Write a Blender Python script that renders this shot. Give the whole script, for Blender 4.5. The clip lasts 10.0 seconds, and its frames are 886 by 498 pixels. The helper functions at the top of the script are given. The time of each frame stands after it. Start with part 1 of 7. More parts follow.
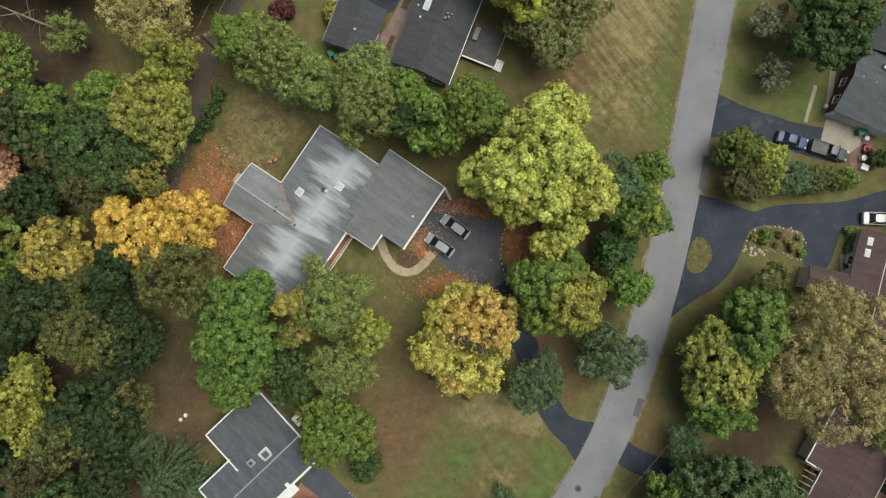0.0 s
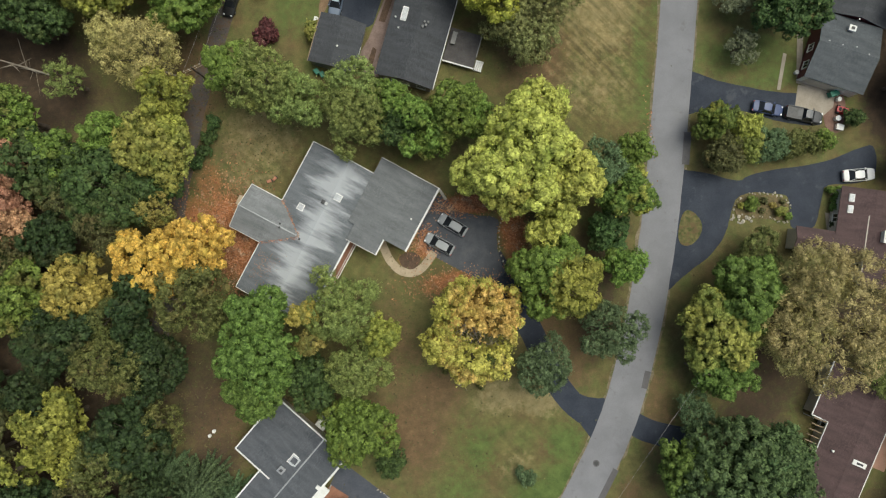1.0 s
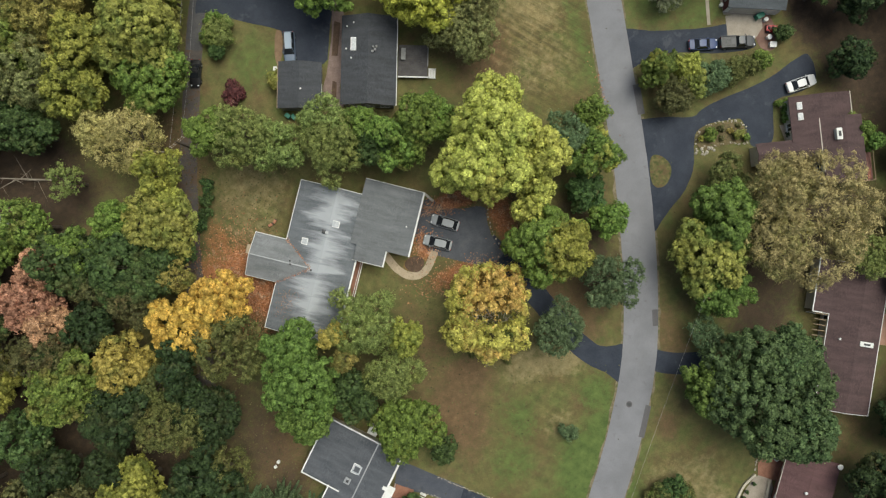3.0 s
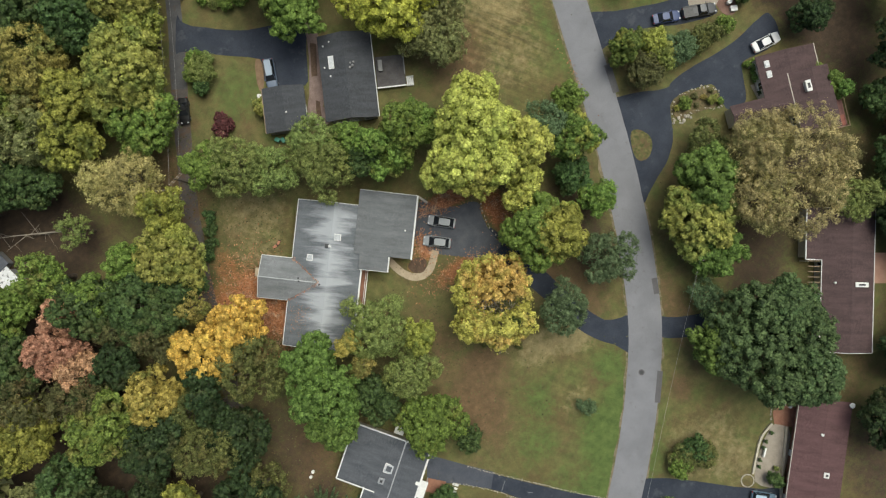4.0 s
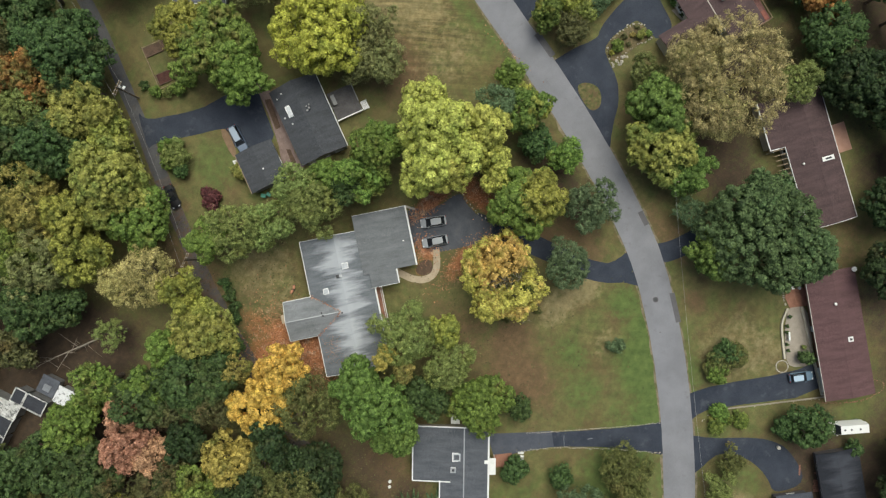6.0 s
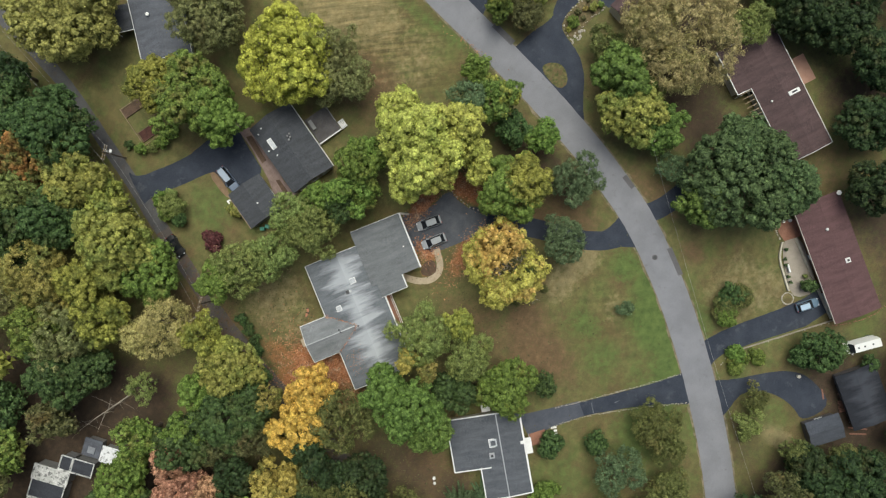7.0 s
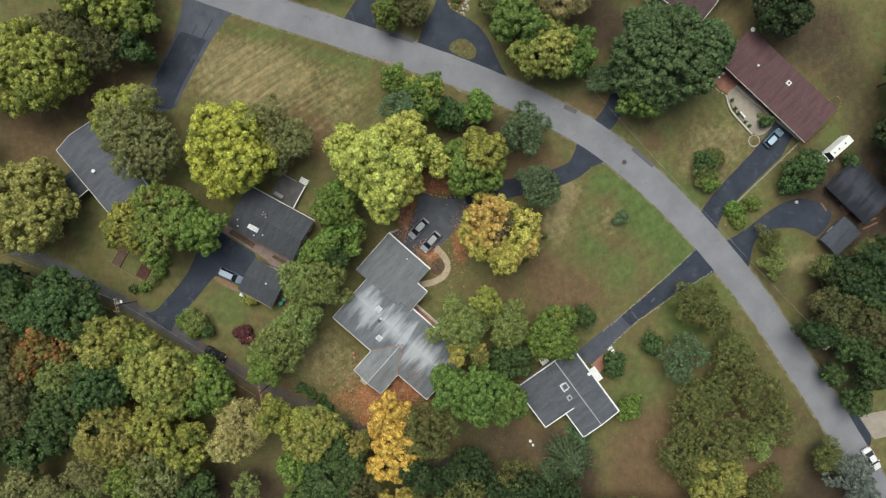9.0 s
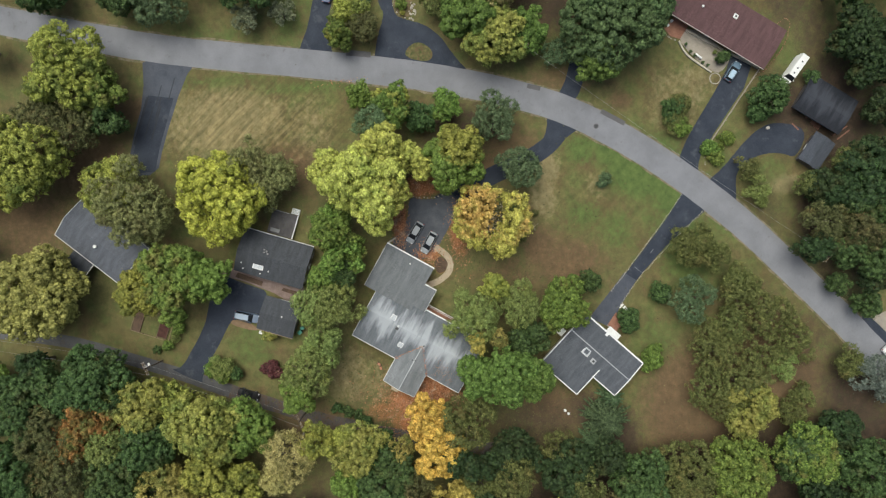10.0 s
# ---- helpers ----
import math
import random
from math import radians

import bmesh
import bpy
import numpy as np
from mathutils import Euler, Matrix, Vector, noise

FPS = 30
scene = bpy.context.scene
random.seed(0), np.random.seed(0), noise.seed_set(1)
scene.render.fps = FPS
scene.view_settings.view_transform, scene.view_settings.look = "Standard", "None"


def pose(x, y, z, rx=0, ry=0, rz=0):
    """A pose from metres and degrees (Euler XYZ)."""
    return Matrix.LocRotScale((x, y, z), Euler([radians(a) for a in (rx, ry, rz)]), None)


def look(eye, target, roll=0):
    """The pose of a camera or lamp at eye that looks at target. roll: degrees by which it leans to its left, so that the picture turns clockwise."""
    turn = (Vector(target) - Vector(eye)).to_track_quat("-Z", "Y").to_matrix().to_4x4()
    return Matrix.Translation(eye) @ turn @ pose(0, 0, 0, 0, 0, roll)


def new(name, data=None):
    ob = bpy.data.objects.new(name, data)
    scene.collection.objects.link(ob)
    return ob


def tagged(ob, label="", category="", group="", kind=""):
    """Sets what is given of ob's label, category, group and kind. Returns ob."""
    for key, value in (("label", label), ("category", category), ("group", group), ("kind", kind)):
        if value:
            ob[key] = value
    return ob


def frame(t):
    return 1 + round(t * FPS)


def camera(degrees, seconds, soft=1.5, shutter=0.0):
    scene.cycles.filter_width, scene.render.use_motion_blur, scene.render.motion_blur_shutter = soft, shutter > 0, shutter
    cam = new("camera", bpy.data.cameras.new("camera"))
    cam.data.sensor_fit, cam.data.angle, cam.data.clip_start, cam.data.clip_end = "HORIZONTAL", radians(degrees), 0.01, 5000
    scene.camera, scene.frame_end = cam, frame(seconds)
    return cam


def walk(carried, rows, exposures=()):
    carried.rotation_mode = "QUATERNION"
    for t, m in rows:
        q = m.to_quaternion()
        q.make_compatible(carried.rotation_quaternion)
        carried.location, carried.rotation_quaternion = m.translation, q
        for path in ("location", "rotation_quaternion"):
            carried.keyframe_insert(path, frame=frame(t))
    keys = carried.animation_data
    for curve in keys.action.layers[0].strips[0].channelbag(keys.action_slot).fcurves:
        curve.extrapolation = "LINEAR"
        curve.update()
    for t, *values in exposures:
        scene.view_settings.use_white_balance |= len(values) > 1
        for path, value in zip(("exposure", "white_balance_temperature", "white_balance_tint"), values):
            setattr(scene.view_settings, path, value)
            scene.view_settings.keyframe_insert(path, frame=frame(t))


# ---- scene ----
# ---- camera ----
cam = camera(67.0, 10.0, 1.22)


def nadir(x, y, z, turn, tip, lean):
    """A camera that looks straight down, turned about the upright, with its small tilts."""
    return pose(x, y, z, 0, 0, turn) @ pose(0, 0, 0, tip) @ pose(0, 0, 0, 0, lean)


PATH = [
    (0.0, 0.000, 0.000, 94.109, 0.000, 0.036, -1.532),
    (0.5, 0.112, -0.048, 95.972, -2.809, 0.065, -1.414),
    (1.0, 0.243, -0.100, 97.846, -5.890, 0.086, -1.290),
    (1.5, 0.408, -0.134, 99.752, -9.254, 0.114, -1.168),
    (2.0, 0.593, -0.186, 101.654, -12.801, 0.124, -1.034),
    (2.5, 0.830, -0.262, 103.542, -16.484, 0.128, -0.907),
    (4.0, 1.513, -0.620, 109.086, -27.801, 0.079, -0.440),
    (4.5, 1.733, -0.777, 110.891, -31.868, 0.048, -0.293),
    (5.0, 1.962, -0.952, 112.663, -36.164, 0.005, -0.175),
    (5.5, 2.146, -1.078, 114.432, -40.729, -0.060, -0.047),
    (7.0, 2.648, -1.373, 119.818, -56.174, -0.383, 0.183),
    (7.5, 2.813, -1.456, 121.598, -62.260, -0.528, 0.227),
    (8.0, 2.988, -1.541, 123.375, -68.908, -0.704, 0.231),
    (8.5, 3.183, -1.645, 125.175, -75.848, -0.897, 0.191),
    (9.0, 3.401, -1.792, 127.000, -82.701, -1.103, 0.099),
    (9.5, 3.648, -1.943, 128.833, -89.059, -1.293, 0.005),
    (10.0, 3.897, -2.102, 130.680, -95.213, -1.482, -0.092),
]
EXPOSURES = [(0.0, 0.57, 6600, 0), (5.0, 0.60, 6480, 1), (10.0, 0.63, 6330, 2)]
walk(cam, [(t, nadir(*row)) for t, *row in PATH], EXPOSURES)

# ---- world and sun: a bright overcast autumn day ----
SUN_UP, SUN_ROUND = radians(70), radians(60)
world = bpy.data.worlds.new("overcast_sky")
scene.world = world
world.use_nodes = True
wn = world.node_tree.nodes
sky = wn.new("ShaderNodeTexSky")
sky.sky_type, sky.sun_disc = "NISHITA", False
sky.sun_elevation, sky.sun_rotation = SUN_UP, SUN_ROUND
sky.air_density, sky.dust_density, sky.ozone_density = 1.0, 6.0, 1.0
world.node_tree.links.new(sky.outputs[0], wn["Background"].inputs["Color"])
wn["Background"].inputs["Strength"].default_value = 0.06
sun_data = bpy.data.lights.new("sun", "SUN")
sun_data.energy, sun_data.angle, sun_data.color = 1.5, radians(45), (1.0, 0.97, 0.92)
sun = new("sun", sun_data)
sun.matrix_world = look((math.sin(SUN_ROUND) * 300 * math.cos(SUN_UP), math.cos(SUN_ROUND) * 300 * math.cos(SUN_UP), 300 * math.sin(SUN_UP)), (0, 0, 0))

# ---- materials ----
rng = np.random.default_rng(7)


def material(name, rough=0.8, metal=0.0):
    m = bpy.data.materials.new(name)
    m.use_nodes = True
    nt = m.node_tree
    b = nt.nodes["Principled BSDF"]
    b.inputs["Roughness"].default_value, b.inputs["Metallic"].default_value = rough, metal
    return m, nt, b


def node(nt, kind, **values):
    n = nt.nodes.new(kind)
    for k, v in values.items():
        n.inputs[k.replace("_", " ")].default_value = v
    return n


def noise_tex(nt, vec, scale, detail=4.0, rough=0.6):
    n = node(nt, "ShaderNodeTexNoise", Scale=scale, Detail=detail, Roughness=rough)
    nt.links.new(vec, n.inputs["Vector"])
    return n.outputs["Fac"]


def remap(nt, value, a, b, c=0.0, d=1.0):
    n = node(nt, "ShaderNodeMapRange", From_Min=a, From_Max=b, To_Min=c, To_Max=d)
    nt.links.new(value, n.inputs["Value"])
    return n.outputs["Result"]


def mix(nt, fac, a, b, blend="MIX"):
    n = nt.nodes.new("ShaderNodeMix")
    n.data_type, n.blend_type = "RGBA", blend
    for sock, v in ((n.inputs[0], fac), (n.inputs[6], a), (n.inputs[7], b)):
        if isinstance(v, (tuple, list)):
            sock.default_value = (*v, 1)
        elif isinstance(v, (int, float)):
            sock.default_value = v
        else:
            nt.links.new(v, sock)
    return n.outputs[2]


def maths(nt, op, a, b=0.0):
    n = nt.nodes.new("ShaderNodeMath")
    n.operation = op
    for sock, v in ((n.inputs[0], a), (n.inputs[1], b)):
        if isinstance(v, (int, float)):
            sock.default_value = v
        else:
            nt.links.new(v, sock)
    return n.outputs[0]


def relief(nt, b, height, strength, distance=0.02):
    n = node(nt, "ShaderNodeBump", Strength=strength, Distance=distance)
    nt.links.new(height, n.inputs["Height"])
    nt.links.new(n.outputs[0], b.inputs["Normal"])


def coords(nt, kind="Object"):
    return nt.nodes.new("ShaderNodeTexCoord").outputs[kind]


def place(nt):
    return nt.nodes.new("ShaderNodeNewGeometry").outputs["Position"]


def mottled(name, dark, light, rough=0.8, fine=6.0, broad=0.35, bump=0.3, spots=None, metal=0.0, gloss=0.5):
    """A surface whose colour wanders between two tones at a fine and a broad scale, with optional darker or lighter stains."""
    m, nt, b = material(name, rough, metal)
    b.inputs["Specular IOR Level"].default_value = gloss
    p = place(nt)
    f1, f2 = noise_tex(nt, p, fine, 5), noise_tex(nt, p, broad, 4)
    f = maths(nt, "ADD", maths(nt, "MULTIPLY", f1, 0.5), maths(nt, "MULTIPLY", f2, 0.5))
    c = mix(nt, remap(nt, f, 0.40, 0.60), dark, light)
    if spots:
        s = noise_tex(nt, p, spots[0], 6, 0.7)
        c = mix(nt, remap(nt, s, spots[1], spots[1] + 0.08, 0, spots[3]), c, spots[2])
    nt.links.new(c, b.inputs["Base Color"])
    relief(nt, b, f1, bump)
    return m


def foliage(name, low, high, other=None, share=0.5, patch=0.28):
    """Leaves: each one its own tone between low and high; other: a second colour that takes part of the crown."""
    m, nt, b = material("leaves_" + name, 0.62)
    g = nt.nodes.new("ShaderNodeNewGeometry")
    r = g.outputs["Random Per Island"]
    low, high = (low[0], low[1], 0.97 * low[2]), (high[0], high[1], 0.97 * high[2])
    c = mix(nt, r, tuple(0.68 * v for v in low), tuple(1.16 * v for v in high))
    if other:
        n = noise_tex(nt, coords(nt), patch, 2.5, 0.55)
        c2 = mix(nt, r, tuple(0.6 * v for v in other), tuple(min(1, 1.28 * v) for v in other))
        c = mix(nt, remap(nt, n, 0.62 - 0.3 * share, 0.78 - 0.3 * share), c, c2)
    hsv = node(nt, "ShaderNodeHueSaturation")
    info = nt.nodes.new("ShaderNodeObjectInfo").outputs["Random"]
    nt.links.new(remap(nt, info, 0, 1, 0.487, 0.512), hsv.inputs["Hue"])
    clump = remap(nt, noise_tex(nt, coords(nt), 0.95, 3.0, 0.6), 0.32, 0.68, 0.60, 1.32)
    nt.links.new(maths(nt, "MULTIPLY", clump, remap(nt, info, 0, 1, 0.9, 1.1)), hsv.inputs["Value"])
    nt.links.new(c, hsv.inputs["Color"])
    nt.links.new(hsv.outputs[0], b.inputs["Base Color"])
    b.inputs["Specular IOR Level"].default_value = 0.25
    t = nt.nodes.new("ShaderNodeBsdfTranslucent")
    nt.links.new(hsv.outputs[0], t.inputs["Color"])
    mx = node(nt, "ShaderNodeMixShader", Fac=0.12)
    nt.links.new(b.outputs[0], mx.inputs[1])
    nt.links.new(t.outputs[0], mx.inputs[2])
    nt.links.new(mx.outputs[0], nt.nodes["Material Output"].inputs["Surface"])
    return m


LEAVES = {
    "lime": foliage("lime", (0.395, 0.425, 0.092), (0.615, 0.635, 0.160), (0.29, 0.34, 0.07), 0.3),
    "green": foliage("green", (0.101, 0.166, 0.034), (0.202, 0.289, 0.063), (0.20, 0.22, 0.05), 0.2),
    "green2": foliage("fresh_green", (0.085, 0.157, 0.034), (0.189, 0.288, 0.07)),
    "bright": foliage("bright_green", (0.120, 0.196, 0.036), (0.215, 0.300, 0.068)),
    "deep": foliage("deep_green", (0.043, 0.083, 0.027), (0.103, 0.161, 0.052), (0.115, 0.13, 0.045), 0.2),
    "oak": foliage("oak_green", (0.060, 0.108, 0.042), (0.142, 0.212, 0.084)),
    "blue": foliage("grey_green", (0.082, 0.134, 0.060), (0.165, 0.235, 0.115)),
    "pale": foliage("pale_grey_green", (0.15, 0.175, 0.10), (0.29, 0.31, 0.19)),
    "sage": foliage("sage", (0.159, 0.217, 0.061), (0.292, 0.35, 0.111), (0.23, 0.26, 0.07), 0.3),
    "mixgreen": foliage("green_with_olive", (0.112, 0.179, 0.038), (0.23, 0.302, 0.067), (0.21, 0.20, 0.055), 0.35),
    "mixgy": foliage("green_turning", (0.090, 0.152, 0.033), (0.179, 0.245, 0.057), (0.38, 0.35, 0.07), 0.38),
    "mixyg": foliage("yellow_and_green", (0.165, 0.2, 0.046), (0.284, 0.317, 0.083), (0.35, 0.34, 0.085), 0.75),
    "yelolive": foliage("yellow_olive", (0.255, 0.275, 0.050), (0.420, 0.425, 0.096), (0.15, 0.18, 0.04), 0.45),
    "yellow": foliage("bright_yellow", (0.385, 0.430, 0.060), (0.600, 0.640, 0.120), (0.31, 0.37, 0.065), 0.35),
    "gold": foliage("golden", (0.530, 0.312, 0.058), (0.750, 0.470, 0.124), (0.55, 0.385, 0.085), 0.3),
    "amber": foliage("amber", (0.385, 0.370, 0.076), (0.610, 0.560, 0.140), (0.64, 0.45, 0.14), 0.3, 0.2),
    "apricot": foliage("apricot", (0.60, 0.42, 0.095), (0.78, 0.58, 0.18), (0.48, 0.42, 0.09), 0.35),
    "honey": foliage("honey_yellow", (0.36, 0.31, 0.06), (0.55, 0.47, 0.12), (0.17, 0.20, 0.05), 0.3),
    "tanyel": foliage("tan_yellow", (0.30, 0.265, 0.07), (0.46, 0.39, 0.12), (0.20, 0.22, 0.06), 0.45),
    "paleyel": foliage("pale_yellow_green", (0.29, 0.30, 0.07), (0.46, 0.45, 0.14)),
    "tan": foliage("tan_olive", (0.300, 0.262, 0.106), (0.590, 0.515, 0.235), (0.21, 0.21, 0.075), 0.3),
    "khaki": foliage("khaki_green", (0.106, 0.120, 0.036), (0.196, 0.206, 0.068), (0.20, 0.18, 0.06), 0.25),
    "olive": foliage("olive", (0.100, 0.122, 0.036), (0.190, 0.205, 0.068), (0.21, 0.18, 0.06), 0.3),
    "umber": foliage("brown_olive", (0.082, 0.092, 0.034), (0.160, 0.160, 0.064), (0.16, 0.12, 0.045), 0.3),
    "straw": foliage("straw", (0.42, 0.385, 0.135), (0.68, 0.625, 0.250), (0.31, 0.31, 0.09), 0.3),
    "drab": foliage("drab_olive", (0.165, 0.176, 0.066), (0.290, 0.298, 0.118), (0.22, 0.20, 0.08), 0.3),
    "rust": foliage("rust_red", (0.40, 0.195, 0.115), (0.60, 0.350, 0.220)),
    "rusty": foliage("rusty_orange", (0.34, 0.18, 0.05), (0.54, 0.30, 0.09), (0.16, 0.18, 0.05), 0.55),
    "orange": foliage("orange", (0.44, 0.22, 0.06), (0.62, 0.35, 0.11), (0.22, 0.22, 0.06), 0.35),
    "burgundy": foliage("burgundy", (0.09, 0.035, 0.035), (0.18, 0.07, 0.065)),
    "spruce": foliage("spruce_blue", (0.10, 0.13, 0.105), (0.22, 0.25, 0.21)),
    # deep green again at about half tone: woodland shade put into the leaf colour
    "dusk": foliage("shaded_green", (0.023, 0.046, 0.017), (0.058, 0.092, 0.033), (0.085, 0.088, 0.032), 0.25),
    "cedar": foliage("conifer_green", (0.055, 0.094, 0.044), (0.125, 0.180, 0.082)),
}

BARK = mottled("bark", (0.09, 0.07, 0.055), (0.19, 0.15, 0.12), 0.9, 9, 1.2, 0.6)
PALE_BARK = mottled("pale_bark", (0.30, 0.26, 0.21), (0.46, 0.41, 0.34), 0.85, 9, 1.2, 0.4)
CABLE = mottled("cable_sheath", (0.30, 0.29, 0.28), (0.42, 0.41, 0.40), 0.6)
ROAD = mottled("worn_road_asphalt", (0.185, 0.186, 0.202), (0.24, 0.241, 0.26), 0.85, 14, 0.22, 0.25, (0.5, 0.6, (0.13, 0.125, 0.13), 0.5))
DRIVE = mottled("driveway_asphalt", (0.027, 0.034, 0.050), (0.050, 0.058, 0.077), 0.8, 10, 0.3, 0.2, (0.35, 0.57, (0.10, 0.104, 0.118), 0.5), 0.0, 0.25)
COURT = mottled("weathered_asphalt", (0.068, 0.073, 0.086), (0.112, 0.118, 0.133), 0.85, 9, 0.5, 0.2, (0.5, 0.57, (0.12, 0.12, 0.125), 0.5), 0.0, 0.25)
WORN_DRIVE = mottled("worn_driveway_asphalt", (0.066, 0.073, 0.092), (0.098, 0.106, 0.128), 0.85, 8, 0.4, 0.2, (0.5, 0.58, (0.045, 0.05, 0.065), 0.5), 0.0, 0.25)
LANE_NORTH = mottled("old_lane_asphalt", (0.075, 0.074, 0.078), (0.12, 0.118, 0.12), 0.9, 6, 0.5, 0.3, (0.6, 0.57, (0.11, 0.085, 0.06), 0.6))
LANE = mottled("lane_asphalt", (0.085, 0.075, 0.07), (0.14, 0.12, 0.11), 0.9, 5, 0.5, 0.4, (0.5, 0.48, (0.13, 0.085, 0.055), 0.85))
PATCH = mottled("road_patch", (0.10, 0.095, 0.10), (0.13, 0.125, 0.13), 0.85, 9, 0.6)
CONCRETE = mottled("concrete", (0.27, 0.235, 0.19), (0.37, 0.325, 0.27), 0.85, 8, 0.6, 0.2)
PATH_STONE = mottled("path_paving", (0.36, 0.29, 0.20), (0.47, 0.38, 0.27), 0.85, 7, 0.9, 0.3)
BRICK = mottled("brick_paving", (0.24, 0.11, 0.07), (0.36, 0.18, 0.12), 0.85, 10, 1.1, 0.4)
PATIO = mottled("pink_paving", (0.43, 0.24, 0.17), (0.52, 0.31, 0.23), 0.85, 8, 0.8, 0.3)
STONE = mottled("edging_stone", (0.30, 0.27, 0.22), (0.52, 0.48, 0.41), 0.85, 7, 1.5, 0.4)
SOIL = mottled("garden_soil", (0.07, 0.045, 0.03), (0.14, 0.09, 0.06), 0.95, 8, 1.0, 0.6)
WHITE = mottled("white_paint", (0.70, 0.70, 0.67), (0.82, 0.82, 0.80), 0.6, 5, 1.0, 0.1)
CREAM = mottled("cream_siding", (0.50, 0.46, 0.40), (0.60, 0.56, 0.49), 0.7, 4, 0.8, 0.15)
MAROON = mottled("maroon_siding", (0.10, 0.025, 0.03), (0.16, 0.045, 0.05), 0.7, 5, 0.8, 0.15)
BRICK_WALL = mottled("red_brick_wall", (0.20, 0.085, 0.06), (0.32, 0.15, 0.10), 0.85, 12, 1.0, 0.4)
GREY_WALL = mottled("grey_siding", (0.25, 0.25, 0.25), (0.34, 0.34, 0.33), 0.7, 5, 0.8, 0.15)
DECK = mottled("dark_deck_boards", (0.075, 0.07, 0.07), (0.13, 0.12, 0.12), 0.8, 8, 1.0, 0.3)
WOOD = mottled("weathered_wood", (0.22, 0.16, 0.10), (0.34, 0.26, 0.17), 0.85, 8, 1.5, 0.3)
RUBBER = mottled("rubber", (0.012, 0.012, 0.013), (0.022, 0.022, 0.024), 0.8, 20, 3, 0.2)
METAL = mottled("grey_metal", (0.32, 0.33, 0.34), (0.46, 0.47, 0.48), 0.4, 10, 2, 0.05, None, 0.8)
DARK_METAL = mottled("dark_metal", (0.03, 0.03, 0.032), (0.06, 0.06, 0.064), 0.5, 10, 2, 0.05)
LAMP_GLASS = mottled("lamp_lens", (0.62, 0.63, 0.65), (0.75, 0.76, 0.78), 0.15, 20, 4, 0.05)
RED_LENS = mottled("red_lens", (0.30, 0.012, 0.012), (0.40, 0.02, 0.02), 0.2, 20, 4, 0.05)
SKYLIGHT = mottled("skylight_dome", (0.40, 0.42, 0.44), (0.55, 0.57, 0.59), 0.25, 6, 2, 0.05)
GREEN_PLASTIC = mottled("green_plastic", (0.01, 0.13, 0.08), (0.02, 0.20, 0.13), 0.45, 8, 2, 0.05)
RED_PLASTIC = mottled("red_enamel", (0.38, 0.02, 0.03), (0.50, 0.04, 0.05), 0.35, 8, 2, 0.05)
ORANGE_PLASTIC = mottled("orange_plastic", (0.36, 0.14, 0.07), (0.46, 0.20, 0.11), 0.45, 8, 2, 0.05)


def paint(name, colour):
    return mottled("car_paint_" + name, tuple(0.94 * v for v in colour), colour, 0.42, 3, 0.6, 0.0, None, 0.0)


def glass():
    m, nt, b = material("dark_glass", 0.06)
    p = place(nt)
    nt.links.new(mix(nt, noise_tex(nt, p, 1.5, 2), (0.012, 0.014, 0.018), (0.03, 0.034, 0.04)), b.inputs["Base Color"])
    return m


GLASS = glass()


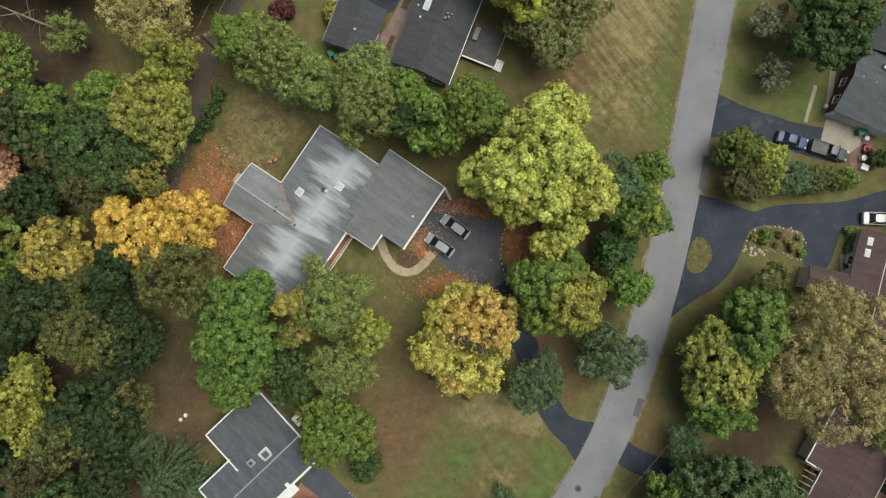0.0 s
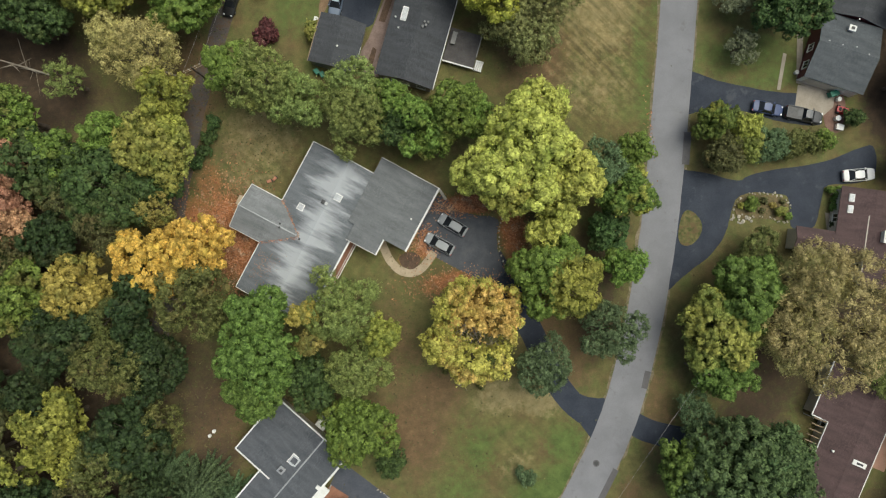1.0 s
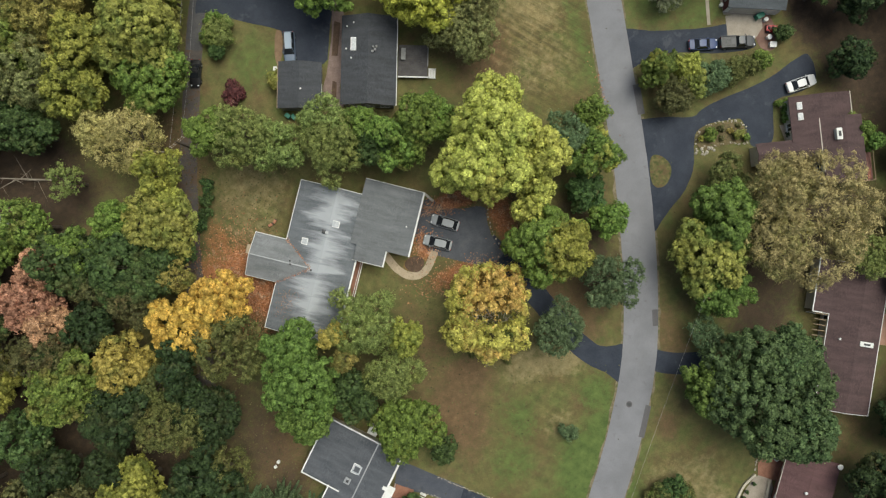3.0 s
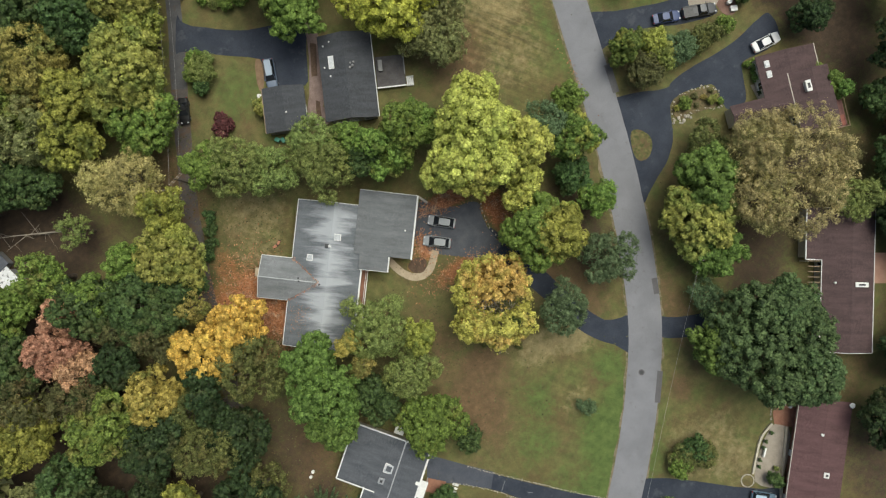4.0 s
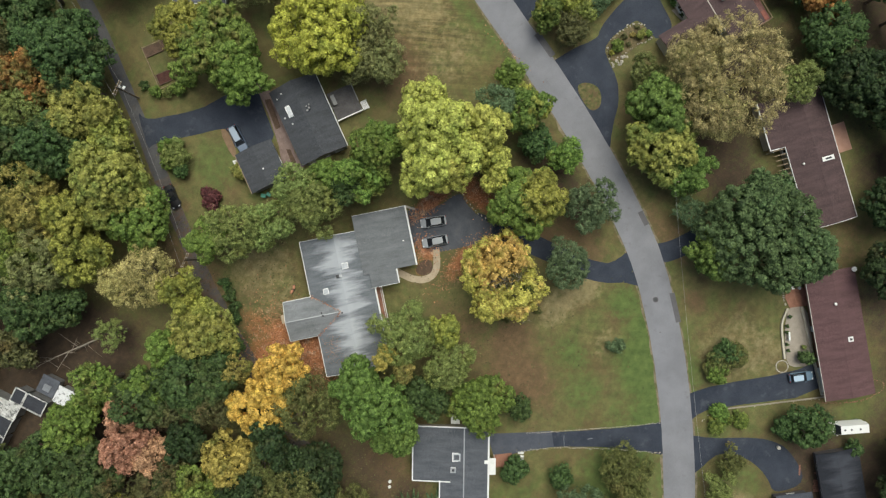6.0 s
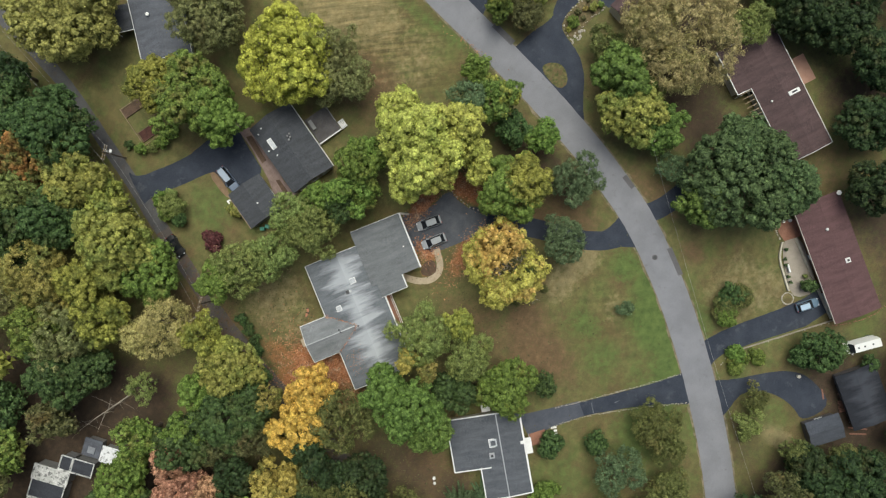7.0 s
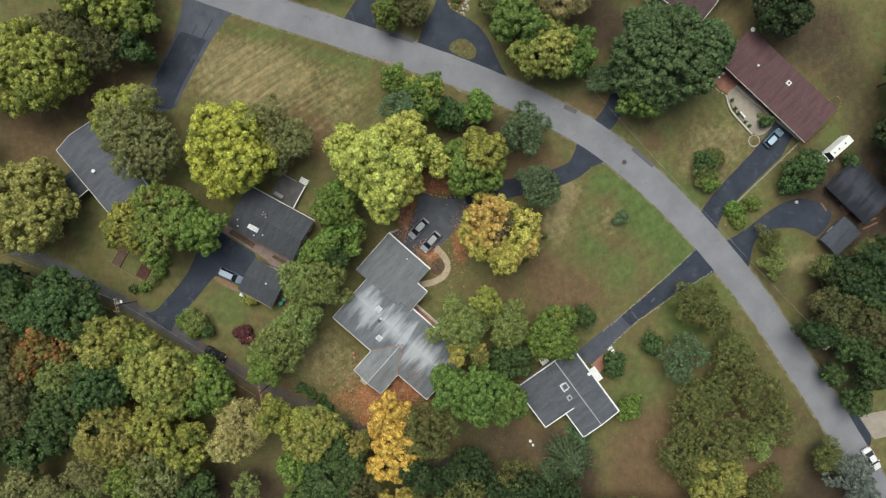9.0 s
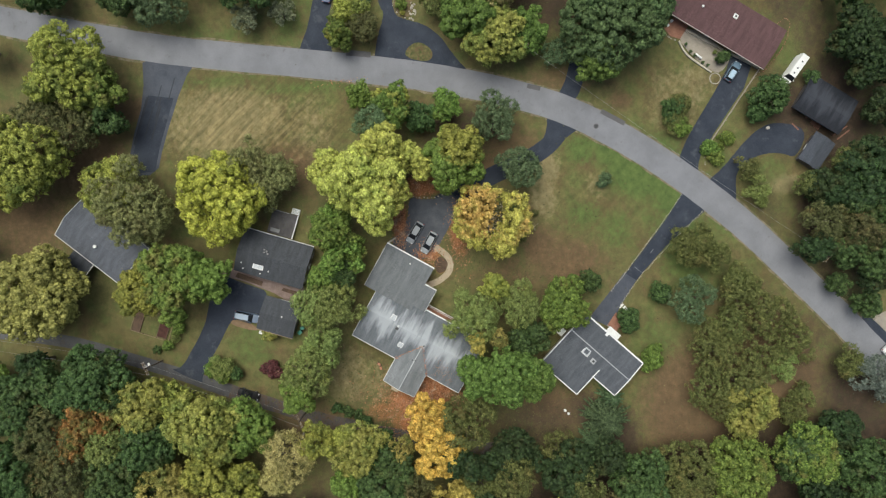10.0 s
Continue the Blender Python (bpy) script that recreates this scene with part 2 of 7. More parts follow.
def shingles(name, dark, light, course=0.15, streak=None, ridge=0.0, axis=0, reach=5.0):
    """Asphalt shingles in courses; streak: washed light streaks that run down the slope from a ridge at x or y = ridge."""
    m, nt, b = material(name, 0.9)
    p = coords(nt)
    sep = nt.nodes.new("ShaderNodeSeparateXYZ")
    nt.links.new(p, sep.inputs[0])
    down, along = sep.outputs[axis], sep.outputs[1 - axis]
    brick = node(nt, "ShaderNodeTexBrick", Scale=1.0, Mortar_Size=0.008, Brick_Width=0.33, Row_Height=course)
    comb = nt.nodes.new("ShaderNodeCombineXYZ")
    nt.links.new(along, comb.inputs[0])
    nt.links.new(down, comb.inputs[1])
    nt.links.new(comb.outputs[0], brick.inputs["Vector"])
    brick.inputs["Color1"].default_value = (*dark, 1)
    brick.inputs["Color2"].default_value = (*light, 1)
    brick.inputs["Mortar"].default_value = (*[0.7 * v for v in dark], 1)
    big = noise_tex(nt, p, 0.35, 5)
    c = mix(nt, remap(nt, big, 0.35, 0.65), brick.outputs["Color"], mix(nt, 0.5, dark, light))
    c = mix(nt, remap(nt, noise_tex(nt, p, 9, 4), 0.35, 0.7, 0, 0.45), c, tuple(0.6 * v for v in dark))
    run = nt.nodes.new("ShaderNodeCombineXYZ")
    nt.links.new(maths(nt, "MULTIPLY", along, 1.1), run.inputs[0])
    nt.links.new(maths(nt, "MULTIPLY", down, 0.22), run.inputs[1])
    c = mix(nt, 1.0, c, mix(nt, remap(nt, noise_tex(nt, run.outputs[0], 1.0, 5, 0.65), 0.35, 0.65), (0.80, 0.81, 0.82), (1.20, 1.20, 1.22)), "MULTIPLY")
    if streak:
        away = maths(nt, "ABSOLUTE", maths(nt, "SUBTRACT", down, ridge))
        stretch = nt.nodes.new("ShaderNodeCombineXYZ")
        nt.links.new(maths(nt, "MULTIPLY", along, 0.50), stretch.inputs[0])
        nt.links.new(maths(nt, "MULTIPLY", down, 0.07), stretch.inputs[1])
        s = noise_tex(nt, stretch.outputs[0], 1.0, 6, 0.62)
        fade = remap(nt, away, 0.0, reach, 0.15, -0.13)
        s = remap(nt, maths(nt, "ADD", s, fade), 0.49, 0.66, 0, 0.74)
        s = maths(nt, "MULTIPLY", s, remap(nt, noise_tex(nt, p, 0.16, 3, 0.5), 0.38, 0.56, 0.35, 1.0))
        c = mix(nt, s, c, streak)
    nt.links.new(c, b.inputs["Base Color"])
    relief(nt, b, brick.outputs["Fac"], 0.25, 0.01)
    return m


SHINGLE_MAIN = shingles("weathered_grey_shingles", (0.138, 0.15, 0.162), (0.185, 0.198, 0.212), 0.15, (0.50, 0.52, 0.55), 6.0, 0, 5.4)
SHINGLE_WING = shingles("pale_grey_shingles", (0.19, 0.199, 0.204), (0.25, 0.26, 0.264))
SHINGLE_CHAR = shingles("charcoal_shingles", (0.050, 0.054, 0.062), (0.088, 0.092, 0.10))
SHINGLE_SLATE = shingles("slate_grey_shingles", (0.085, 0.092, 0.105), (0.125, 0.132, 0.145))
SHINGLE_BLUE = shingles("blue_grey_shingles", (0.095, 0.102, 0.122), (0.14, 0.148, 0.168))
SHINGLE_MAROON = shingles("maroon_shingles", (0.10, 0.052, 0.053), (0.14, 0.075, 0.075))
SHINGLE_BROWN = shingles("brown_shingles", (0.072, 0.045, 0.045), (0.115, 0.073, 0.072))
SHINGLE_DARK = shingles("black_shingles", (0.030, 0.033, 0.042), (0.06, 0.064, 0.076))


def turned_place(nt, shift):
    n = nt.nodes.new("ShaderNodeVectorMath")
    n.inputs[1].default_value = (shift, 2 * shift, 0)
    nt.links.new(place(nt), n.inputs[0])
    return n.outputs[0]


def ground_material():
    m, nt, b = material("lawn_forest_floor_and_shade", 0.95)
    p = place(nt)

    def mask(name):
        a = nt.nodes.new("ShaderNodeAttribute")
        a.attribute_name = name
        return a.outputs["Fac"]

    fine, mid, broad = noise_tex(nt, p, 4.2, 7, 0.75), noise_tex(nt, p, 0.9, 5, 0.65), noise_tex(nt, p, 0.13, 4)
    ragged = maths(nt, "MULTIPLY", maths(nt, "SUBTRACT", maths(nt, "ADD", maths(nt, "MULTIPLY", mid, 0.6), maths(nt, "MULTIPLY", fine, 0.4)), 0.5), 1.7)

    def edge(name):
        return remap(nt, maths(nt, "ADD", mask(name), ragged), 0.30, 0.72)

    soft = remap(nt, mid, 0.3, 0.7)
    grass = mix(nt, soft, (0.122, 0.118, 0.042), (0.185, 0.172, 0.066))
    grass = mix(nt, remap(nt, broad, 0.42, 0.62), grass, (0.135, 0.112, 0.044))
    lush = mix(nt, soft, (0.078, 0.122, 0.030), (0.130, 0.176, 0.050))
    grass = mix(nt, remap(nt, noise_tex(nt, p, 0.3, 5, 0.65), 0.48, 0.64, 0, 0.55), grass, lush)
    dry = mix(nt, soft, (0.205, 0.168, 0.078), (0.300, 0.252, 0.130))
    # forest-floor brown; its mask also colours some lawns dark in place of shade
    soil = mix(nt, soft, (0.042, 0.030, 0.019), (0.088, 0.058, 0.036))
    brown = mix(nt, soft, (0.125, 0.080, 0.040), (0.182, 0.122, 0.064))
    grass = mix(nt, remap(nt, noise_tex(nt, turned_place(nt, 40), 0.21, 5, 0.65), 0.50, 0.66, 0, 0.6), grass, brown)
    c = mix(nt, edge("brown"), grass, brown)
    c = mix(nt, edge("dry"), c, dry)
    c = mix(nt, edge("lush"), c, lush)
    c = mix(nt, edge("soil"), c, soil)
    grain = noise_tex(nt, p, 9.0, 5, 0.7)
    litter = mix(nt, remap(nt, grain, 0.40, 0.60), (0.20, 0.075, 0.032), (0.56, 0.24, 0.10))
    c = mix(nt, edge("litter"), c, litter)
    # blades and thatch
    c = mix(nt, remap(nt, grain, 0.44, 0.64, 0.0, 0.55), c, mix(nt, 1.0, c, (0.52, 0.54, 0.48), "MULTIPLY"))
    tufts = noise_tex(nt, p, 5.5, 5, 0.72)
    c = mix(nt, remap(nt, tufts, 0.55, 0.70, 0.0, 0.7), c, mix(nt, 1.0, c, (1.55, 1.5, 1.5), "MULTIPLY"))
    # mown lines, uneven and faint
    turned = nt.nodes.new("ShaderNodeMapping")
    turned.vector_type = "TEXTURE"
    turned.inputs["Rotation"].default_value = (0, 0, radians(-50))
    turned.inputs["Scale"].default_value = (9.0, 0.75, 1.0)
    nt.links.new(p, turned.inputs["Vector"])
    swath = noise_tex(nt, turned.outputs[0], 1.0, 4, 0.6)
    lines = mix(nt, remap(nt, swath, 0.36, 0.64), (0.66, 0.67, 0.62), (1.34, 1.30, 1.26))
    c = mix(nt, mask("mown"), c, mix(nt, 1.0, c, lines, "MULTIPLY"))
    blotch = noise_tex(nt, p, 0.55, 6, 0.68)
    c = mix(nt, 1.0, c, mix(nt, remap(nt, blotch, 0.34, 0.66), (0.80, 0.83, 0.80), (1.18, 1.14, 1.14)), "MULTIPLY")
    nt.links.new(c, b.inputs["Base Color"])
    relief(nt, b, maths(nt, "ADD", fine, mid), 0.7, 0.12)
    return m


# ---- helpers for meshes ----
def mesh_of(name, verts, faces, mat, smooth=False):
    me = bpy.data.meshes.new(name)
    me.from_pydata([tuple(v) for v in verts], [], faces)
    me.materials.append(mat)
    if smooth:
        me.shade_smooth()
    me.update()
    return me


def part(name, bm, mat, parent=None, label=""):
    """Links a bmesh, or a mesh, as one mesh object under a thing or under a part."""
    if isinstance(bm, bpy.types.Mesh):
        me = bm
    else:
        me = bpy.data.meshes.new(name)
        bm.to_mesh(me)
        bm.free()
        me.materials.append(mat)
    ob = new(name, me)
    if parent:
        ob.parent = parent
    return tagged(ob, label)


def thing(name, label, category, x=0.0, y=0.0, z=0.0, turn=0.0, group="", kind=""):
    ob = new(name)
    ob.empty_display_size = 0.3
    ob.matrix_world = pose(x, y, z, 0, 0, turn)
    return tagged(ob, label, category, group, kind)


def box(x0, x1, y0, y1, z0, z1, bevel=0.0, bm=None):
    bm = bm or bmesh.new()
    r = bmesh.ops.create_cube(bm, size=1.0)
    for v in r["verts"]:
        v.co = Vector(((x0 + x1) / 2 + v.co.x * (x1 - x0), (y0 + y1) / 2 + v.co.y * (y1 - y0), (z0 + z1) / 2 + v.co.z * (z1 - z0)))
    if bevel:
        edges = {e for v in r["verts"] for e in v.link_edges}
        bmesh.ops.bevel(bm, geom=list(edges), offset=bevel, segments=2, profile=0.6, affect="EDGES")
    return bm


def tube(p, q, r0, r1=None, n=8, bm=None):
    """A tapered round bar from p to q."""
    bm = bm or bmesh.new()
    p, q = Vector(p), Vector(q)
    r1 = r0 if r1 is None else r1
    turn = (q - p).to_track_quat("Z", "Y").to_matrix().to_4x4()
    bmesh.ops.create_cone(bm, cap_ends=True, segments=n, radius1=r0, radius2=max(r1, 0.001), depth=(q - p).length, matrix=Matrix.Translation((p + q) / 2) @ turn)
    return bm


def smooth_line(points, rounds=2, closed=False):
    """Cuts the corners of a line, so that it runs in curves."""
    pts = [Vector((*p, 0)) if len(p) == 2 else Vector(p) for p in points]
    for _ in range(rounds):
        out = [] if closed else [pts[0]]
        for i in range(len(pts) if closed else len(pts) - 1):
            a, b = pts[i], pts[(i + 1) % len(pts)]
            out += [a.lerp(b, 0.25), a.lerp(b, 0.75)]
        pts = out + ([] if closed else [pts[-1]])
    return pts


def slab(points, z0, z1, mat, name, parent=None, rounds=0, rag=0.0):
    """A level piece of paving with the given outline."""
    pts = smooth_line(points, rounds, True)
    area = sum(a.x * b.y - b.x * a.y for a, b in zip(pts, pts[1:] + pts[:1]))
    if area < 0:
        pts.reverse()
    bm = bmesh.new()
    vs = []
    for p in pts:
        k = Vector((noise.noise(p * 1.7), noise.noise(p * 1.7 + Vector((9, 3, 5))), 0)) * rag
        vs.append(bm.verts.new((p.x + k.x, p.y + k.y, z1)))
    f = bm.faces.new(vs)
    low = [bm.verts.new((v.co.x, v.co.y, z0)) for v in vs]
    for i in range(len(vs)):
        j = (i + 1) % len(vs)
        bm.faces.new((vs[i], low[i], low[j], vs[j]))
    bm.normal_update()
    bmesh.ops.triangulate(bm, faces=[f], ngon_method="EAR_CLIP")
    return part(name, bm, mat, parent)


def strip(points, width, z0, z1, mat, name, parent=None, rounds=3, rag=0.0, widths=None):
    """Paving of one width along a line."""
    pts = smooth_line(points, rounds)
    verts, n = [], len(pts)
    for i, p in enumerate(pts):
        d = (pts[min(i + 1, n - 1)] - pts[max(i - 1, 0)]).normalized()
        s = Vector((-d.y, d.x, 0)) * width / 2
        for side in (1, -1):
            k = 1 + rag * noise.noise(Vector((p.x * 0.6, p.y * 0.6, side * 7.0)))
            verts.append(p + s * side * k + Vector((0, 0, z1)))
        verts += [verts[-2] + Vector((0, 0, z0 - z1)), verts[-1] + Vector((0, 0, z0 - z1))]
    faces = []
    for i in range(n - 1):
        a, b = 4 * i, 4 * i + 4
        faces += [(a, a + 1, b + 1, b), (a, b, b + 2, a + 2), (a + 1, a + 3, b + 3, b + 1)]
    return part(name, mesh_of(name, verts, faces, mat), mat, parent)

# ---- the ground: one sheet out to the horizon ----
ROAD_LINE = [(78, 175), (64, 120), (52.3, 79.3), (47.8, 63.3), (43.5, 47.3), (39.6, 25.7), (35.5, 4.0), (32.9, -6.7), (29.7, -17.4), (25.6, -28.1), (19.1, -38.6), (11.2, -49.0), (1.7, -59.3), (-4.9, -65.4), (-13.0, -72.5), (-21.1, -79.5), (-29.9, -86.6), (-60, -110), (-110, -150)]


def build_ground():
    near = np.arange(-110, 111, 1.0)
    far = np.array([130, 170, 240, 400, 800, 1600, 3000.0])
    line = np.concatenate([-far[::-1], near, far])
    n = len(line)
    X, Y = np.meshgrid(line, line)
    verts = np.stack([X.ravel(), Y.ravel(), np.zeros(n * n)], 1)
    i = np.arange(n - 1)
    a = (i[:, None] * n + i[None, :]).ravel()
    faces = np.stack([a, a + 1, a + n + 1, a + n], 1)
    me = bpy.data.meshes.new("ground")
    me.from_pydata(verts.tolist(), [], faces.tolist())
    me.materials.append(ground_material())

    def blobs(rows):
        out = np.zeros(n * n)
        for x, y, rx, ry, w in rows:
            d = ((verts[:, 0] - x) / rx) ** 2 + ((verts[:, 1] - y) / ry) ** 2
            out = np.maximum(out, w * np.exp(-0.7 * d ** 1.5))
        return out

    masks = {
        "lush": blobs([(5, -67, 6, 5, 0.35), (-8, -72, 6, 5, 0.5), (-14, -80, 6, 4, 0.5), (4.5, -30, 3.2, 4.5, 0.62), (1.5, -36, 4, 4, 0.6), (17.5, -30.5, 3.2, 3.5, 0.75), (-21, -42.5, 5, 5, 0.55), (13, -42.5, 6.5, 8, 1.0), (17.3, -37, 4.5, 5, 0.85), (7, -47, 6, 4, 0.8), (4, -44, 7, 4, 0.5), (34.2, 20, 1.5, 14, 0.6), (36.8, 38, 1.4, 12, 0.5), (50, 24, 9, 4, 0.6), (53, 20, 6, 2.5, 0.6),
                       (-15, 37, 5, 5, 0.55), (-4, -50, 8, 6, 0.75), (3, -57, 6, 4, 0.7), (72, -34, 6, 12, 0.8), (14, -57.5, 4, 2, 0.6), (30, -72, 8, 4, 0.5), (10, -66, 4, 5, 0.5), (45, 45, 3, 20, 0.5)]),
        "dry": blobs([(25.6, -53.6, 2.2, 2.0, 0.62), (29.5, -52.0, 2.0, 3.0, 0.62), (22.0, -46.4, 3, 2, 0.5), (29.0, -46.5, 2.5, 2, 0.5), (29, 38, 7, 13, 0.8), (27, 22, 7, 6, 0.5), (9.5, -22.5, 5, 2.6, 0.78), (14.4, -23.9, 3.4, 2.2, 0.85), (10.4, -33.2, 3.2, 3, 0.5), (27.7, -48.4, 4.5, 4, 0.5), (24, -49, 5, 5, 0.6), (29, -54, 4, 4, 0.5), (7.1, -69.8, 2.0, 3.4, 0.9), (-22, 19, 6, 6, 0.6), (-24, 13, 5, 4, 0.5), (33, 47, 4, 4, 0.55)]),
        "brown": blobs([(-4.5, -26, 5, 7, 0.85), (-1, -21, 5, 4, 0.8), (8, -36, 4, 4, 0.45), (16.6, -13, 4, 5, 0.7), (-6, -14, 5, 8, 0.6), (-36, -50, 14, 12, 1.0), (-30, -66, 13, 8, 0.95), (70, 30, 6, 10, 0.4), (-20, -62, 8, 6, 0.7), (19, 27, 6, 9, 0.75), (24, 66, 8, 9, 0.9), (33, 57, 3, 6, 0.85), (14, 78, 12, 9, 0.75), (18, -17, 6, 8, 0.7),
                        (31, -27, 3, 10, 0.6), (26, -39, 2, 3, 0.7), (-33, -22, 5, 9, 0.75), (-28, 18, 3, 7, 0.45), (52, -50, 5, 9, 0.5), (-31, 27, 4, 10, 0.7)]),
        # bare forest floor, plus shade painted over the outer east and south lawns
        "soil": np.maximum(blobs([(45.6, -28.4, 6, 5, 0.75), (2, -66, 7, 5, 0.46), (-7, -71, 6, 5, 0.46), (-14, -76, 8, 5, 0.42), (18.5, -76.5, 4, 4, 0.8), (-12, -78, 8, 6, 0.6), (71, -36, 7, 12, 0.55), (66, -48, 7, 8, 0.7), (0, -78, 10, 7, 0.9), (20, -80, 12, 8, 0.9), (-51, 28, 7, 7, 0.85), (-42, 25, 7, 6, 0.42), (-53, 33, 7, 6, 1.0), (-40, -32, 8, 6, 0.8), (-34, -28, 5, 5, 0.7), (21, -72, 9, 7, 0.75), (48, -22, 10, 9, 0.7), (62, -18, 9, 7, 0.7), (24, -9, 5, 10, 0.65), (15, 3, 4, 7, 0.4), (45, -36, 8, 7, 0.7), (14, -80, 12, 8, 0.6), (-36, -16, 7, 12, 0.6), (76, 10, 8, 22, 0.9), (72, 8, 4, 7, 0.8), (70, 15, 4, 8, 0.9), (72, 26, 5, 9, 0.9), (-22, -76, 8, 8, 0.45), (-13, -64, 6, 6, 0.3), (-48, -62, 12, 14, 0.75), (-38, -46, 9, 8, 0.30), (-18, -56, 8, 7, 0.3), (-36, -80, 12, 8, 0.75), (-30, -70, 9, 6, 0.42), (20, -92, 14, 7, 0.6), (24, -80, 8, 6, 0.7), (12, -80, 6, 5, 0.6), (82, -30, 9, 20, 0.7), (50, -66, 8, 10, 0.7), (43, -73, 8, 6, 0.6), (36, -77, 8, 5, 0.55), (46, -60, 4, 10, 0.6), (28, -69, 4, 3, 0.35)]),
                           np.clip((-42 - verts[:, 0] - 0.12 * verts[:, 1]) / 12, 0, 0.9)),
        "litter": blobs([(-28.2, 5.6, 3.6, 5, 1.0), (-32.5, 7, 3, 4, 0.8), (-22.8, 1.5, 2.2, 2.2, 1.0), (-25.5, 1.5, 4.5, 3.5, 0.85), (-30, 12, 2.5, 4, 0.55), (6.8, 6.0, 5, 1.5, 1.0), (0.2, 0.2, 2, 1.8, 0.8), (13, 1.5, 2, 4.5, 0.85), (3.5, -5.2, 5, 1.8, 0.7), (-3, -1.2, 1.5, 1.3, 0.6), (11, -7, 3, 2, 0.5)]),
    }
    masks["mown"] = blobs([(28, 33, 8, 17, 1.0), (10, -33, 10, 12, 0.2), (27, -47, 5, 6, 0.25), (-24, 15, 6, 6, 0.4)])
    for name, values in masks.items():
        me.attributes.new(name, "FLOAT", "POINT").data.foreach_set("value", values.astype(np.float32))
    me.update()
    return tagged(new("ground", me), "olive and brown autumn lawns with bare forest floor and painted shade", "ground", kind="structure")


ground = build_ground()

# ---- roads, driveways and paths ----
road = strip(ROAD_LINE, 5.45, -0.05, 0.05, ROAD, "road", rag=0.03)
tagged(road, "worn pale grey asphalt road in a long bend", "road", kind="structure")

shoulder = strip(ROAD_LINE, 6.15, -0.05, 0.022, mottled("gravel_verge", (0.13, 0.105, 0.06), (0.27, 0.225, 0.15), 0.95, 5, 0.7, 0.6, (0.8, 0.5, (0.10, 0.11, 0.04), 0.9)), "road_shoulder", rag=0.16)
tagged(shoulder, "narrow ragged verge of gravel and dry leaves", "verge", kind="structure")


def setting(ob, label, category):
    return tagged(ob, label, category, kind="structure")


setting(slab([(-2.0, 2.2), (3.0, 8.8), (4.2, 6.1), (7.0, 4.2), (11.2, 3.8), (10.4, 0.9), (10.4, -2.3), (11.6, -5.0), (7.4, -5.4), (4.2, -3.2), (1.2, -1.3)], -0.05, 0.03, COURT, "driveway", None, 2, 0.15), "dark asphalt parking court before the garage", "driveway")
setting(strip([(9.3, -2), (11.5, -7), (14, -13), (16.3, -20), (18.4, -24.0), (21.6, -27.2), (25, -28)], 3.4, -0.05, 0.026, DRIVE, "driveway", rag=0.05), "dark asphalt driveway under trees, leading to the road", "driveway")
setting(slab([(17.2, -24.0), (19.0, -22.6), (21.8, -24.3), (24.6, -24.4), (25.5, -27), (22.5, -33.0), (20.8, -29.0)], -0.05, 0.038, DRIVE, "driveway_mouth", None, 2, 0.1), "dark asphalt mouth of a driveway", "driveway")
setting(slab([(-15.3, -29.6), (-10.8, -34.1), (-3.9, -40.3), (3.3, -46.7), (8.8, -50.6), (4.2, -55.0), (-0.5, -48.1), (-5.1, -43.1), (-9.1, -38.9), (-13.7, -35.3), (-17.4, -33.0)], -0.05, 0.03, DRIVE, "driveway", None, 1, 0.12), "long dark asphalt driveway with patches", "driveway")
setting(slab([(36.0, 8.5), (41.9, 7.2), (46.9, 5.1), (48.3, 6.0), (51.9, 6.5), (59.4, 6.6), (65.5, 8.5), (67.9, 8.8), (67.7, 3.8), (63.9, 3.1), (59.8, 3.6), (59.2, 2.1), (57.5, -3.4), (54.0, -2.6), (53.9, -0.9), (54.2, 2.2), (53.1, 2.8), (48.3, 3.6), (46.2, 2.9), (45.2, 0.6), (44.3, -2.2), (41.4, -5.5), (37.7, -7.4), (33.9, -10.5), (32.5, -8)], -0.05, 0.03, DRIVE, "driveway", None, 2, 0.1), "wide dark asphalt driveway round a grass island", "driveway")
setting(slab([(39.0, 22.5), (41.9, 22.2), (44.3, 20.7), (50.0, 18.9), (53.8, 17.8), (57.5, 17.4), (57, 14.8), (60.5, 13.5), (60.1, 12.0), (53.5, 13.5), (49.5, 15.4), (44.5, 16.7), (40.8, 15.8), (37.5, 15.5)], -0.05, 0.03, DRIVE, "driveway", None, 2, 0.1), "dark asphalt driveway beside a hedge", "driveway")
setting(slab([(57.2, 18.6), (62.9, 17.4), (62.1, 14.8), (60.3, 13.5), (56.3, 14.9)], -0.05, 0.045, CONCRETE, "parking_pad"), "tan concrete parking pad", "pavement")
setting(slab([(12.2, -48.6), (14.3, -49.5), (18.2, -51.5), (29.1, -59.5), (33.8, -61.4), (30.3, -66.2), (14.9, -53.9), (11.9, -52.9), (9.5, -53.0)], -0.05, 0.03, DRIVE, "driveway", None, 1, 0.1), "straight dark asphalt driveway to a low red-roofed house", "driveway")
setting(slab([(7.4, -52.6), (9.3, -55.0), (11.5, -57.9), (13.6, -59.9), (16.1, -62.4), (18.0, -64.8), (19.4, -68.3), (17.6, -75.0), (11.8, -72.2), (13.2, -69.4), (13.4, -65.4), (11.7, -61.6), (9.4, -60.0), (5.5, -60.0), (2.0, -59.0)], -0.05, 0.03, DRIVE, "driveway", None, 2, 0.08), "curved dark asphalt driveway to a small garage", "driveway")
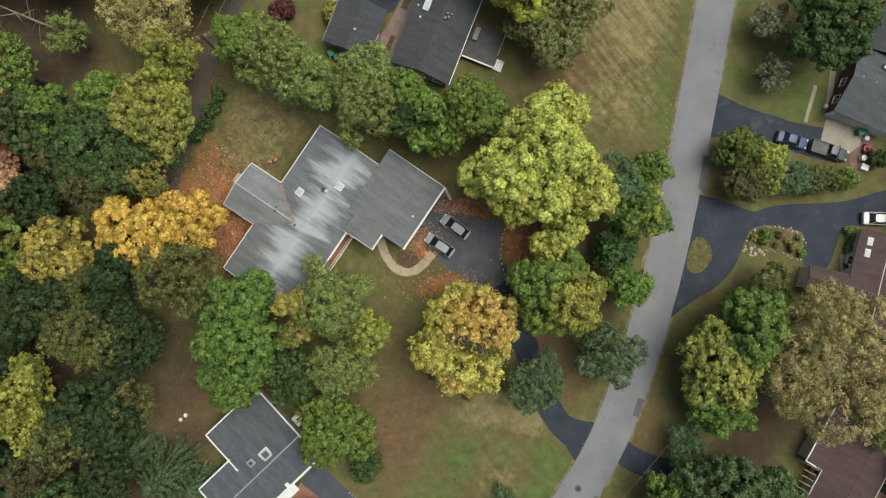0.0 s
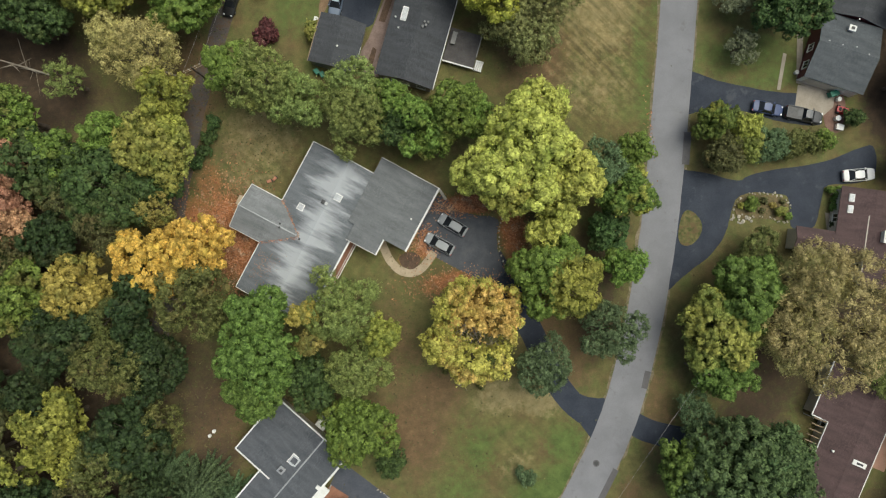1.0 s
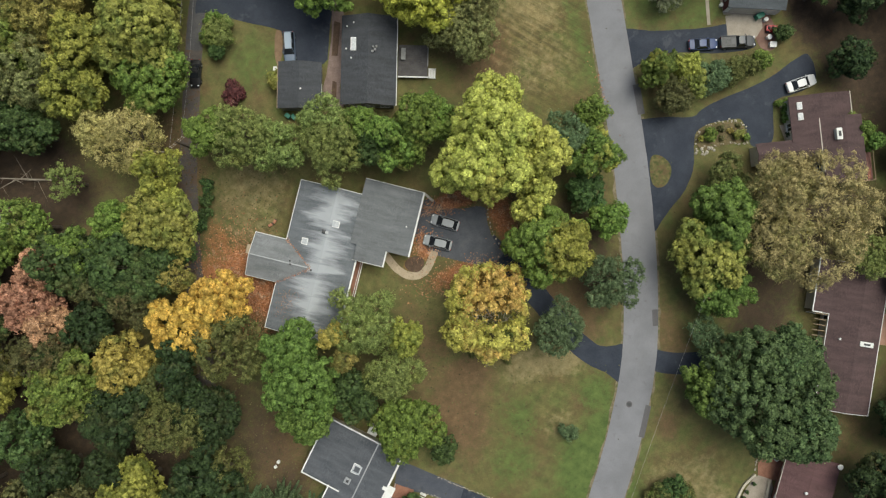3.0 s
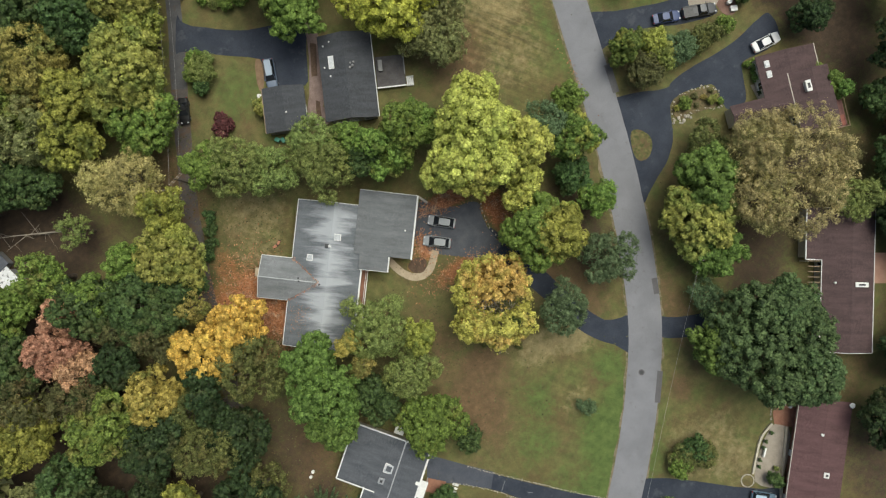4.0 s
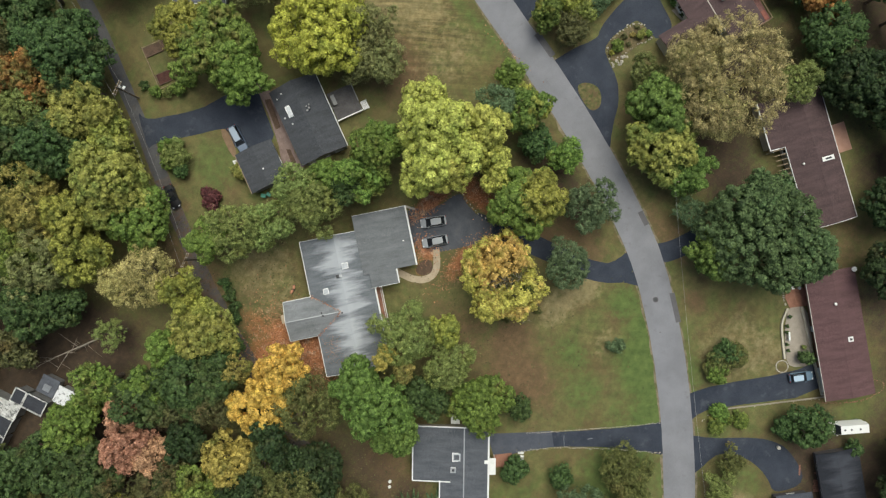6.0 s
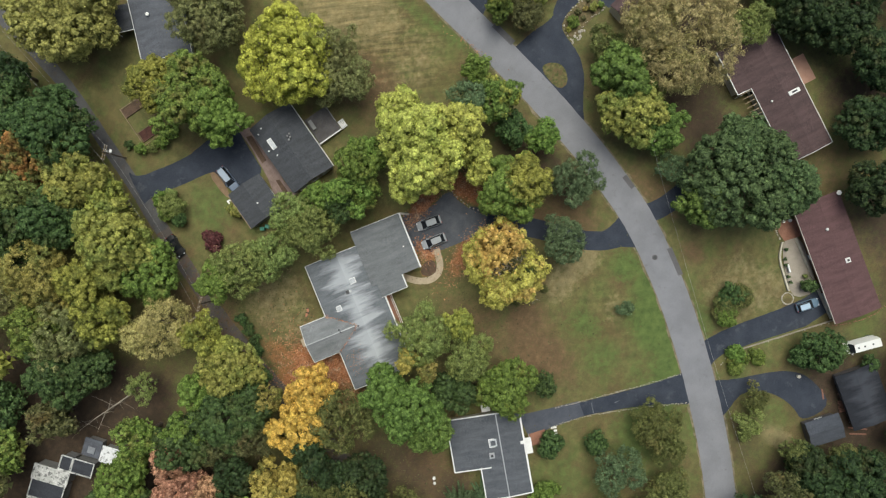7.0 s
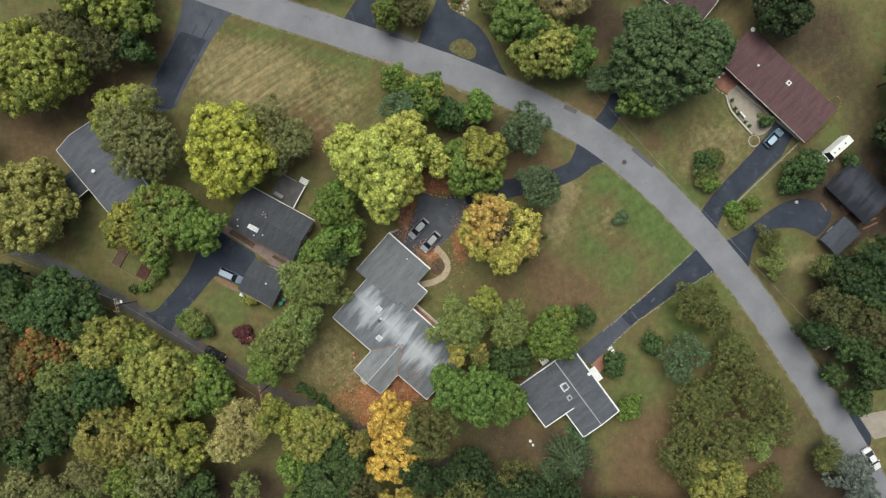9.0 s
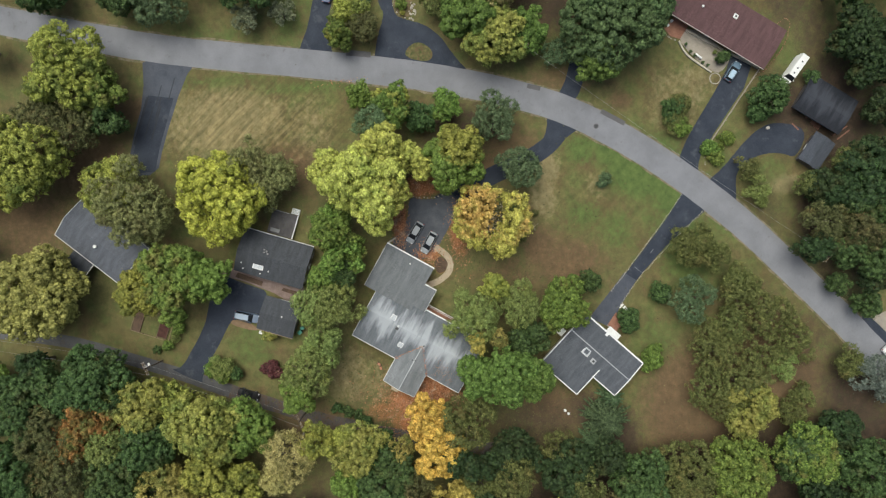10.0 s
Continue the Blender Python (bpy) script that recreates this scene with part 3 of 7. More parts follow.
setting(slab([(43.8, 52.6), (41.6, 41.8), (37.9, 45.1), (25.1, 50.4), (20, 52), (20, 58), (25.6, 56.6), (35.3, 53.0)], -0.05, 0.03, WORN_DRIVE, "driveway", None, 1, 0.12), "dark asphalt driveway with freshly sealed stripes", "driveway")
setting(slab([(-18.0, 53.6), (-18.2, 51.4), (-15.9, 49.5), (-10.3, 45.8), (-7.3, 44.9), (-5.4, 44.3), (0.8, 42.0), (-1.7, 39.5), (-3.4, 35.5), (-4.9, 32.4), (-11.3, 35.6), (-9.2, 39.9), (-10.6, 41.2), (-14.6, 43.6), (-18.4, 46.4), (-20.6, 47.4), (-21.6, 47.2)], -0.05, 0.03, DRIVE, "driveway", None, 2, 0.12), "worn dark asphalt driveway off a narrow lane", "driveway")
setting(strip([(26.5, -27.5), (29, -29.6), (32.5, -31), (36.5, -32)], 3.4, -0.05, 0.03, DRIVE, "driveway", rag=0.05), "dark driveway shaded by large trees", "driveway")
setting(strip([(8, 150), (-2, 112), (-8.0, 86), (-9.5, 78.2), (-11.6, 70.0), (-16.2, 59.0), (-19.6, 50.6), (-22.2, 45.0), (-23.5, 42.1)], 2.4, -0.05, 0.025, LANE_NORTH, "lane", rag=0.06), "narrow old asphalt lane", "road")
setting(strip([(-20.6, 48.4), (-22.2, 45.0), (-23.4, 42.3), (-24.7, 39.2), (-27.8, 32.1), (-30.9, 24.5), (-33.0, 17.8), (-35.4, 10), (-40, -10)], 2.7, -0.05, 0.019, LANE, "lane", rag=0.12), "narrow worn lane littered with leaves", "road")
setting(strip([(-6.4, 1.9), (-6.0, 0.4), (-5.4, -1.2), (-4.2, -2.7), (-2.6, -3.3), (-1.1, -2.9), (0.1, -1.7), (1.1, -0.5)], 1.2, -0.05, 0.045, PATH_STONE, "garden_path", rag=0.05), "curved tan paved garden path", "path")
setting(slab([(-20.4, -84.3), (-18.5, -90.5), (-23.5, -91.0), (-24.6, -88.0)], -0.05, 0.04, CONCRETE, "concrete_apron"), "pale concrete apron beside the road", "pavement")
setting(slab([(-19.5, -81.5), (-21.0, -86.0), (-25.8, -88.0), (-26.5, -85.5)], -0.05, 0.035, DRIVE, "driveway_mouth", None, 1), "dark asphalt mouth of a driveway", "driveway")
for x, y, w, l, turn in ((39.7, 10.9, 1.1, 4.8, -10), (30.2, -22.4, 0.9, 2.6, -18), (23.0, -37.2, 0.9, 5.2, -33)):
    ob = part("road_patch", box(-w / 2, w / 2, -l / 2, l / 2, 0.05, 0.056), PATCH)
    ob.matrix_world = pose(x, y, 0, 0, 0, turn)
    setting(ob, "darker asphalt repair patch at the road's edge", "road patch")
SEALER = mottled("fresh_sealer", (0.012, 0.016, 0.026), (0.022, 0.027, 0.040), 0.6, 6, 0.8, 0.1)
setting(slab([(35.4, 52.2), (34.4, 47.4), (25.4, 50.9), (20.6, 52.4), (20.6, 57.4), (25.6, 55.9)], 0.02, 0.036, DRIVE, "sealed_stretch", None, 0, 0.12), "darker sealed stretch of the driveway", "driveway")
for x, y, l, w in ((30.6, 54.1, 4.8, 0.5), (30.2, 52.6, 3.2, 0.22), (32.6, 50.6, 2.4, 0.25), (30.0, 51.2, 3.4, 0.3), (35.2, 50.2, 2.0, 0.18), (36.2, 47.6, 2.2, 0.2)):
    setting(strip([(x + l * k * 0.93, y - l * k * 0.36) for k in (-1, -0.5, 0, 0.5, 1)], w, 0.03, 0.041, SEALER, "sealed_stripe", rounds=1, rag=0.06), "freshly sealed dark stripe along the driveway", "road patch")
CRACK = mottled("sealed_crack", (0.20, 0.20, 0.21), (0.30, 0.30, 0.31), 0.8, 12, 2.0, 0.2)
setting(slab([(-15.5, -29.3), (-10.6, -33.9), (-7.3, -36.9), (-9.0, -39.1), (-13.8, -35.6), (-17.7, -33.2)], 0.02, 0.036, WORN_DRIVE, "driveway_patch", None, 0, 0.05), "paler worn stretch of driveway beside the porch", "driveway")
for x, y, turn, l in ((-3.6, -42.6, -38, 0.9), (-6.9, -39.6, 46, 2.0)):
    setting(strip([(x + k * l / 6 * math.cos(radians(turn)) + 0.07 * rng.normal(), y + k * l / 6 * math.sin(radians(turn)) + 0.07 * rng.normal()) for k in range(-3, 4)], 0.06, 0.03, 0.042, CRACK, "driveway_crack", rounds=1), "pale filled crack in the driveway", "road patch")
manhole = thing("manhole_cover", "dark iron manhole cover set in the road", "manhole cover", 21.6, -33.8, 0.05)
part("frame", tube((0, 0, -0.03), (0, 0, 0.008), 0.5, 0.5, 24), PATCH, manhole)
part("lid", tube((0, 0, 0), (0, 0, 0.014), 0.33, 0.33, 24), DARK_METAL, manhole)

island = setting(slab([(38.1, 2.0), (39.9, 1.6), (41.2, -1.0), (39.0, -3.7), (36.7, -2.9)], -0.05, 0.10, mottled("island_grass", (0.065, 0.075, 0.022), (0.17, 0.145, 0.06), 0.95, 2.2, 1.4, 0.7, (1.1, 0.50, (0.12, 0.08, 0.04), 0.8)), "grass_island", None, 3), "small mown grass island in the driveway", "lawn")
setting(slab([(46.4, 2.8), (48.2, 3.3), (53.2, 2.5), (54.0, 0.9), (53.6, -1.4), (49.9, -0.5), (45.6, -0.2)], -0.05, 0.12, mottled("rock_garden_earth", (0.09, 0.08, 0.035), (0.20, 0.15, 0.08), 0.95, 4, 0.8, 0.8), "rock_garden", None, 2), "planted rock garden bed beside the driveway", "garden bed")
setting(slab([(-4.2, -0.6), (-2.6, 0.0), (-1.0, -0.6), (-1.0, -1.9), (-2.4, -2.9), (-3.9, -2.0)], -0.05, 0.06, SOIL, "flower_bed", None, 2), "bare brown flower bed inside the curved path", "garden bed")
setting(slab([(37.0, -51.0), (39.6, -52.6), (34.6, -59.6), (32.2, -61.0), (29.6, -58.8), (30.2, -57.0), (33.4, -53.5)], -0.05, 0.05, CONCRETE, "patio", None, 1), "tan concrete patio along a low house", "patio")
setting(slab([(39.2, -48.6), (41.4, -50.9), (39.4, -53.4), (36.9, -51.4), (37.6, -49.6)], -0.05, 0.065, BRICK, "brick_patio"), "red brick patio corner", "patio")

setting(slab([(60.4, 13.8), (61.2, 16.0), (62.6, 16.9), (64.3, 16.2), (63.2, 11.4), (62.2, 10.8), (60.8, 11.6)], -0.05, 0.04, mottled("worn_brick_paving", (0.15, 0.085, 0.065), (0.23, 0.14, 0.11), 0.9, 7, 0.8, 0.4), "brick_pad", None, 1), "worn reddish-brown paving beside the parking pad", "pavement")
setting(slab([(-1.2, 38.9), (-0.4, 38.3), (-2.6, 33.6), (-3.5, 33.9)], -0.05, 0.09, SOIL, "flower_bed"), "narrow bare brown bed along the house", "garden bed")
setting(slab([(-10.4, 41.0), (-9.3, 39.9), (-11.4, 35.4), (-12.3, 35.9)], -0.05, 0.045, mottled("leafy_earth", (0.17, 0.11, 0.065), (0.27, 0.18, 0.11), 0.95, 6, 0.9, 0.6), "leafy_verge", None, 1, 0.15), "strip of leaf-covered brown earth beside the driveway", "verge")
setting(slab([(54.0, 18.2), (54.5, 18.1), (56.0, 23.3), (55.5, 23.5)], -0.05, 0.045, CONCRETE, "garden_walk"), "narrow pale walk across the lawn", "path")

# ---- houses ----
def prism(points, z0, z1, lift=None):
    """An upright block over an outline; lift(x, y) gives the top's height."""
    bm = bmesh.new()
    top = [bm.verts.new((x, y, lift(x, y) if lift else z1)) for x, y in points]
    low = [bm.verts.new((x, y, z0)) for x, y in points]
    bm.faces.new(top)
    bm.faces.new(low[::-1])
    for i in range(len(points)):
        j = (i + 1) % len(points)
        bm.faces.new((top[i], low[i], low[j], top[j]))
    bmesh.ops.recalc_face_normals(bm, faces=bm.faces)
    return bm


def roof_plane(points, lift, mat, parent, thick=0.14):
    bm = bmesh.new()
    top = [bm.verts.new((x, y, lift(x, y) + thick)) for x, y in points]
    low = [bm.verts.new((x, y, lift(x, y))) for x, y in points]
    bm.faces.new(top)
    bm.faces.new(low[::-1])
    for i in range(len(points)):
        j = (i + 1) % len(points)
        bm.faces.new((top[i], low[i], low[j], top[j]))
    bmesh.ops.recalc_face_normals(bm, faces=bm.faces)
    return part("roof", bm, mat, parent)


def edge_board(p, q, parent, mat=None, deep=0.2, wide=0.09, name="fascia", lift=0.05):
    """A board or gutter along a roof's edge from p to q."""
    p, q = Vector(p), Vector(q)
    d = (q - p)
    flat = Vector((d.x, d.y, 0)).normalized()
    s = Vector((-flat.y, flat.x, 0)) * wide / 2
    u = Vector((0, 0, 1))
    bm = bmesh.new()
    vs = [bm.verts.new(e + s * k + u * h) for e in (p, q) for k, h in ((1, lift), (-1, lift), (-1, lift - deep), (1, lift - deep))]
    for f in ((0, 1, 2, 3), (7, 6, 5, 4), (0, 4, 5, 1), (1, 5, 6, 2), (2, 6, 7, 3), (3, 7, 4, 0)):
        bm.faces.new([vs[i] for i in f])
    bmesh.ops.recalc_face_normals(bm, faces=bm.faces)
    return part(name, bm, mat or WHITE, parent)


def window_at(parent, x, y, z, turn, w=1.1, h=1.1):
    """A framed window whose outer face looks to local -y before turning."""
    m = pose(x, y, z, 0, 0, turn)
    bm = box(-w / 2 - 0.08, -w / 2, -0.08, 0.05, -h / 2, h / 2)
    box(w / 2, w / 2 + 0.08, -0.08, 0.05, -h / 2, h / 2, 0, bm)
    box(-w / 2 - 0.08, w / 2 + 0.08, -0.08, 0.05, h / 2, h / 2 + 0.08, 0, bm)
    box(-0.03, 0.03, -0.06, 0.05, -h / 2, h / 2, 0, bm)
    f = part("window", bm, WHITE, parent)
    f.matrix_local = m
    part("pane", box(-w / 2, w / 2, -0.03, 0.02, -h / 2, h / 2), GLASS, f)
    part("sill", box(-w / 2 - 0.14, w / 2 + 0.14, -0.16, 0.05, -h / 2 - 0.09, -h / 2 - 0.003), WHITE, f)
    return f


def door_at(parent, x, y, turn, w=0.95, h=2.05, mat=None):
    m = pose(x, y, 0, 0, 0, turn)
    d = part("door", box(-w / 2, w / 2, -0.06, 0.04, 0.05, h, 0.01), mat or WHITE, parent)
    d.matrix_local = m
    part("handle", tube((w / 2 - 0.1, -0.12, 1.0), (w / 2 - 0.1, -0.05, 1.0), 0.03), METAL, d)
    return d


def gable(parent, x0, x1, y0, y1, eave, top, roof, wall, axis="y", ridge=None, over=0.45, boards=True, cap=True):
    """Walls and a two-sided roof over the outline x0..x1, y0..y1; axis: the way the ridge runs."""
    along_y = axis == "y"
    a0, a1 = (x0, x1) if along_y else (y0, y1)
    b0, b1 = (y0, y1) if along_y else (x0, x1)
    r = (a0 + a1) / 2 if ridge is None else ridge

    def lift_a(a):
        return top - (top - eave) * ((r - a) / (r - a0) if a < r else (a - r) / (a1 - r))

    def at(a, b):
        return (a, b) if along_y else (b, a)

    def lift(x, y):
        return lift_a(x if along_y else y)

    for lo, hi in ((a0, r), (r, a1)):
        roof_plane([at(lo, b0), at(hi, b0), at(hi, b1), at(lo, b1)], lift, roof, parent)
    w0, w1, v0, v1, t = a0 + over, a1 - over, b0 + over * 0.6, b1 - over * 0.6, 0.2
    for a, b in ((w0, w0 + t), (w1 - t, w1)):
        p = [at(a, v0), at(b, v0), at(b, v1), at(a, v1)]
        part("wall", prism(p, 0, 0, lambda x, y: lift(x, y) - 0.01), wall, parent)
    for a, b in ((v0, v0 + t), (v1 - t, v1)):
        p = [at(w0 + t, a), at(r, a), at(w1 - t, a), at(w1 - t, b), at(r, b), at(w0 + t, b)]
        part("wall", prism(p, 0, 0, lambda x, y: lift(x, y) - 0.01), wall, parent)
    if boards:
        for a in (a0, a1):
            edge_board((*at(a, b0), eave + 0.1), (*at(a, b1), eave + 0.1), parent, WHITE, 0.16, 0.13, "gutter")
        for b in (b0, b1):
            for lo, hi in ((a0, r), (r, a1)):
                edge_board((*at(lo, b), lift_a(lo) + 0.12), (*at(hi, b), lift_a(hi) + 0.12), parent, WHITE, 0.2, 0.07)
    if cap:
        bm = bmesh.new()
        for s in (-1, 1):
            q = [at(r, b0), at(r + s * 0.16, b0), at(r + s * 0.16, b1), at(r, b1)]
            vs = [bm.verts.new((x, y, lift(x, y) + 0.165)) for x, y in q]
            vs2 = [bm.verts.new((x, y, lift(x, y) + 0.142)) for x, y in q]
            bm.faces.new(vs)
            for i in range(4):
                bm.faces.new((vs[i], vs2[i], vs2[(i + 1) % 4], vs[(i + 1) % 4]))
        bmesh.ops.recalc_face_normals(bm, faces=bm.faces)
        part("ridge_cap", bm, roof, parent)
    for k in range(max(1, int((v1 - v0) / 4.5))):
        s = v0 + (k + 0.5) * (v1 - v0) / max(1, int((v1 - v0) / 4.5))
        if along_y:
            window_at(parent, w0 - 0.005, s, 1.5, -90)
            window_at(parent, w1 + 0.005, s, 1.5, 90)
        else:
            window_at(parent, s, w0 - 0.005, 1.5, 0)
            window_at(parent, s, w1 + 0.005, 1.5, 180)
    return lift


def roof_skylight(parent, x, y, z, w, l, turn=0, name="skylight"):
    bm = box(-w / 2, w / 2, -l / 2, l / 2, -0.12, 0.10)
    s = part(name, bm, WHITE, parent)
    s.matrix_local = pose(x, y, z, 0, 0, turn)
    part("pane", box(-w / 2 + 0.09, w / 2 - 0.09, -l / 2 + 0.09, l / 2 - 0.09, 0.08, 0.15, 0.03), SKYLIGHT, s)
    return s


def roof_vent(parent, x, y, z, r=0.12, h=0.45, mat=None):
    v = part("vent_pipe", tube((x, y, z - 0.2), (x, y, z + h), r, r, 10), mat or METAL, parent)
    part("vent_cap", tube((x, y, z + h), (x, y, z + h + 0.08), r * 1.6, r * 1.2, 10), mat or METAL, v)
    return v


def chimney(parent, x, y, z, w, l, h=0.9, mat=None):
    c = part("chimney", box(x - w / 2, x + w / 2, y - l / 2, y + l / 2, z - 0.5, z + h, 0.02), mat or BRICK_WALL, parent)
    part("chimney_cap", box(x - w / 2 - 0.08, x + w / 2 + 0.08, y - l / 2 - 0.08, y + l / 2 + 0.08, z + h, z + h + 0.1, 0.02), METAL if mat is METAL else WHITE, c)
    part("flue", box(x - w / 4, x + w / 4, y - l / 4, y + l / 4, z + h + 0.1, z + h + 0.22), DARK_METAL, c)
    return c


def leaf_bed(parent, points, lift, count, size=0.16, spread=0.16):
    """Fallen leaves lying along a roof valley."""
    pts = [Vector(p) for p in points]
    verts, faces = [], []
    for k in range(count):
        i = rng.integers(len(pts) - 1)
        p = pts[i].lerp(pts[i + 1], rng.random())
        x, y = p.x + rng.normal(0, spread), p.y + rng.normal(0, spread)
        z = lift(x, y) + 0.15 + 0.05 * rng.random()
        a = rng.random() * 6.28
        n = len(verts)
        for q in range(4):
            ang = a + q * math.pi / 2
            verts.append((x + size * math.cos(ang) * (1 if q % 2 else 0.6), y + size * math.sin(ang) * (1 if q % 2 else 0.6), z + 0.03 * rng.random()))
        faces.append((n, n + 1, n + 2, n + 3))
    ob = part("leaf_litter", mesh_of("leaf_litter", verts, faces, LITTER_LEAF), LITTER_LEAF, parent, "orange fallen leaves in the roof valley")
    return tagged(ob, kind="stuff")


LITTER_LEAF = foliage("fallen", (0.30, 0.12, 0.055), (0.56, 0.28, 0.15), (0.46, 0.31, 0.20), 0.4, 0.8)

# the long grey house in the middle
home = thing("house", "low ranch house with a streaked weathered grey shingle roof", "house", -14.2, 16.8, 0, -34)
lift_home = gable(home, 0, 11, -23.2, 0, 2.9, 4.3, SHINGLE_MAIN, BRICK_WALL, "y", 6.0)


def lift_wing(x, y):
    return 4.0 - 1.05 * abs(y + 12.8) / 3.3


for lo, hi in ((-16.1, -12.8), (-12.8, -9.4)):
    eave_side = lo if lo < -13 else hi
    roof_plane([(-4.8, lo), (0.0 if lo < -13 else 4.75, lo), (4.75 if lo < -13 else 0.0, hi), (-4.8, hi)], lambda x, y: lift_wing(x, y) + 0.03, SHINGLE_WING, home)
    edge_board((-4.8, eave_side, 3.05), (0.0, eave_side, 3.05), home, WHITE, 0.16, 0.12, "gutter")
    edge_board((-4.8, lo, lift_wing(0, lo) + 0.13), (-4.8, hi, lift_wing(0, hi) + 0.13), home, WHITE, 0.2, 0.07)
for a, b in ((-15.7, -15.5), (-10.0, -9.8)):
    part("wall", prism([(-4.4, a), (0.5, a), (0.5, b), (-4.4, b)], 0, 0, lambda x, y: lift_wing(x, y) - 0.01), BRICK_WALL, home)
part("wall", prism([(-4.4, -15.5), (-4.2, -15.5), (-4.2, -12.8), (-4.2, -10.0), (-4.4, -10.0), (-4.4, -12.8)], 0, 0, lambda x, y: lift_wing(x, y) - 0.01), BRICK_WALL, home)
window_at(home, -4.41, -12.8, 1.4, -90, 1.6, 1.2)
part("chimney", box(-5.5, -4.85, -12.9, -11.5, 0, 3.5, 0.12), PATH_STONE, home, "tan stone chimney on the gable end")
edge_board((-4.8, -12.78, 4.2), (4.3, -12.78, 4.2), home, METAL, 0.06, 0.16, "ridge_cap", 0.02)
leaf_bed(home, [(0.0, -9.4, 0), (4.8, -12.8, 0)], lambda x, y: max(lift_home(x, y), 3.0) + 0.02, 120, 0.09)
leaf_bed(home, [(0.0, -16.1, 0), (4.8, -12.8, 0)], lambda x, y: max(lift_home(x, y), 3.0) + 0.02, 120, 0.09)

leaf_bed(home, [(0.6, -17.0, 0), (3.0, -18.6, 0), (1.0, -20.6, 0), (3.6, -16.8, 0), (0.8, -18.8, 0), (4.2, -20.8, 0)], lambda x, y: lift_home(min(max(x, 0.05), 10.9), y), 220, 0.06, 0.55)


def lift_garage(x, y):
    return 3.52 - 0.5 * max(0, (x - 10.2)) / 8.5


SHINGLE_GARAGE = shingles("dark_grey_shingles", (0.15, 0.158, 0.163), (0.195, 0.203, 0.208))
roof_plane([(9.6, -7.6), (18.7, -7.6), (18.7, 2.5), (9.6, 2.5)], lift_garage, SHINGLE_GARAGE, home, 0.16)
roof_plane([(10.6, -10.0), (15.2, -10.0), (15.2, -7.6), (10.6, -7.6)], lift_garage, SHINGLE_GARAGE, home, 0.16)
for x0, x1, y0, y1 in ((10.0, 18.3, 1.9, 2.1), (18.1, 18.3, -7.2, 1.9), (15.2, 18.1, -7.2, -7.0), (10.4, 10.6, 0.0, 1.9), (10.7, 15.0, -9.0, -8.8), (14.8, 15.0, -8.8, -7.0)):
    part("wall", prism([(x0, y0), (x1, y0), (x1, y1), (x0, y1)], 0, 0, lambda x, y: lift_garage(x, y) - 0.01), BRICK_WALL, home)
edge_board((18.72, -7.65, 3.14), (18.72, 2.55, 3.14), home, WHITE, 0.3, 0.26, "fascia", 0.08)
edge_board((15.25, -10.05, 3.36), (15.25, -7.6, 3.36), home, WHITE, 0.25, 0.2, "fascia", 0.08)
edge_board((10.55, -10.02, 3.6), (15.25, -10.02, 3.36), home, WHITE, 0.22, 0.07)
edge_board((9.6, 2.52, 3.62), (18.7, 2.52, 3.14), home, WHITE, 0.22, 0.07)
edge_board((18.8, 2.4, 3.05), (20.3, 1.6, 2.95), home, STONE, 0.3, 0.35, "downspout", 0.05)
for y in (-4.9, -0.2):
    d = part("garage_door", box(18.28, 18.36, y - 1.9, y + 1.9, 0.05, 2.3, 0.01), WHITE, home)
    for k in range(3):
        part("panel", box(18.36, 18.385, y - 1.8, y + 1.8, 0.15 + 0.72 * k, 0.78 + 0.72 * k, 0.008), WHITE, d)
part("porch_slab", box(10.6, 11.9, -20.0, -10.1, 0, 0.25, 0.02), BRICK, home, "red-brown brick porch slab")
edge_board((11.05, -20.8, 3.02), (11.05, -10.0, 3.02), home, WHITE, 0.24, 0.24, "gutter", 0.06)
rail = part("porch_rail", box(11.85, 11.97, -20.2, -10.1, 0.95, 1.05, 0.01), WHITE, home)
for k in range(7):
    part("post", box(11.86, 11.96, -20.1 + k * 1.65, -20.0 + k * 1.65, 0.0, 0.96), WHITE, rail)
part("rail_board", box(11.55, 11.63, -20.2, -10.1, 0.55, 0.63, 0.01), WHITE, rail)
door_at(home, 10.56, -13.0, 90)
door_at(home, 14.0, -9.01, 0)
roof_skylight(home, 2.9, -9.0, 3.75, 0.95, 1.0)
roof_skylight(home, 6.9, -5.4, 4.22, 1.15, 1.0)
fan = part("roof_fan", box(5.2, 5.75, -7.2, -6.6, 4.1, 4.75, 0.05), DARK_METAL, home, "dark roof fan with a pale cap")
part("cap", box(5.7, 6.15, -7.15, -6.7, 4.3, 4.72, 0.06), METAL, fan)
roof_vent(home, 1.5, -12.4, 3.75, 0.1, 0.4, DARK_METAL)
roof_vent(home, 1.7, -12.9, 3.95, 0.1, 0.4, DARK_METAL)
roof_vent(home, 4.95, -13.0, 4.15, 0.1, 0.35, DARK_METAL)
roof_vent(home, 17.3, -3.2, 3.3, 0.09, 0.3, WHITE)

# the dark-roofed house with a detached garage
north_house = thing("house", "charcoal-roofed house with a white skylight and a side deck", "house", -4.7, 25.5, 0, -21.3)
gable(north_house, 0, 8.5, 0, 13.6, 2.9, 4.35, SHINGLE_CHAR, GREY_WALL, "y", 4.2, boards=False)
edge_board((8.52, 0, 3.0), (8.52, 13.6, 3.0), north_house, WHITE, 0.14, 0.1, "gutter")
roof_skylight(north_house, 1.95, 9.1, 3.75, 0.9, 2.0)
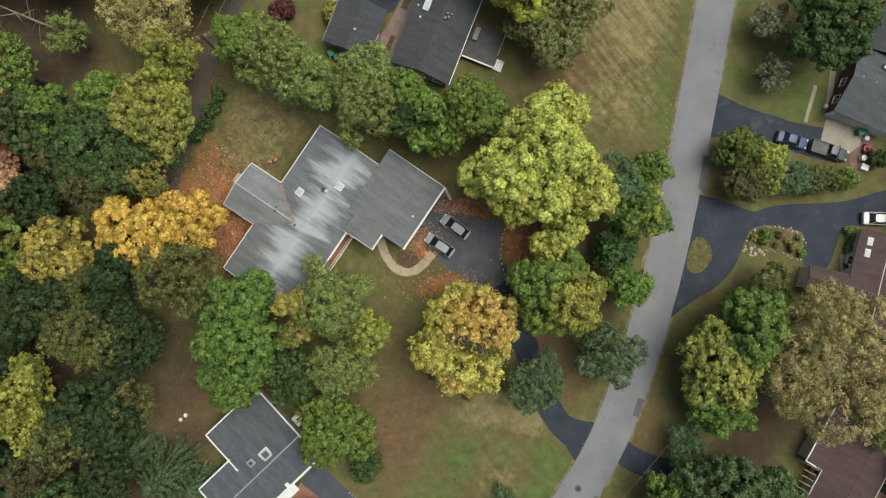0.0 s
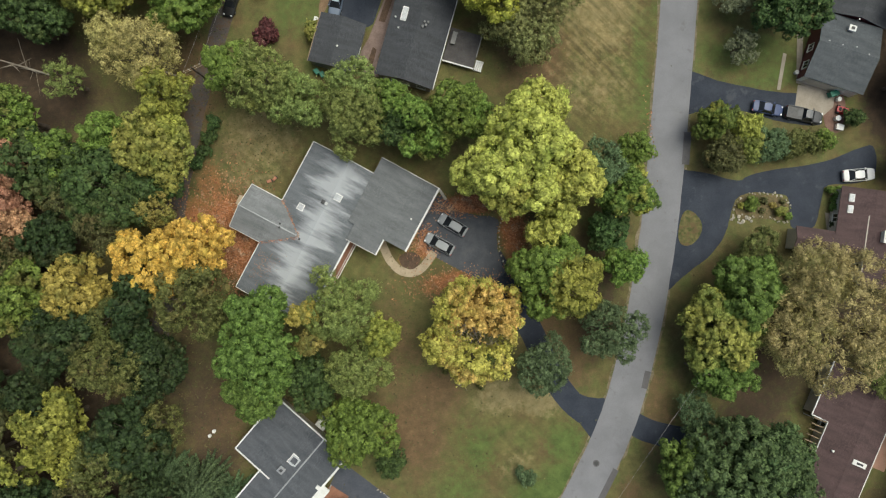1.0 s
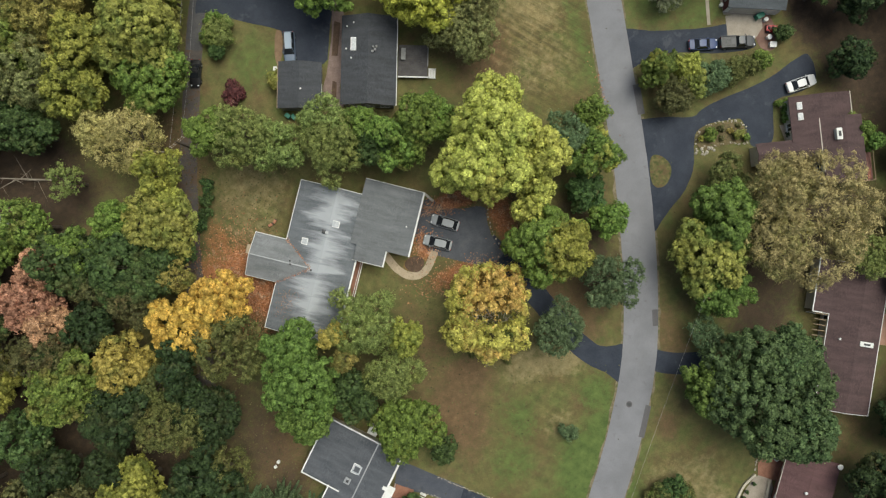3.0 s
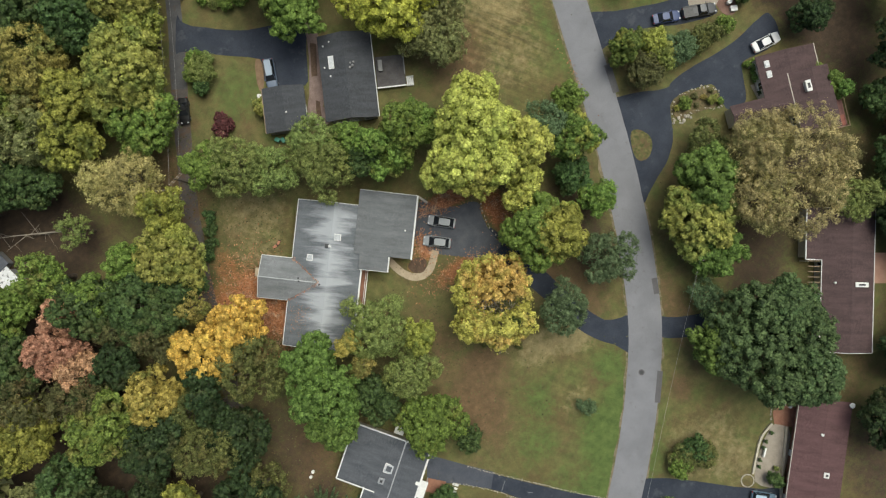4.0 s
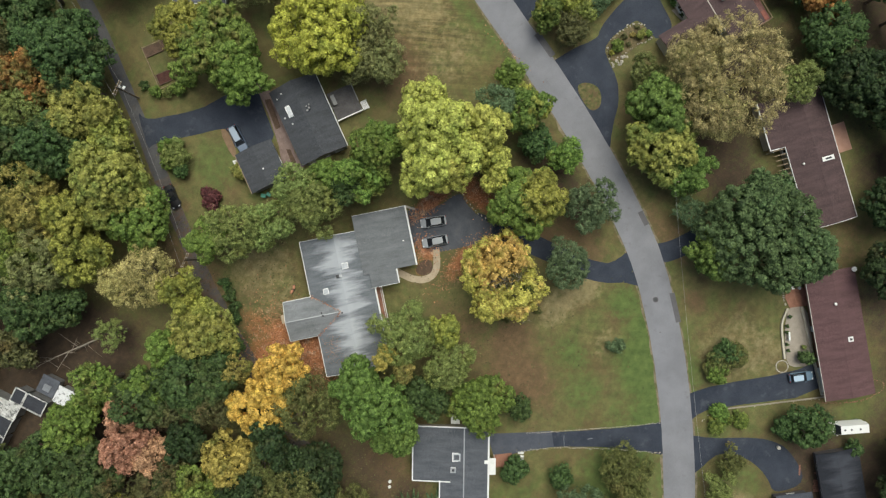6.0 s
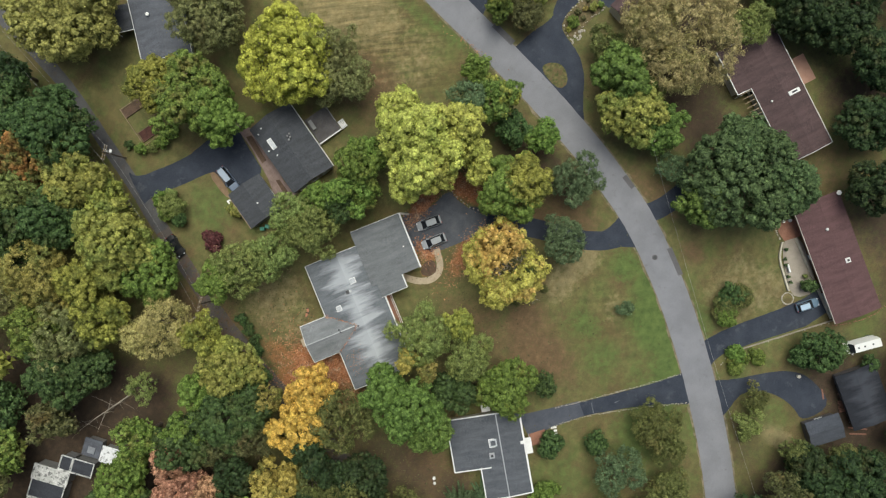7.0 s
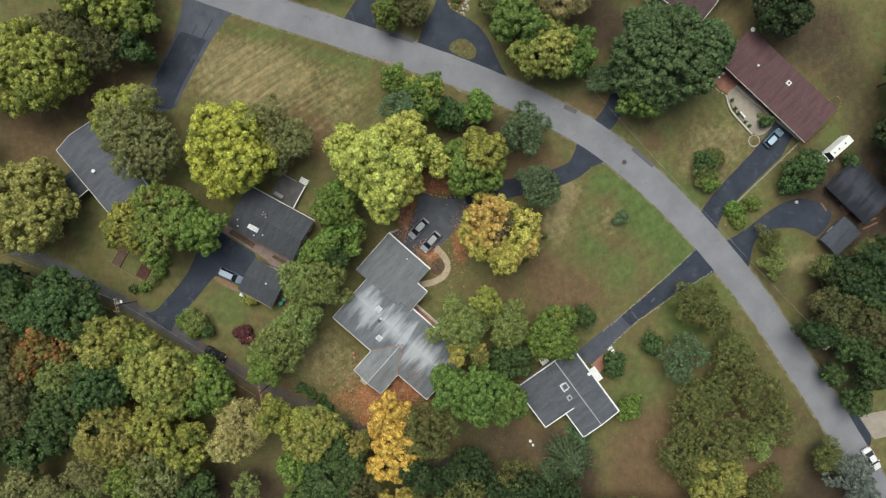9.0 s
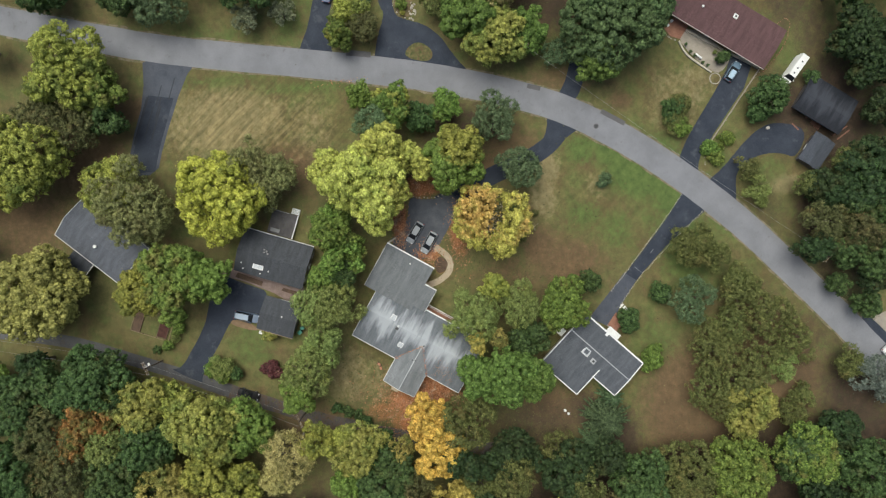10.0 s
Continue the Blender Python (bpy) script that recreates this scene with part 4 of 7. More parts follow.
for x, y, r in ((4.9, 7.8, 0.13), (5.3, 8.1, 0.13), (5.0, 8.5, 0.10), (5.5, 8.6, 0.10)):
    roof_vent(north_house, x, y, 4.2, r, 0.45, GREY_WALL)
for x, y in ((0.9, 11.8), (0.8, 8.4), (1.6, 7.0), (1.9, 12.4)):
    roof_vent(north_house, x, y, 3.4, 0.09, 0.3, WHITE)
for x in (1.8, 4.3, 6.7):
    window_at(north_house, x, 0.26, 1.5, 0, 1.2, 1.0)
door_at(north_house, 0.44, 5.0, -90)
garage = thing("garage", "detached garage with a charcoal shingle roof", "garage", -4.7, 25.5, 0, -21.3)
gable(garage, -9.7, -3.0, -0.7, 6.5, 2.5, 3.4, SHINGLE_CHAR, GREY_WALL, "y", -6.3, 0.35, boards=False)
edge_board((-9.72, -0.7, 2.6), (-9.72, 6.5, 2.6), garage, WOOD, 0.14, 0.12, "gutter")
d = part("garage_door", box(-8.6, -4.2, 6.25, 6.33, 0.05, 2.15, 0.01), WHITE, garage)
roof_vent(garage, -6.0, 2.2, 3.35, 0.1, 0.3, WHITE)
deck = thing("deck", "dark wooden deck with a white railing and steps", "deck", -4.7, 25.5, 0, -21.3)
for k in range(17):
    part("board", box(8.6, 13.2, 4.95 + 0.3 * k, 5.225 + 0.3 * k, 0.72, 0.78), DECK, deck)
for x in (8.9, 13.0):
    for y in (5.1, 9.9):
        part("post", box(x - 0.07, x + 0.07, y - 0.07, y + 0.07, 0, 0.72), WOOD, deck)
rail = part("railing", box(8.6, 13.3, 4.72, 4.92, 1.62, 1.72, 0.01), WHITE, deck)
for k in range(9):
    part("baluster", box(8.7 + 0.56 * k, 8.76 + 0.56 * k, 4.84, 4.9, 0.7, 1.62), WHITE, rail)
rail = part("railing", box(13.15, 13.3, 6.6, 10.1, 1.62, 1.70, 0.01), GREY_WALL, deck)
for k in range(6):
    part("baluster", box(13.19, 13.25, 6.7 + 0.64 * k, 6.76 + 0.64 * k, 0.7, 1.62), GREY_WALL, rail)
for k in range(4):
    part("step", box(13.35 + 0.28 * k, 13.6 + 0.28 * k, 5.05, 6.5, 0.5 - 0.17 * k, 0.57 - 0.17 * k), WHITE, deck)
for y in (5.0, 6.5):
    part("stringer", box(13.3, 14.5, y - 0.03, y + 0.03, 0.02, 0.45), WHITE, deck)
tub = thing("storage_chest", "pale grey lidded chest standing on the deck", "storage chest", -4.7, 25.5, 0.78, -21.3)
part("chest", box(9.1, 9.7, 7.6, 9.3, 0, 0.6, 0.04), DECK, tub)
part("lid", box(9.06, 9.74, 7.55, 9.35, 0.6, 0.68, 0.03), GREY_WALL, tub)
setting(slab([(-2.9, 25.6), (-4.1, 28.7), (-2.2, 31.8), (-0.2, 37.0), (1.2, 41.5), (-0.4, 42.2), (-2.4, 36.9), (-5.2, 31.5), (-7.4, 28.5), (-6.2, 26.0)], -0.05, 0.05, mottled("brown_paving", (0.17, 0.12, 0.105), (0.26, 0.19, 0.165), 0.85, 6, 0.7), "side_path"), "brown paved path between house and garage", "path")

setting(slab([(-4.7, 30.2), (-4.2, 29.7), (-5.2, 27.1), (-5.9, 27.6)], -0.05, 0.08, SOIL, "flower_bed"), "sunken dark bed beside the house wall", "garden bed")

# the slate-grey house by the long driveway
south_house = thing("house", "slate-grey low roof with broad white edges", "house", -22.83, -18.64, 0, -46.3)


def lift_south(x, y):
    return 3.9 - 0.8 * ((8.65 - x) / 8.65 if x < 8.65 else (x - 8.65) / 4.1 * 0.55)


roof_plane([(0, -9.2), (4.6, -9.2), (8.65, -9.2), (8.65, 0), (0, 0)], lift_south, SHINGLE_SLATE, south_house)
roof_plane([(4.6, -14.7), (8.65, -14.7), (8.65, -9.2), (4.6, -9.2)], lift_south, SHINGLE_SLATE, south_house)
roof_plane([(8.65, -14.7), (12.8, -14.7), (12.8, 0), (8.65, 0)], lift_south, SHINGLE_SLATE, south_house)
edge_board((8.65, -14.7, 4.0), (8.65, 0, 4.0), south_house, METAL, 0.1, 0.2, "ridge_cap", 0.06)
for p, q in (((0, 0), (8.65, 0)), ((8.65, 0), (12.8, 0)), ((12.8, 0), (12.8, -14.7)), ((12.8, -14.7), (8.65, -14.7)), ((8.65, -14.7), (4.6, -14.7)), ((4.6, -14.7), (4.6, -9.0)), ((6.4, -9.2), (0, -9.2)), ((0, -9.2), (0, 0))):
    wide = 0.3 if p[0] == 12.8 and q[0] == 12.8 else 0.2
    edge_board((*p, lift_south(*p) + 0.12), (*q, lift_south(*q) + 0.12), south_house, WHITE, 0.25, wide, "fascia", 0.06)
for x0, x1, y0, y1 in ((0.5, 12.3, -0.7, -0.5), (0.5, 0.7, -8.8, -0.7), (0.7, 5.1, -8.8, -8.6), (5.1, 5.3, -14.2, -8.6), (5.3, 12.3, -14.2, -14.0), (12.1, 12.3, -14.0, -0.7)):
    part("wall", prism([(x0, y0), (x1, y0), (x1, y1), (x0, y1)], 0, 0, lambda x, y: lift_south(x, y) - 0.01), CREAM, south_house)
for y in (-2.5, -8.5, -11.5):
    window_at(south_house, 12.31, y, 1.5, 90)
for y in (-2.5, -6.5):
    window_at(south_house, 0.49, y, 1.5, -90)
window_at(south_house, 9.0, -14.21, 1.5, 0)
door_at(south_house, 12.31, -5.2, 90, mat=MAROON)
s = roof_skylight(south_house, 7.4, -5.0, 3.85, 1.5, 1.5)
part("pane", box(-0.42, 0.42, -0.42, 0.42, 0.15, 0.17), SHINGLE_SLATE, s, "dark inner pane")
chimney(south_house, 6.85, -7.05, 3.75, 0.8, 0.8, 0.5, METAL)
part("porch_canopy", box(12.95, 14.1, -8.3, -5.5, 2.5, 2.64, 0.02), WHITE, south_house, "flat white porch canopy")
for y in (-8.1, -5.7):
    part("post", box(13.9, 14.02, y - 0.06, y + 0.06, 0.0, 2.5), WHITE, south_house)
part("vent_hood", box(12.1, 12.65, -6.1, -5.55, 3.4, 3.85, 0.08), WHITE, south_house)
part("lean_to", box(6.4, 7.9, 0.05, 1.3, 0.0, 1.9, 0.02), WHITE, south_house, "pale lean-to beside the north wall")
setting(slab([(-17.4, -32.6), (-14.9, -34.6), (-16.2, -36.6), (-18.9, -34.2)], -0.05, 0.06, BRICK, "brick_landing"), "red brick landing before the porch", "patio")
steps = thing("garden_steps", "three white garden steps on the lawn", "steps", -14.1, -36.1, 0, -46.3)
for k in range(3):
    part("step", box(-0.5, 0.5, -0.9 + 0.6 * k, -0.55 + 0.6 * k, 0, 0.08 + 0.04 * k, 0.01), WHITE, steps)

# the brown-roofed house round the driveway court
court_house = thing("house", "brown shingle-roofed house with white skylights", "house", 60.8, 2.9, 0, -14)
gable(court_house, -0.3, 9.3, -9.0, 0, 2.7, 3.5, SHINGLE_BROWN, CREAM, "y", 4.5, boards=False)
gable(court_house, 3.8, 10.3, -14.0, -3.8, 3.4, 4.2, SHINGLE_BROWN, CREAM, "y", 7.2, boards=False)
edge_board((3.78, -3.8, 3.5), (3.78, -12.0, 3.5), court_house, CREAM, 0.2, 0.14, "gutter")
gable(court_house, -6.0, 3.7, -10.2, -6.6, 2.5, 3.2, SHINGLE_BROWN, CREAM, "x", -8.4, 0.35, boards=False)
for y in (-1.55, -3.2):
    roof_skylight(court_house, 1.15, y, 3.1, 0.8, 1.1)
chimney(court_house, 5.9, -6.6, 4.2, 0.7, 1.6, 0.5, WHITE)
d = part("garage_door", box(-5.2, -1.0, -6.95, -6.87, 0.05, 2.1, 0.01), WHITE, court_house)
edge_board((9.35, -4.0, 2.8), (9.35, 0.0, 2.8), court_house, CREAM, 0.2, 0.12, "gutter")
terrace = thing("deck", "reddish wooden deck with a pale rail", "deck", 60.4, 2.9, 0, -14)
for k in range(11):
    part("board", box(10.35 + 0.28 * k, 10.6 + 0.28 * k, -14.0, -9.2, 0.55, 0.6), mottled("red_deck_stain", (0.20, 0.10, 0.09), (0.30, 0.15, 0.13), 0.8) if k == 0 else bpy.data.materials["red_deck_stain"], terrace)
for x, y in ((10.5, -13.8), (13.2, -13.8), (13.2, -9.4), (10.5, -9.4)):
    part("post", box(x - 0.06, x + 0.06, y - 0.06, y + 0.06, 0, 1.5), WOOD, terrace)
part("railing", box(10.4, 13.3, -14.0, -13.9, 1.4, 1.5), WOOD, terrace)
part("railing", box(13.2, 13.3, -13.9, -9.3, 1.4, 1.5), WOOD, terrace)
parasol = thing("patio_table", "round white patio table standing on the deck", "table", 67.5, -10.6, 0.6)
part("tabletop", tube((0, 0, 0.70), (0, 0, 0.74), 0.5, 0.5, 20), WHITE, parasol)
part("leg", tube((0, 0, 0), (0, 0, 0.70), 0.05), WHITE, parasol)
part("foot", tube((0, 0, 0), (0, 0, 0.04), 0.28, 0.2, 14), WHITE, parasol)
awning = thing("awning", "red patterned canopy at the deck's end", "awning", 60.4, 2.9, 0, -14)
for k in range(3):
    part("panel", box(10.9 + 0.75 * k, 11.6 + 0.75 * k, -13.7, -12.0, 0.62, 0.75, 0.04), mottled("red_cloth", (0.26, 0.09, 0.07), (0.40, 0.16, 0.12), 0.9, 5, 1.2) if k == 0 else bpy.data.materials["red_cloth"], awning)
setting(slab([(60.3, 2.4), (62.6, 2.6), (61.5, -3.0), (59.3, -3.2), (59.3, -0.6), (60.3, -0.9), (61.4, 0.2), (61.7, 1.7), (60.3, 1.9)], -0.05, 0.07, CONCRETE, "entry_path"), "pale entry path beside the planting", "path")

# the brown roof beyond the great oak
oak_house = thing("house", "dark brown roof outlined by white gutters", "house", 66.3, -27.4, 0, -29.3)
gable(oak_house, -8.4, 0, -23.0, 0, 2.8, 3.9, SHINGLE_BROWN, CREAM, "y", -4.2)
roof_plane([(-11.0, -8.3), (-8.3, -8.3), (-8.3, 0), (-11.0, 0)], lambda x, y: 2.8 + 0.02 * (x + 11), SHINGLE_BROWN, oak_house)
for x0, x1, y0, y1 in ((-10.7, -8.0, -8.0, -7.8), (-10.7, -10.5, -7.8, -0.4), (-10.5, -8.0, -0.4, -0.2)):
    part("wall", box(x0, x1, y0, y1, 0, 2.81), CREAM, oak_house)
edge_board((-11, 0, 2.92), (-11, -8.3, 2.92), oak_house, WHITE, 0.2, 0.16, "gutter")
edge_board((-11, -8.3, 2.92), (-8.4, -8.3, 2.92), oak_house, WHITE, 0.2, 0.16, "gutter")
for k in range(7):
    part("pergola_beam", box(-10.4, -8.5, -13.7 + 0.85 * k, -13.58 + 0.85 * k, 2.5, 2.65), WOOD, oak_house)
for y in (-13.6, -8.6):
    part("post", box(-10.4, -10.25, y - 0.07, y + 0.07, 0, 2.5), WHITE, oak_house)
edge_board((-10.4, -13.8, 2.6), (-8.4, -13.8, 2.6), oak_house, WHITE, 0.15, 0.12)
chimney(oak_house, -2.6, -12.1, 3.4, 1.9, 0.6, 0.6, CREAM)
roof_vent(oak_house, -6.6, -11.9, 3.4, 0.12, 0.35, WHITE)
setting(slab([(63.9, -34.0), (66.5, -35.4), (64.1, -39.8), (61.5, -38.4)], -0.05, 0.08, PATIO, "patio"), "square pink paved patio", "patio")

# the long maroon roof
long_house = thing("house", "long low house with a maroon shingle roof", "house", 35.95, -70.75, 0, -35.8)
gable(long_house, -8.5, 0, 0, 21.8, 2.7, 3.3, SHINGLE_MAROON, BRICK_WALL, "y", -4.2, 1.0, boards=False)
edge_board((-8.52, 0, 2.78), (-8.52, 21.8, 2.78), long_house, CREAM, 0.2, 0.16, "gutter")
roof_vent(long_house, -4.6, 16.2, 3.35, 0.16, 0.35, WHITE)
chimney(long_house, -3.0, 9.9, 3.1, 0.7, 0.7, 0.35, WHITE)
roof_vent(long_house, -0.3, 21.4, 2.9, 0.28, 0.4, WHITE)
door_at(long_house, -7.51, 12.0, -90)
part("garage_door", box(-7.56, -7.48, 1.0, 5.2, 0.05, 2.1, 0.01), WHITE, long_house)

# the grey roof over maroon walls
SHINGLE_HILL = shingles("dull_grey_shingles", (0.078, 0.088, 0.098), (0.115, 0.126, 0.136))
hill_house = thing("house", "grey-roofed house with maroon siding and white windows", "house", 56.6, 19.2, 0, -22.9)
gable(hill_house, 0, 9.0, 0, 10.0, 2.7, 4.1, SHINGLE_HILL, MAROON, "x", 5.0, 0.5, boards=False)
gable(hill_house, 0.8, 9.4, 10.0, 18.0, 2.7, 3.9, SHINGLE_CHAR, MAROON, "y", 5.0, 0.5, boards=False)
chimney(hill_house, 4.2, 8.2, 3.4, 0.9, 0.7, 0.5, WHITE)
for x, y in ((1.4, 5.4), (3.4, 5.4), (5.4, 5.7), (5.5, 5.0), (7.4, 5.2), (4.6, 9.6)):
    roof_vent(hill_house, x, y, 3.9, 0.06, 0.25, METAL)
for y in (2.2, 4.8):
    window_at(hill_house, 0.29, y, 1.7, -90, 1.0, 1.2)
part("wall_facing", box(0.3, 8.7, 0.24, 0.297, 0, 2.65), WHITE, hill_house, "pale painted front wall")
part("garage_door", box(1.0, 5.6, 0.16, 0.237, 0.05, 2.2, 0.01), CREAM, hill_house)
setting(slab([(57.0, 18.9), (62.8, 16.6), (62.5, 17.3), (58.0, 20.9), (58.8, 26.0), (57.9, 26.3)], -0.05, 0.06, CONCRETE, "foundation_walk"), "pale concrete walk along the house", "path")

# the blue-grey roof to the north
lane_house = thing("house", "blue-grey shingle roof with a lower porch", "house", 3.4, 58.2, 0, -43.1)
gable(lane_house, -4.2, 4.7, -1.6, 14.2, 2.8, 4.1, SHINGLE_BLUE, GREY_WALL, "y", 0.0)
roof_plane([(-8.0, 5.0), (-4.2, 5.0), (-4.2, 9.6), (-8.0, 9.6)], lambda x, y: 2.6 + 0.03 * (x + 8), SHINGLE_CHAR, lane_house)
for x, y in ((-7.7, 5.3), (-7.7, 9.3)):
    part("post", box(x - 0.07, x + 0.07, y - 0.07, y + 0.07, 0, 2.6), WHITE, lane_house)
part("railing", box(-8.0, -4.3, 4.85, 4.95, 2.8, 2.9), WHITE, lane_house)
roof_vent(lane_house, -0.9, 6.3, 4.0, 0.22, 0.4, WHITE)
part("deck", box(-2.5, 4.0, -4.0, -1.7, 0.1, 0.35, 0.01), WOOD, lane_house, "weathered grey deck boards")

# small dark garage and dark-roofed house to the south-east
SHINGLE_SLATE_WORN = shingles("dull_slate_shingles", (0.050, 0.057, 0.072), (0.082, 0.090, 0.108))
shed = thing("garage", "small garage with a blue-grey roof", "garage", 11.7, -71.0, 0, -39)
gable(shed, 0.2, 6.4, -4.7, -0.2, 2.1, 2.5, SHINGLE_SLATE_WORN, DECK, "x", -2.4, 0.5, boards=False)
dark_house = thing("house", "nearly black roof with pale worn streaks", "house", 21.4, -70.9, 0, -36.0)
SHINGLE_BLACK = shingles("black_streaked_shingles", (0.010, 0.012, 0.018), (0.022, 0.025, 0.034), 0.15, (0.055, 0.06, 0.075), 4.0, 0, 4.2)
gable(dark_house, 0, 7.4, -10.2, 0, 2.4, 2.9, SHINGLE_BLACK, DECK, "y", 3.4, 0.9, boards=False)

# flat-roofed buildings at the wood's edge
wood_house = thing("house", "dark flat roofs with white parapets among trees", "house", -69.6, 37.1, 0, -72.5)
WHITE_WORN = mottled("worn_white_coating", (0.40, 0.40, 0.38), (0.66, 0.66, 0.64), 0.8, 4, 0.7, 0.2, (1.6, 0.52, (0.10, 0.10, 0.10), 0.9))
for x0, x1, y0, y1, z, mat in ((4.2, 6.4, 0.5, 3.1, 2.6, SHINGLE_DARK), (6.4, 10.3, 0.5, 3.1, 2.6, SHINGLE_DARK), (0.1, 6.6, -2.2, 0.4, 2.7, WHITE_WORN), (0.2, 6.4, -5.6, -2.3, 2.5, SHINGLE_DARK), (0.3, 6.4, -11.0, -5.7, 2.4, SHINGLE_DARK)):
    part("wall", box(x0 + 0.25, x1 - 0.25, y0 + 0.25, y1 - 0.25, 0, z), GREY_WALL, wood_house)
    part("roof", box(x0, x1, y0, y1, z, z + 0.14), mat, wood_house)
    for a, b, c, e in ((x0, x1, y0 - 0.1, y0 + 0.12), (x0, x0 + 0.2, y0 + 0.12, y1 - 0.1), (x1 - 0.2, x1, y0 + 0.12, y1 - 0.1), (x0 + 0.2, x1 - 0.2, y1 - 0.2, y1)):
        part("parapet", box(a, b, c, e, z + 0.14, z + 0.3, 0.01), WHITE_WORN, wood_house)
canopy = thing("shed", "small shed with a patchy white roof", "shed", -61.3, 27.1, 0, -72.5)
part("wall", box(-1.2, 1.2, -1.2, 1.2, 0, 2.1), GREY_WALL, canopy)
part("roof", box(-1.6, 1.6, -1.5, 1.5, 2.1, 2.22, 0.02), mottled("speckled_white_sheet", (0.66, 0.67, 0.68), (0.82, 0.83, 0.84), 0.6, 5, 1.0, 0.1, (1.9, 0.56, (0.05, 0.05, 0.055), 0.95)), canopy)
hut = thing("shed", "grey shed with a pale roof hatch", "shed", -61.9, 30.4, 0, -72.5)
part("wall", box(-1.3, 1.3, -1.3, 1.3, 0, 2.0), GREY_WALL, hut)
part("roof", box(-1.6, 1.6, -1.6, 1.6, 2.0, 2.12, 0.02), SHINGLE_BLUE, hut)
part("hatch", box(-0.6, 0.7, -0.9, 0.2, 2.12, 2.35, 0.03), METAL, hut)

# ---- trees ----
NAMES = {
    "lime": ("large maple with lime-yellow autumn leaves", 1.0), "green": ("broad leafy tree with a green crown", 1.0), "green2": ("dense fresh-green maple with clumped crown", 1.0),
    "bright": ("leafy tree with a bright green crown", 1.0), "deep": ("woodland tree with a dark green crown", 1.0), "oak": ("great dark green oak with spreading crown", 1.0), "blue": ("small tree with a rounded grey-green crown", 1.0),
    "pale": ("small pale grey-green tree on a lawn", 1.0), "sage": ("leafy tree with a sage-green crown", 1.0), "mixgreen": ("green tree with olive tints", 1.0), "mixgy": ("green tree turning yellow at one side", 1.0),
    "mixyg": ("yellow and green autumn tree", 1.0), "yelolive": ("autumn tree with a yellow-olive crown", 1.0), "yellow": ("autumn maple with a bright yellow crown", 1.0), "gold": ("autumn maple with a golden orange crown", 1.0),
    "amber": ("round amber and yellow autumn maple", 1.0), "honey": ("autumn tree with honey-yellow leaves", 1.0), "tanyel": ("autumn tree with a tan-yellow crown", 1.0), "paleyel": ("small tree with pale yellow-green leaves", 1.0), "tan": ("wide tan-brown tree with thinning leaves", 1.0),
    "straw": ("thin pale straw-coloured tree", 1.0), "drab": ("broad tree with drab olive leaves", 1.0),
    "spruce": ("blue-grey evergreen tree at the roadside", 1.0),
    "khaki": ("thin feathery tree with khaki-green leaves", 1.0),
    "olive": ("thinning tree with olive-green leaves", 1.0), "umber": ("woodland tree with brownish olive leaves", 1.0), "rust": ("autumn tree with rust-red leaves", 1.0), "rusty": ("orange and green autumn tree", 1.0),
    "orange": ("small autumn tree with orange leaves", 1.0), "dusk": ("woodland tree with shade darkened into its green leaf colour", 1.0), "burgundy": ("low shrub with burgundy leaves", 1.0),
}
CLUMPED = {"green2", "lime", "bright", "yellow", "gold"}
FINE = {"spruce", "straw", "drab", "blue", "khaki", "tan", "olive", "umber", "sage", "tanyel", "pale"}


def unit(v):
    return v / np.maximum(np.linalg.norm(v, axis=-1, keepdims=True), 1e-9)


def leaf_mesh(name, centres, normals, sizes, mat, slim=0.75):
    """One irregular three-cornered leaf spray at each centre."""
    n = len(centres)
    nrm = unit(normals)
    side = unit(np.cross(nrm, rng.normal(size=(n, 3))))
    up = np.cross(nrm, side)
    verts = np.empty((n, 3, 3))
    for k, (a, c) in enumerate(((1.15, 0), (-0.6, slim * 1.15), (-0.6, -slim * 1.15))):
        j = 0.75 + 0.5 * rng.random((n, 1))
        verts[:, k] = centres + sizes[:, None] * (a * side * j + c * up * j)
    me = bpy.data.meshes.new(name)
    me.vertices.add(3 * n)
    me.vertices.foreach_set("co", verts.ravel())
    me.loops.add(3 * n)
    me.loops.foreach_set("vertex_index", np.arange(3 * n, dtype=np.int32))
    me.polygons.add(n)
    me.polygons.foreach_set("loop_start", np.arange(0, 3 * n, 3, dtype=np.int32))
    me.update(calc_edges=True)
    me.materials.append(mat)
    return me


def spaced(points, gap):
    """Picks points one by one, so that no two lie nearer than gap."""
    kept = []
    for p in points:
        if all((p[0] - q[0]) ** 2 + (p[1] - q[1]) ** 2 + (p[2] - q[2]) ** 2 > gap * gap for q in kept):
            kept.append(p)
    return np.array(kept)


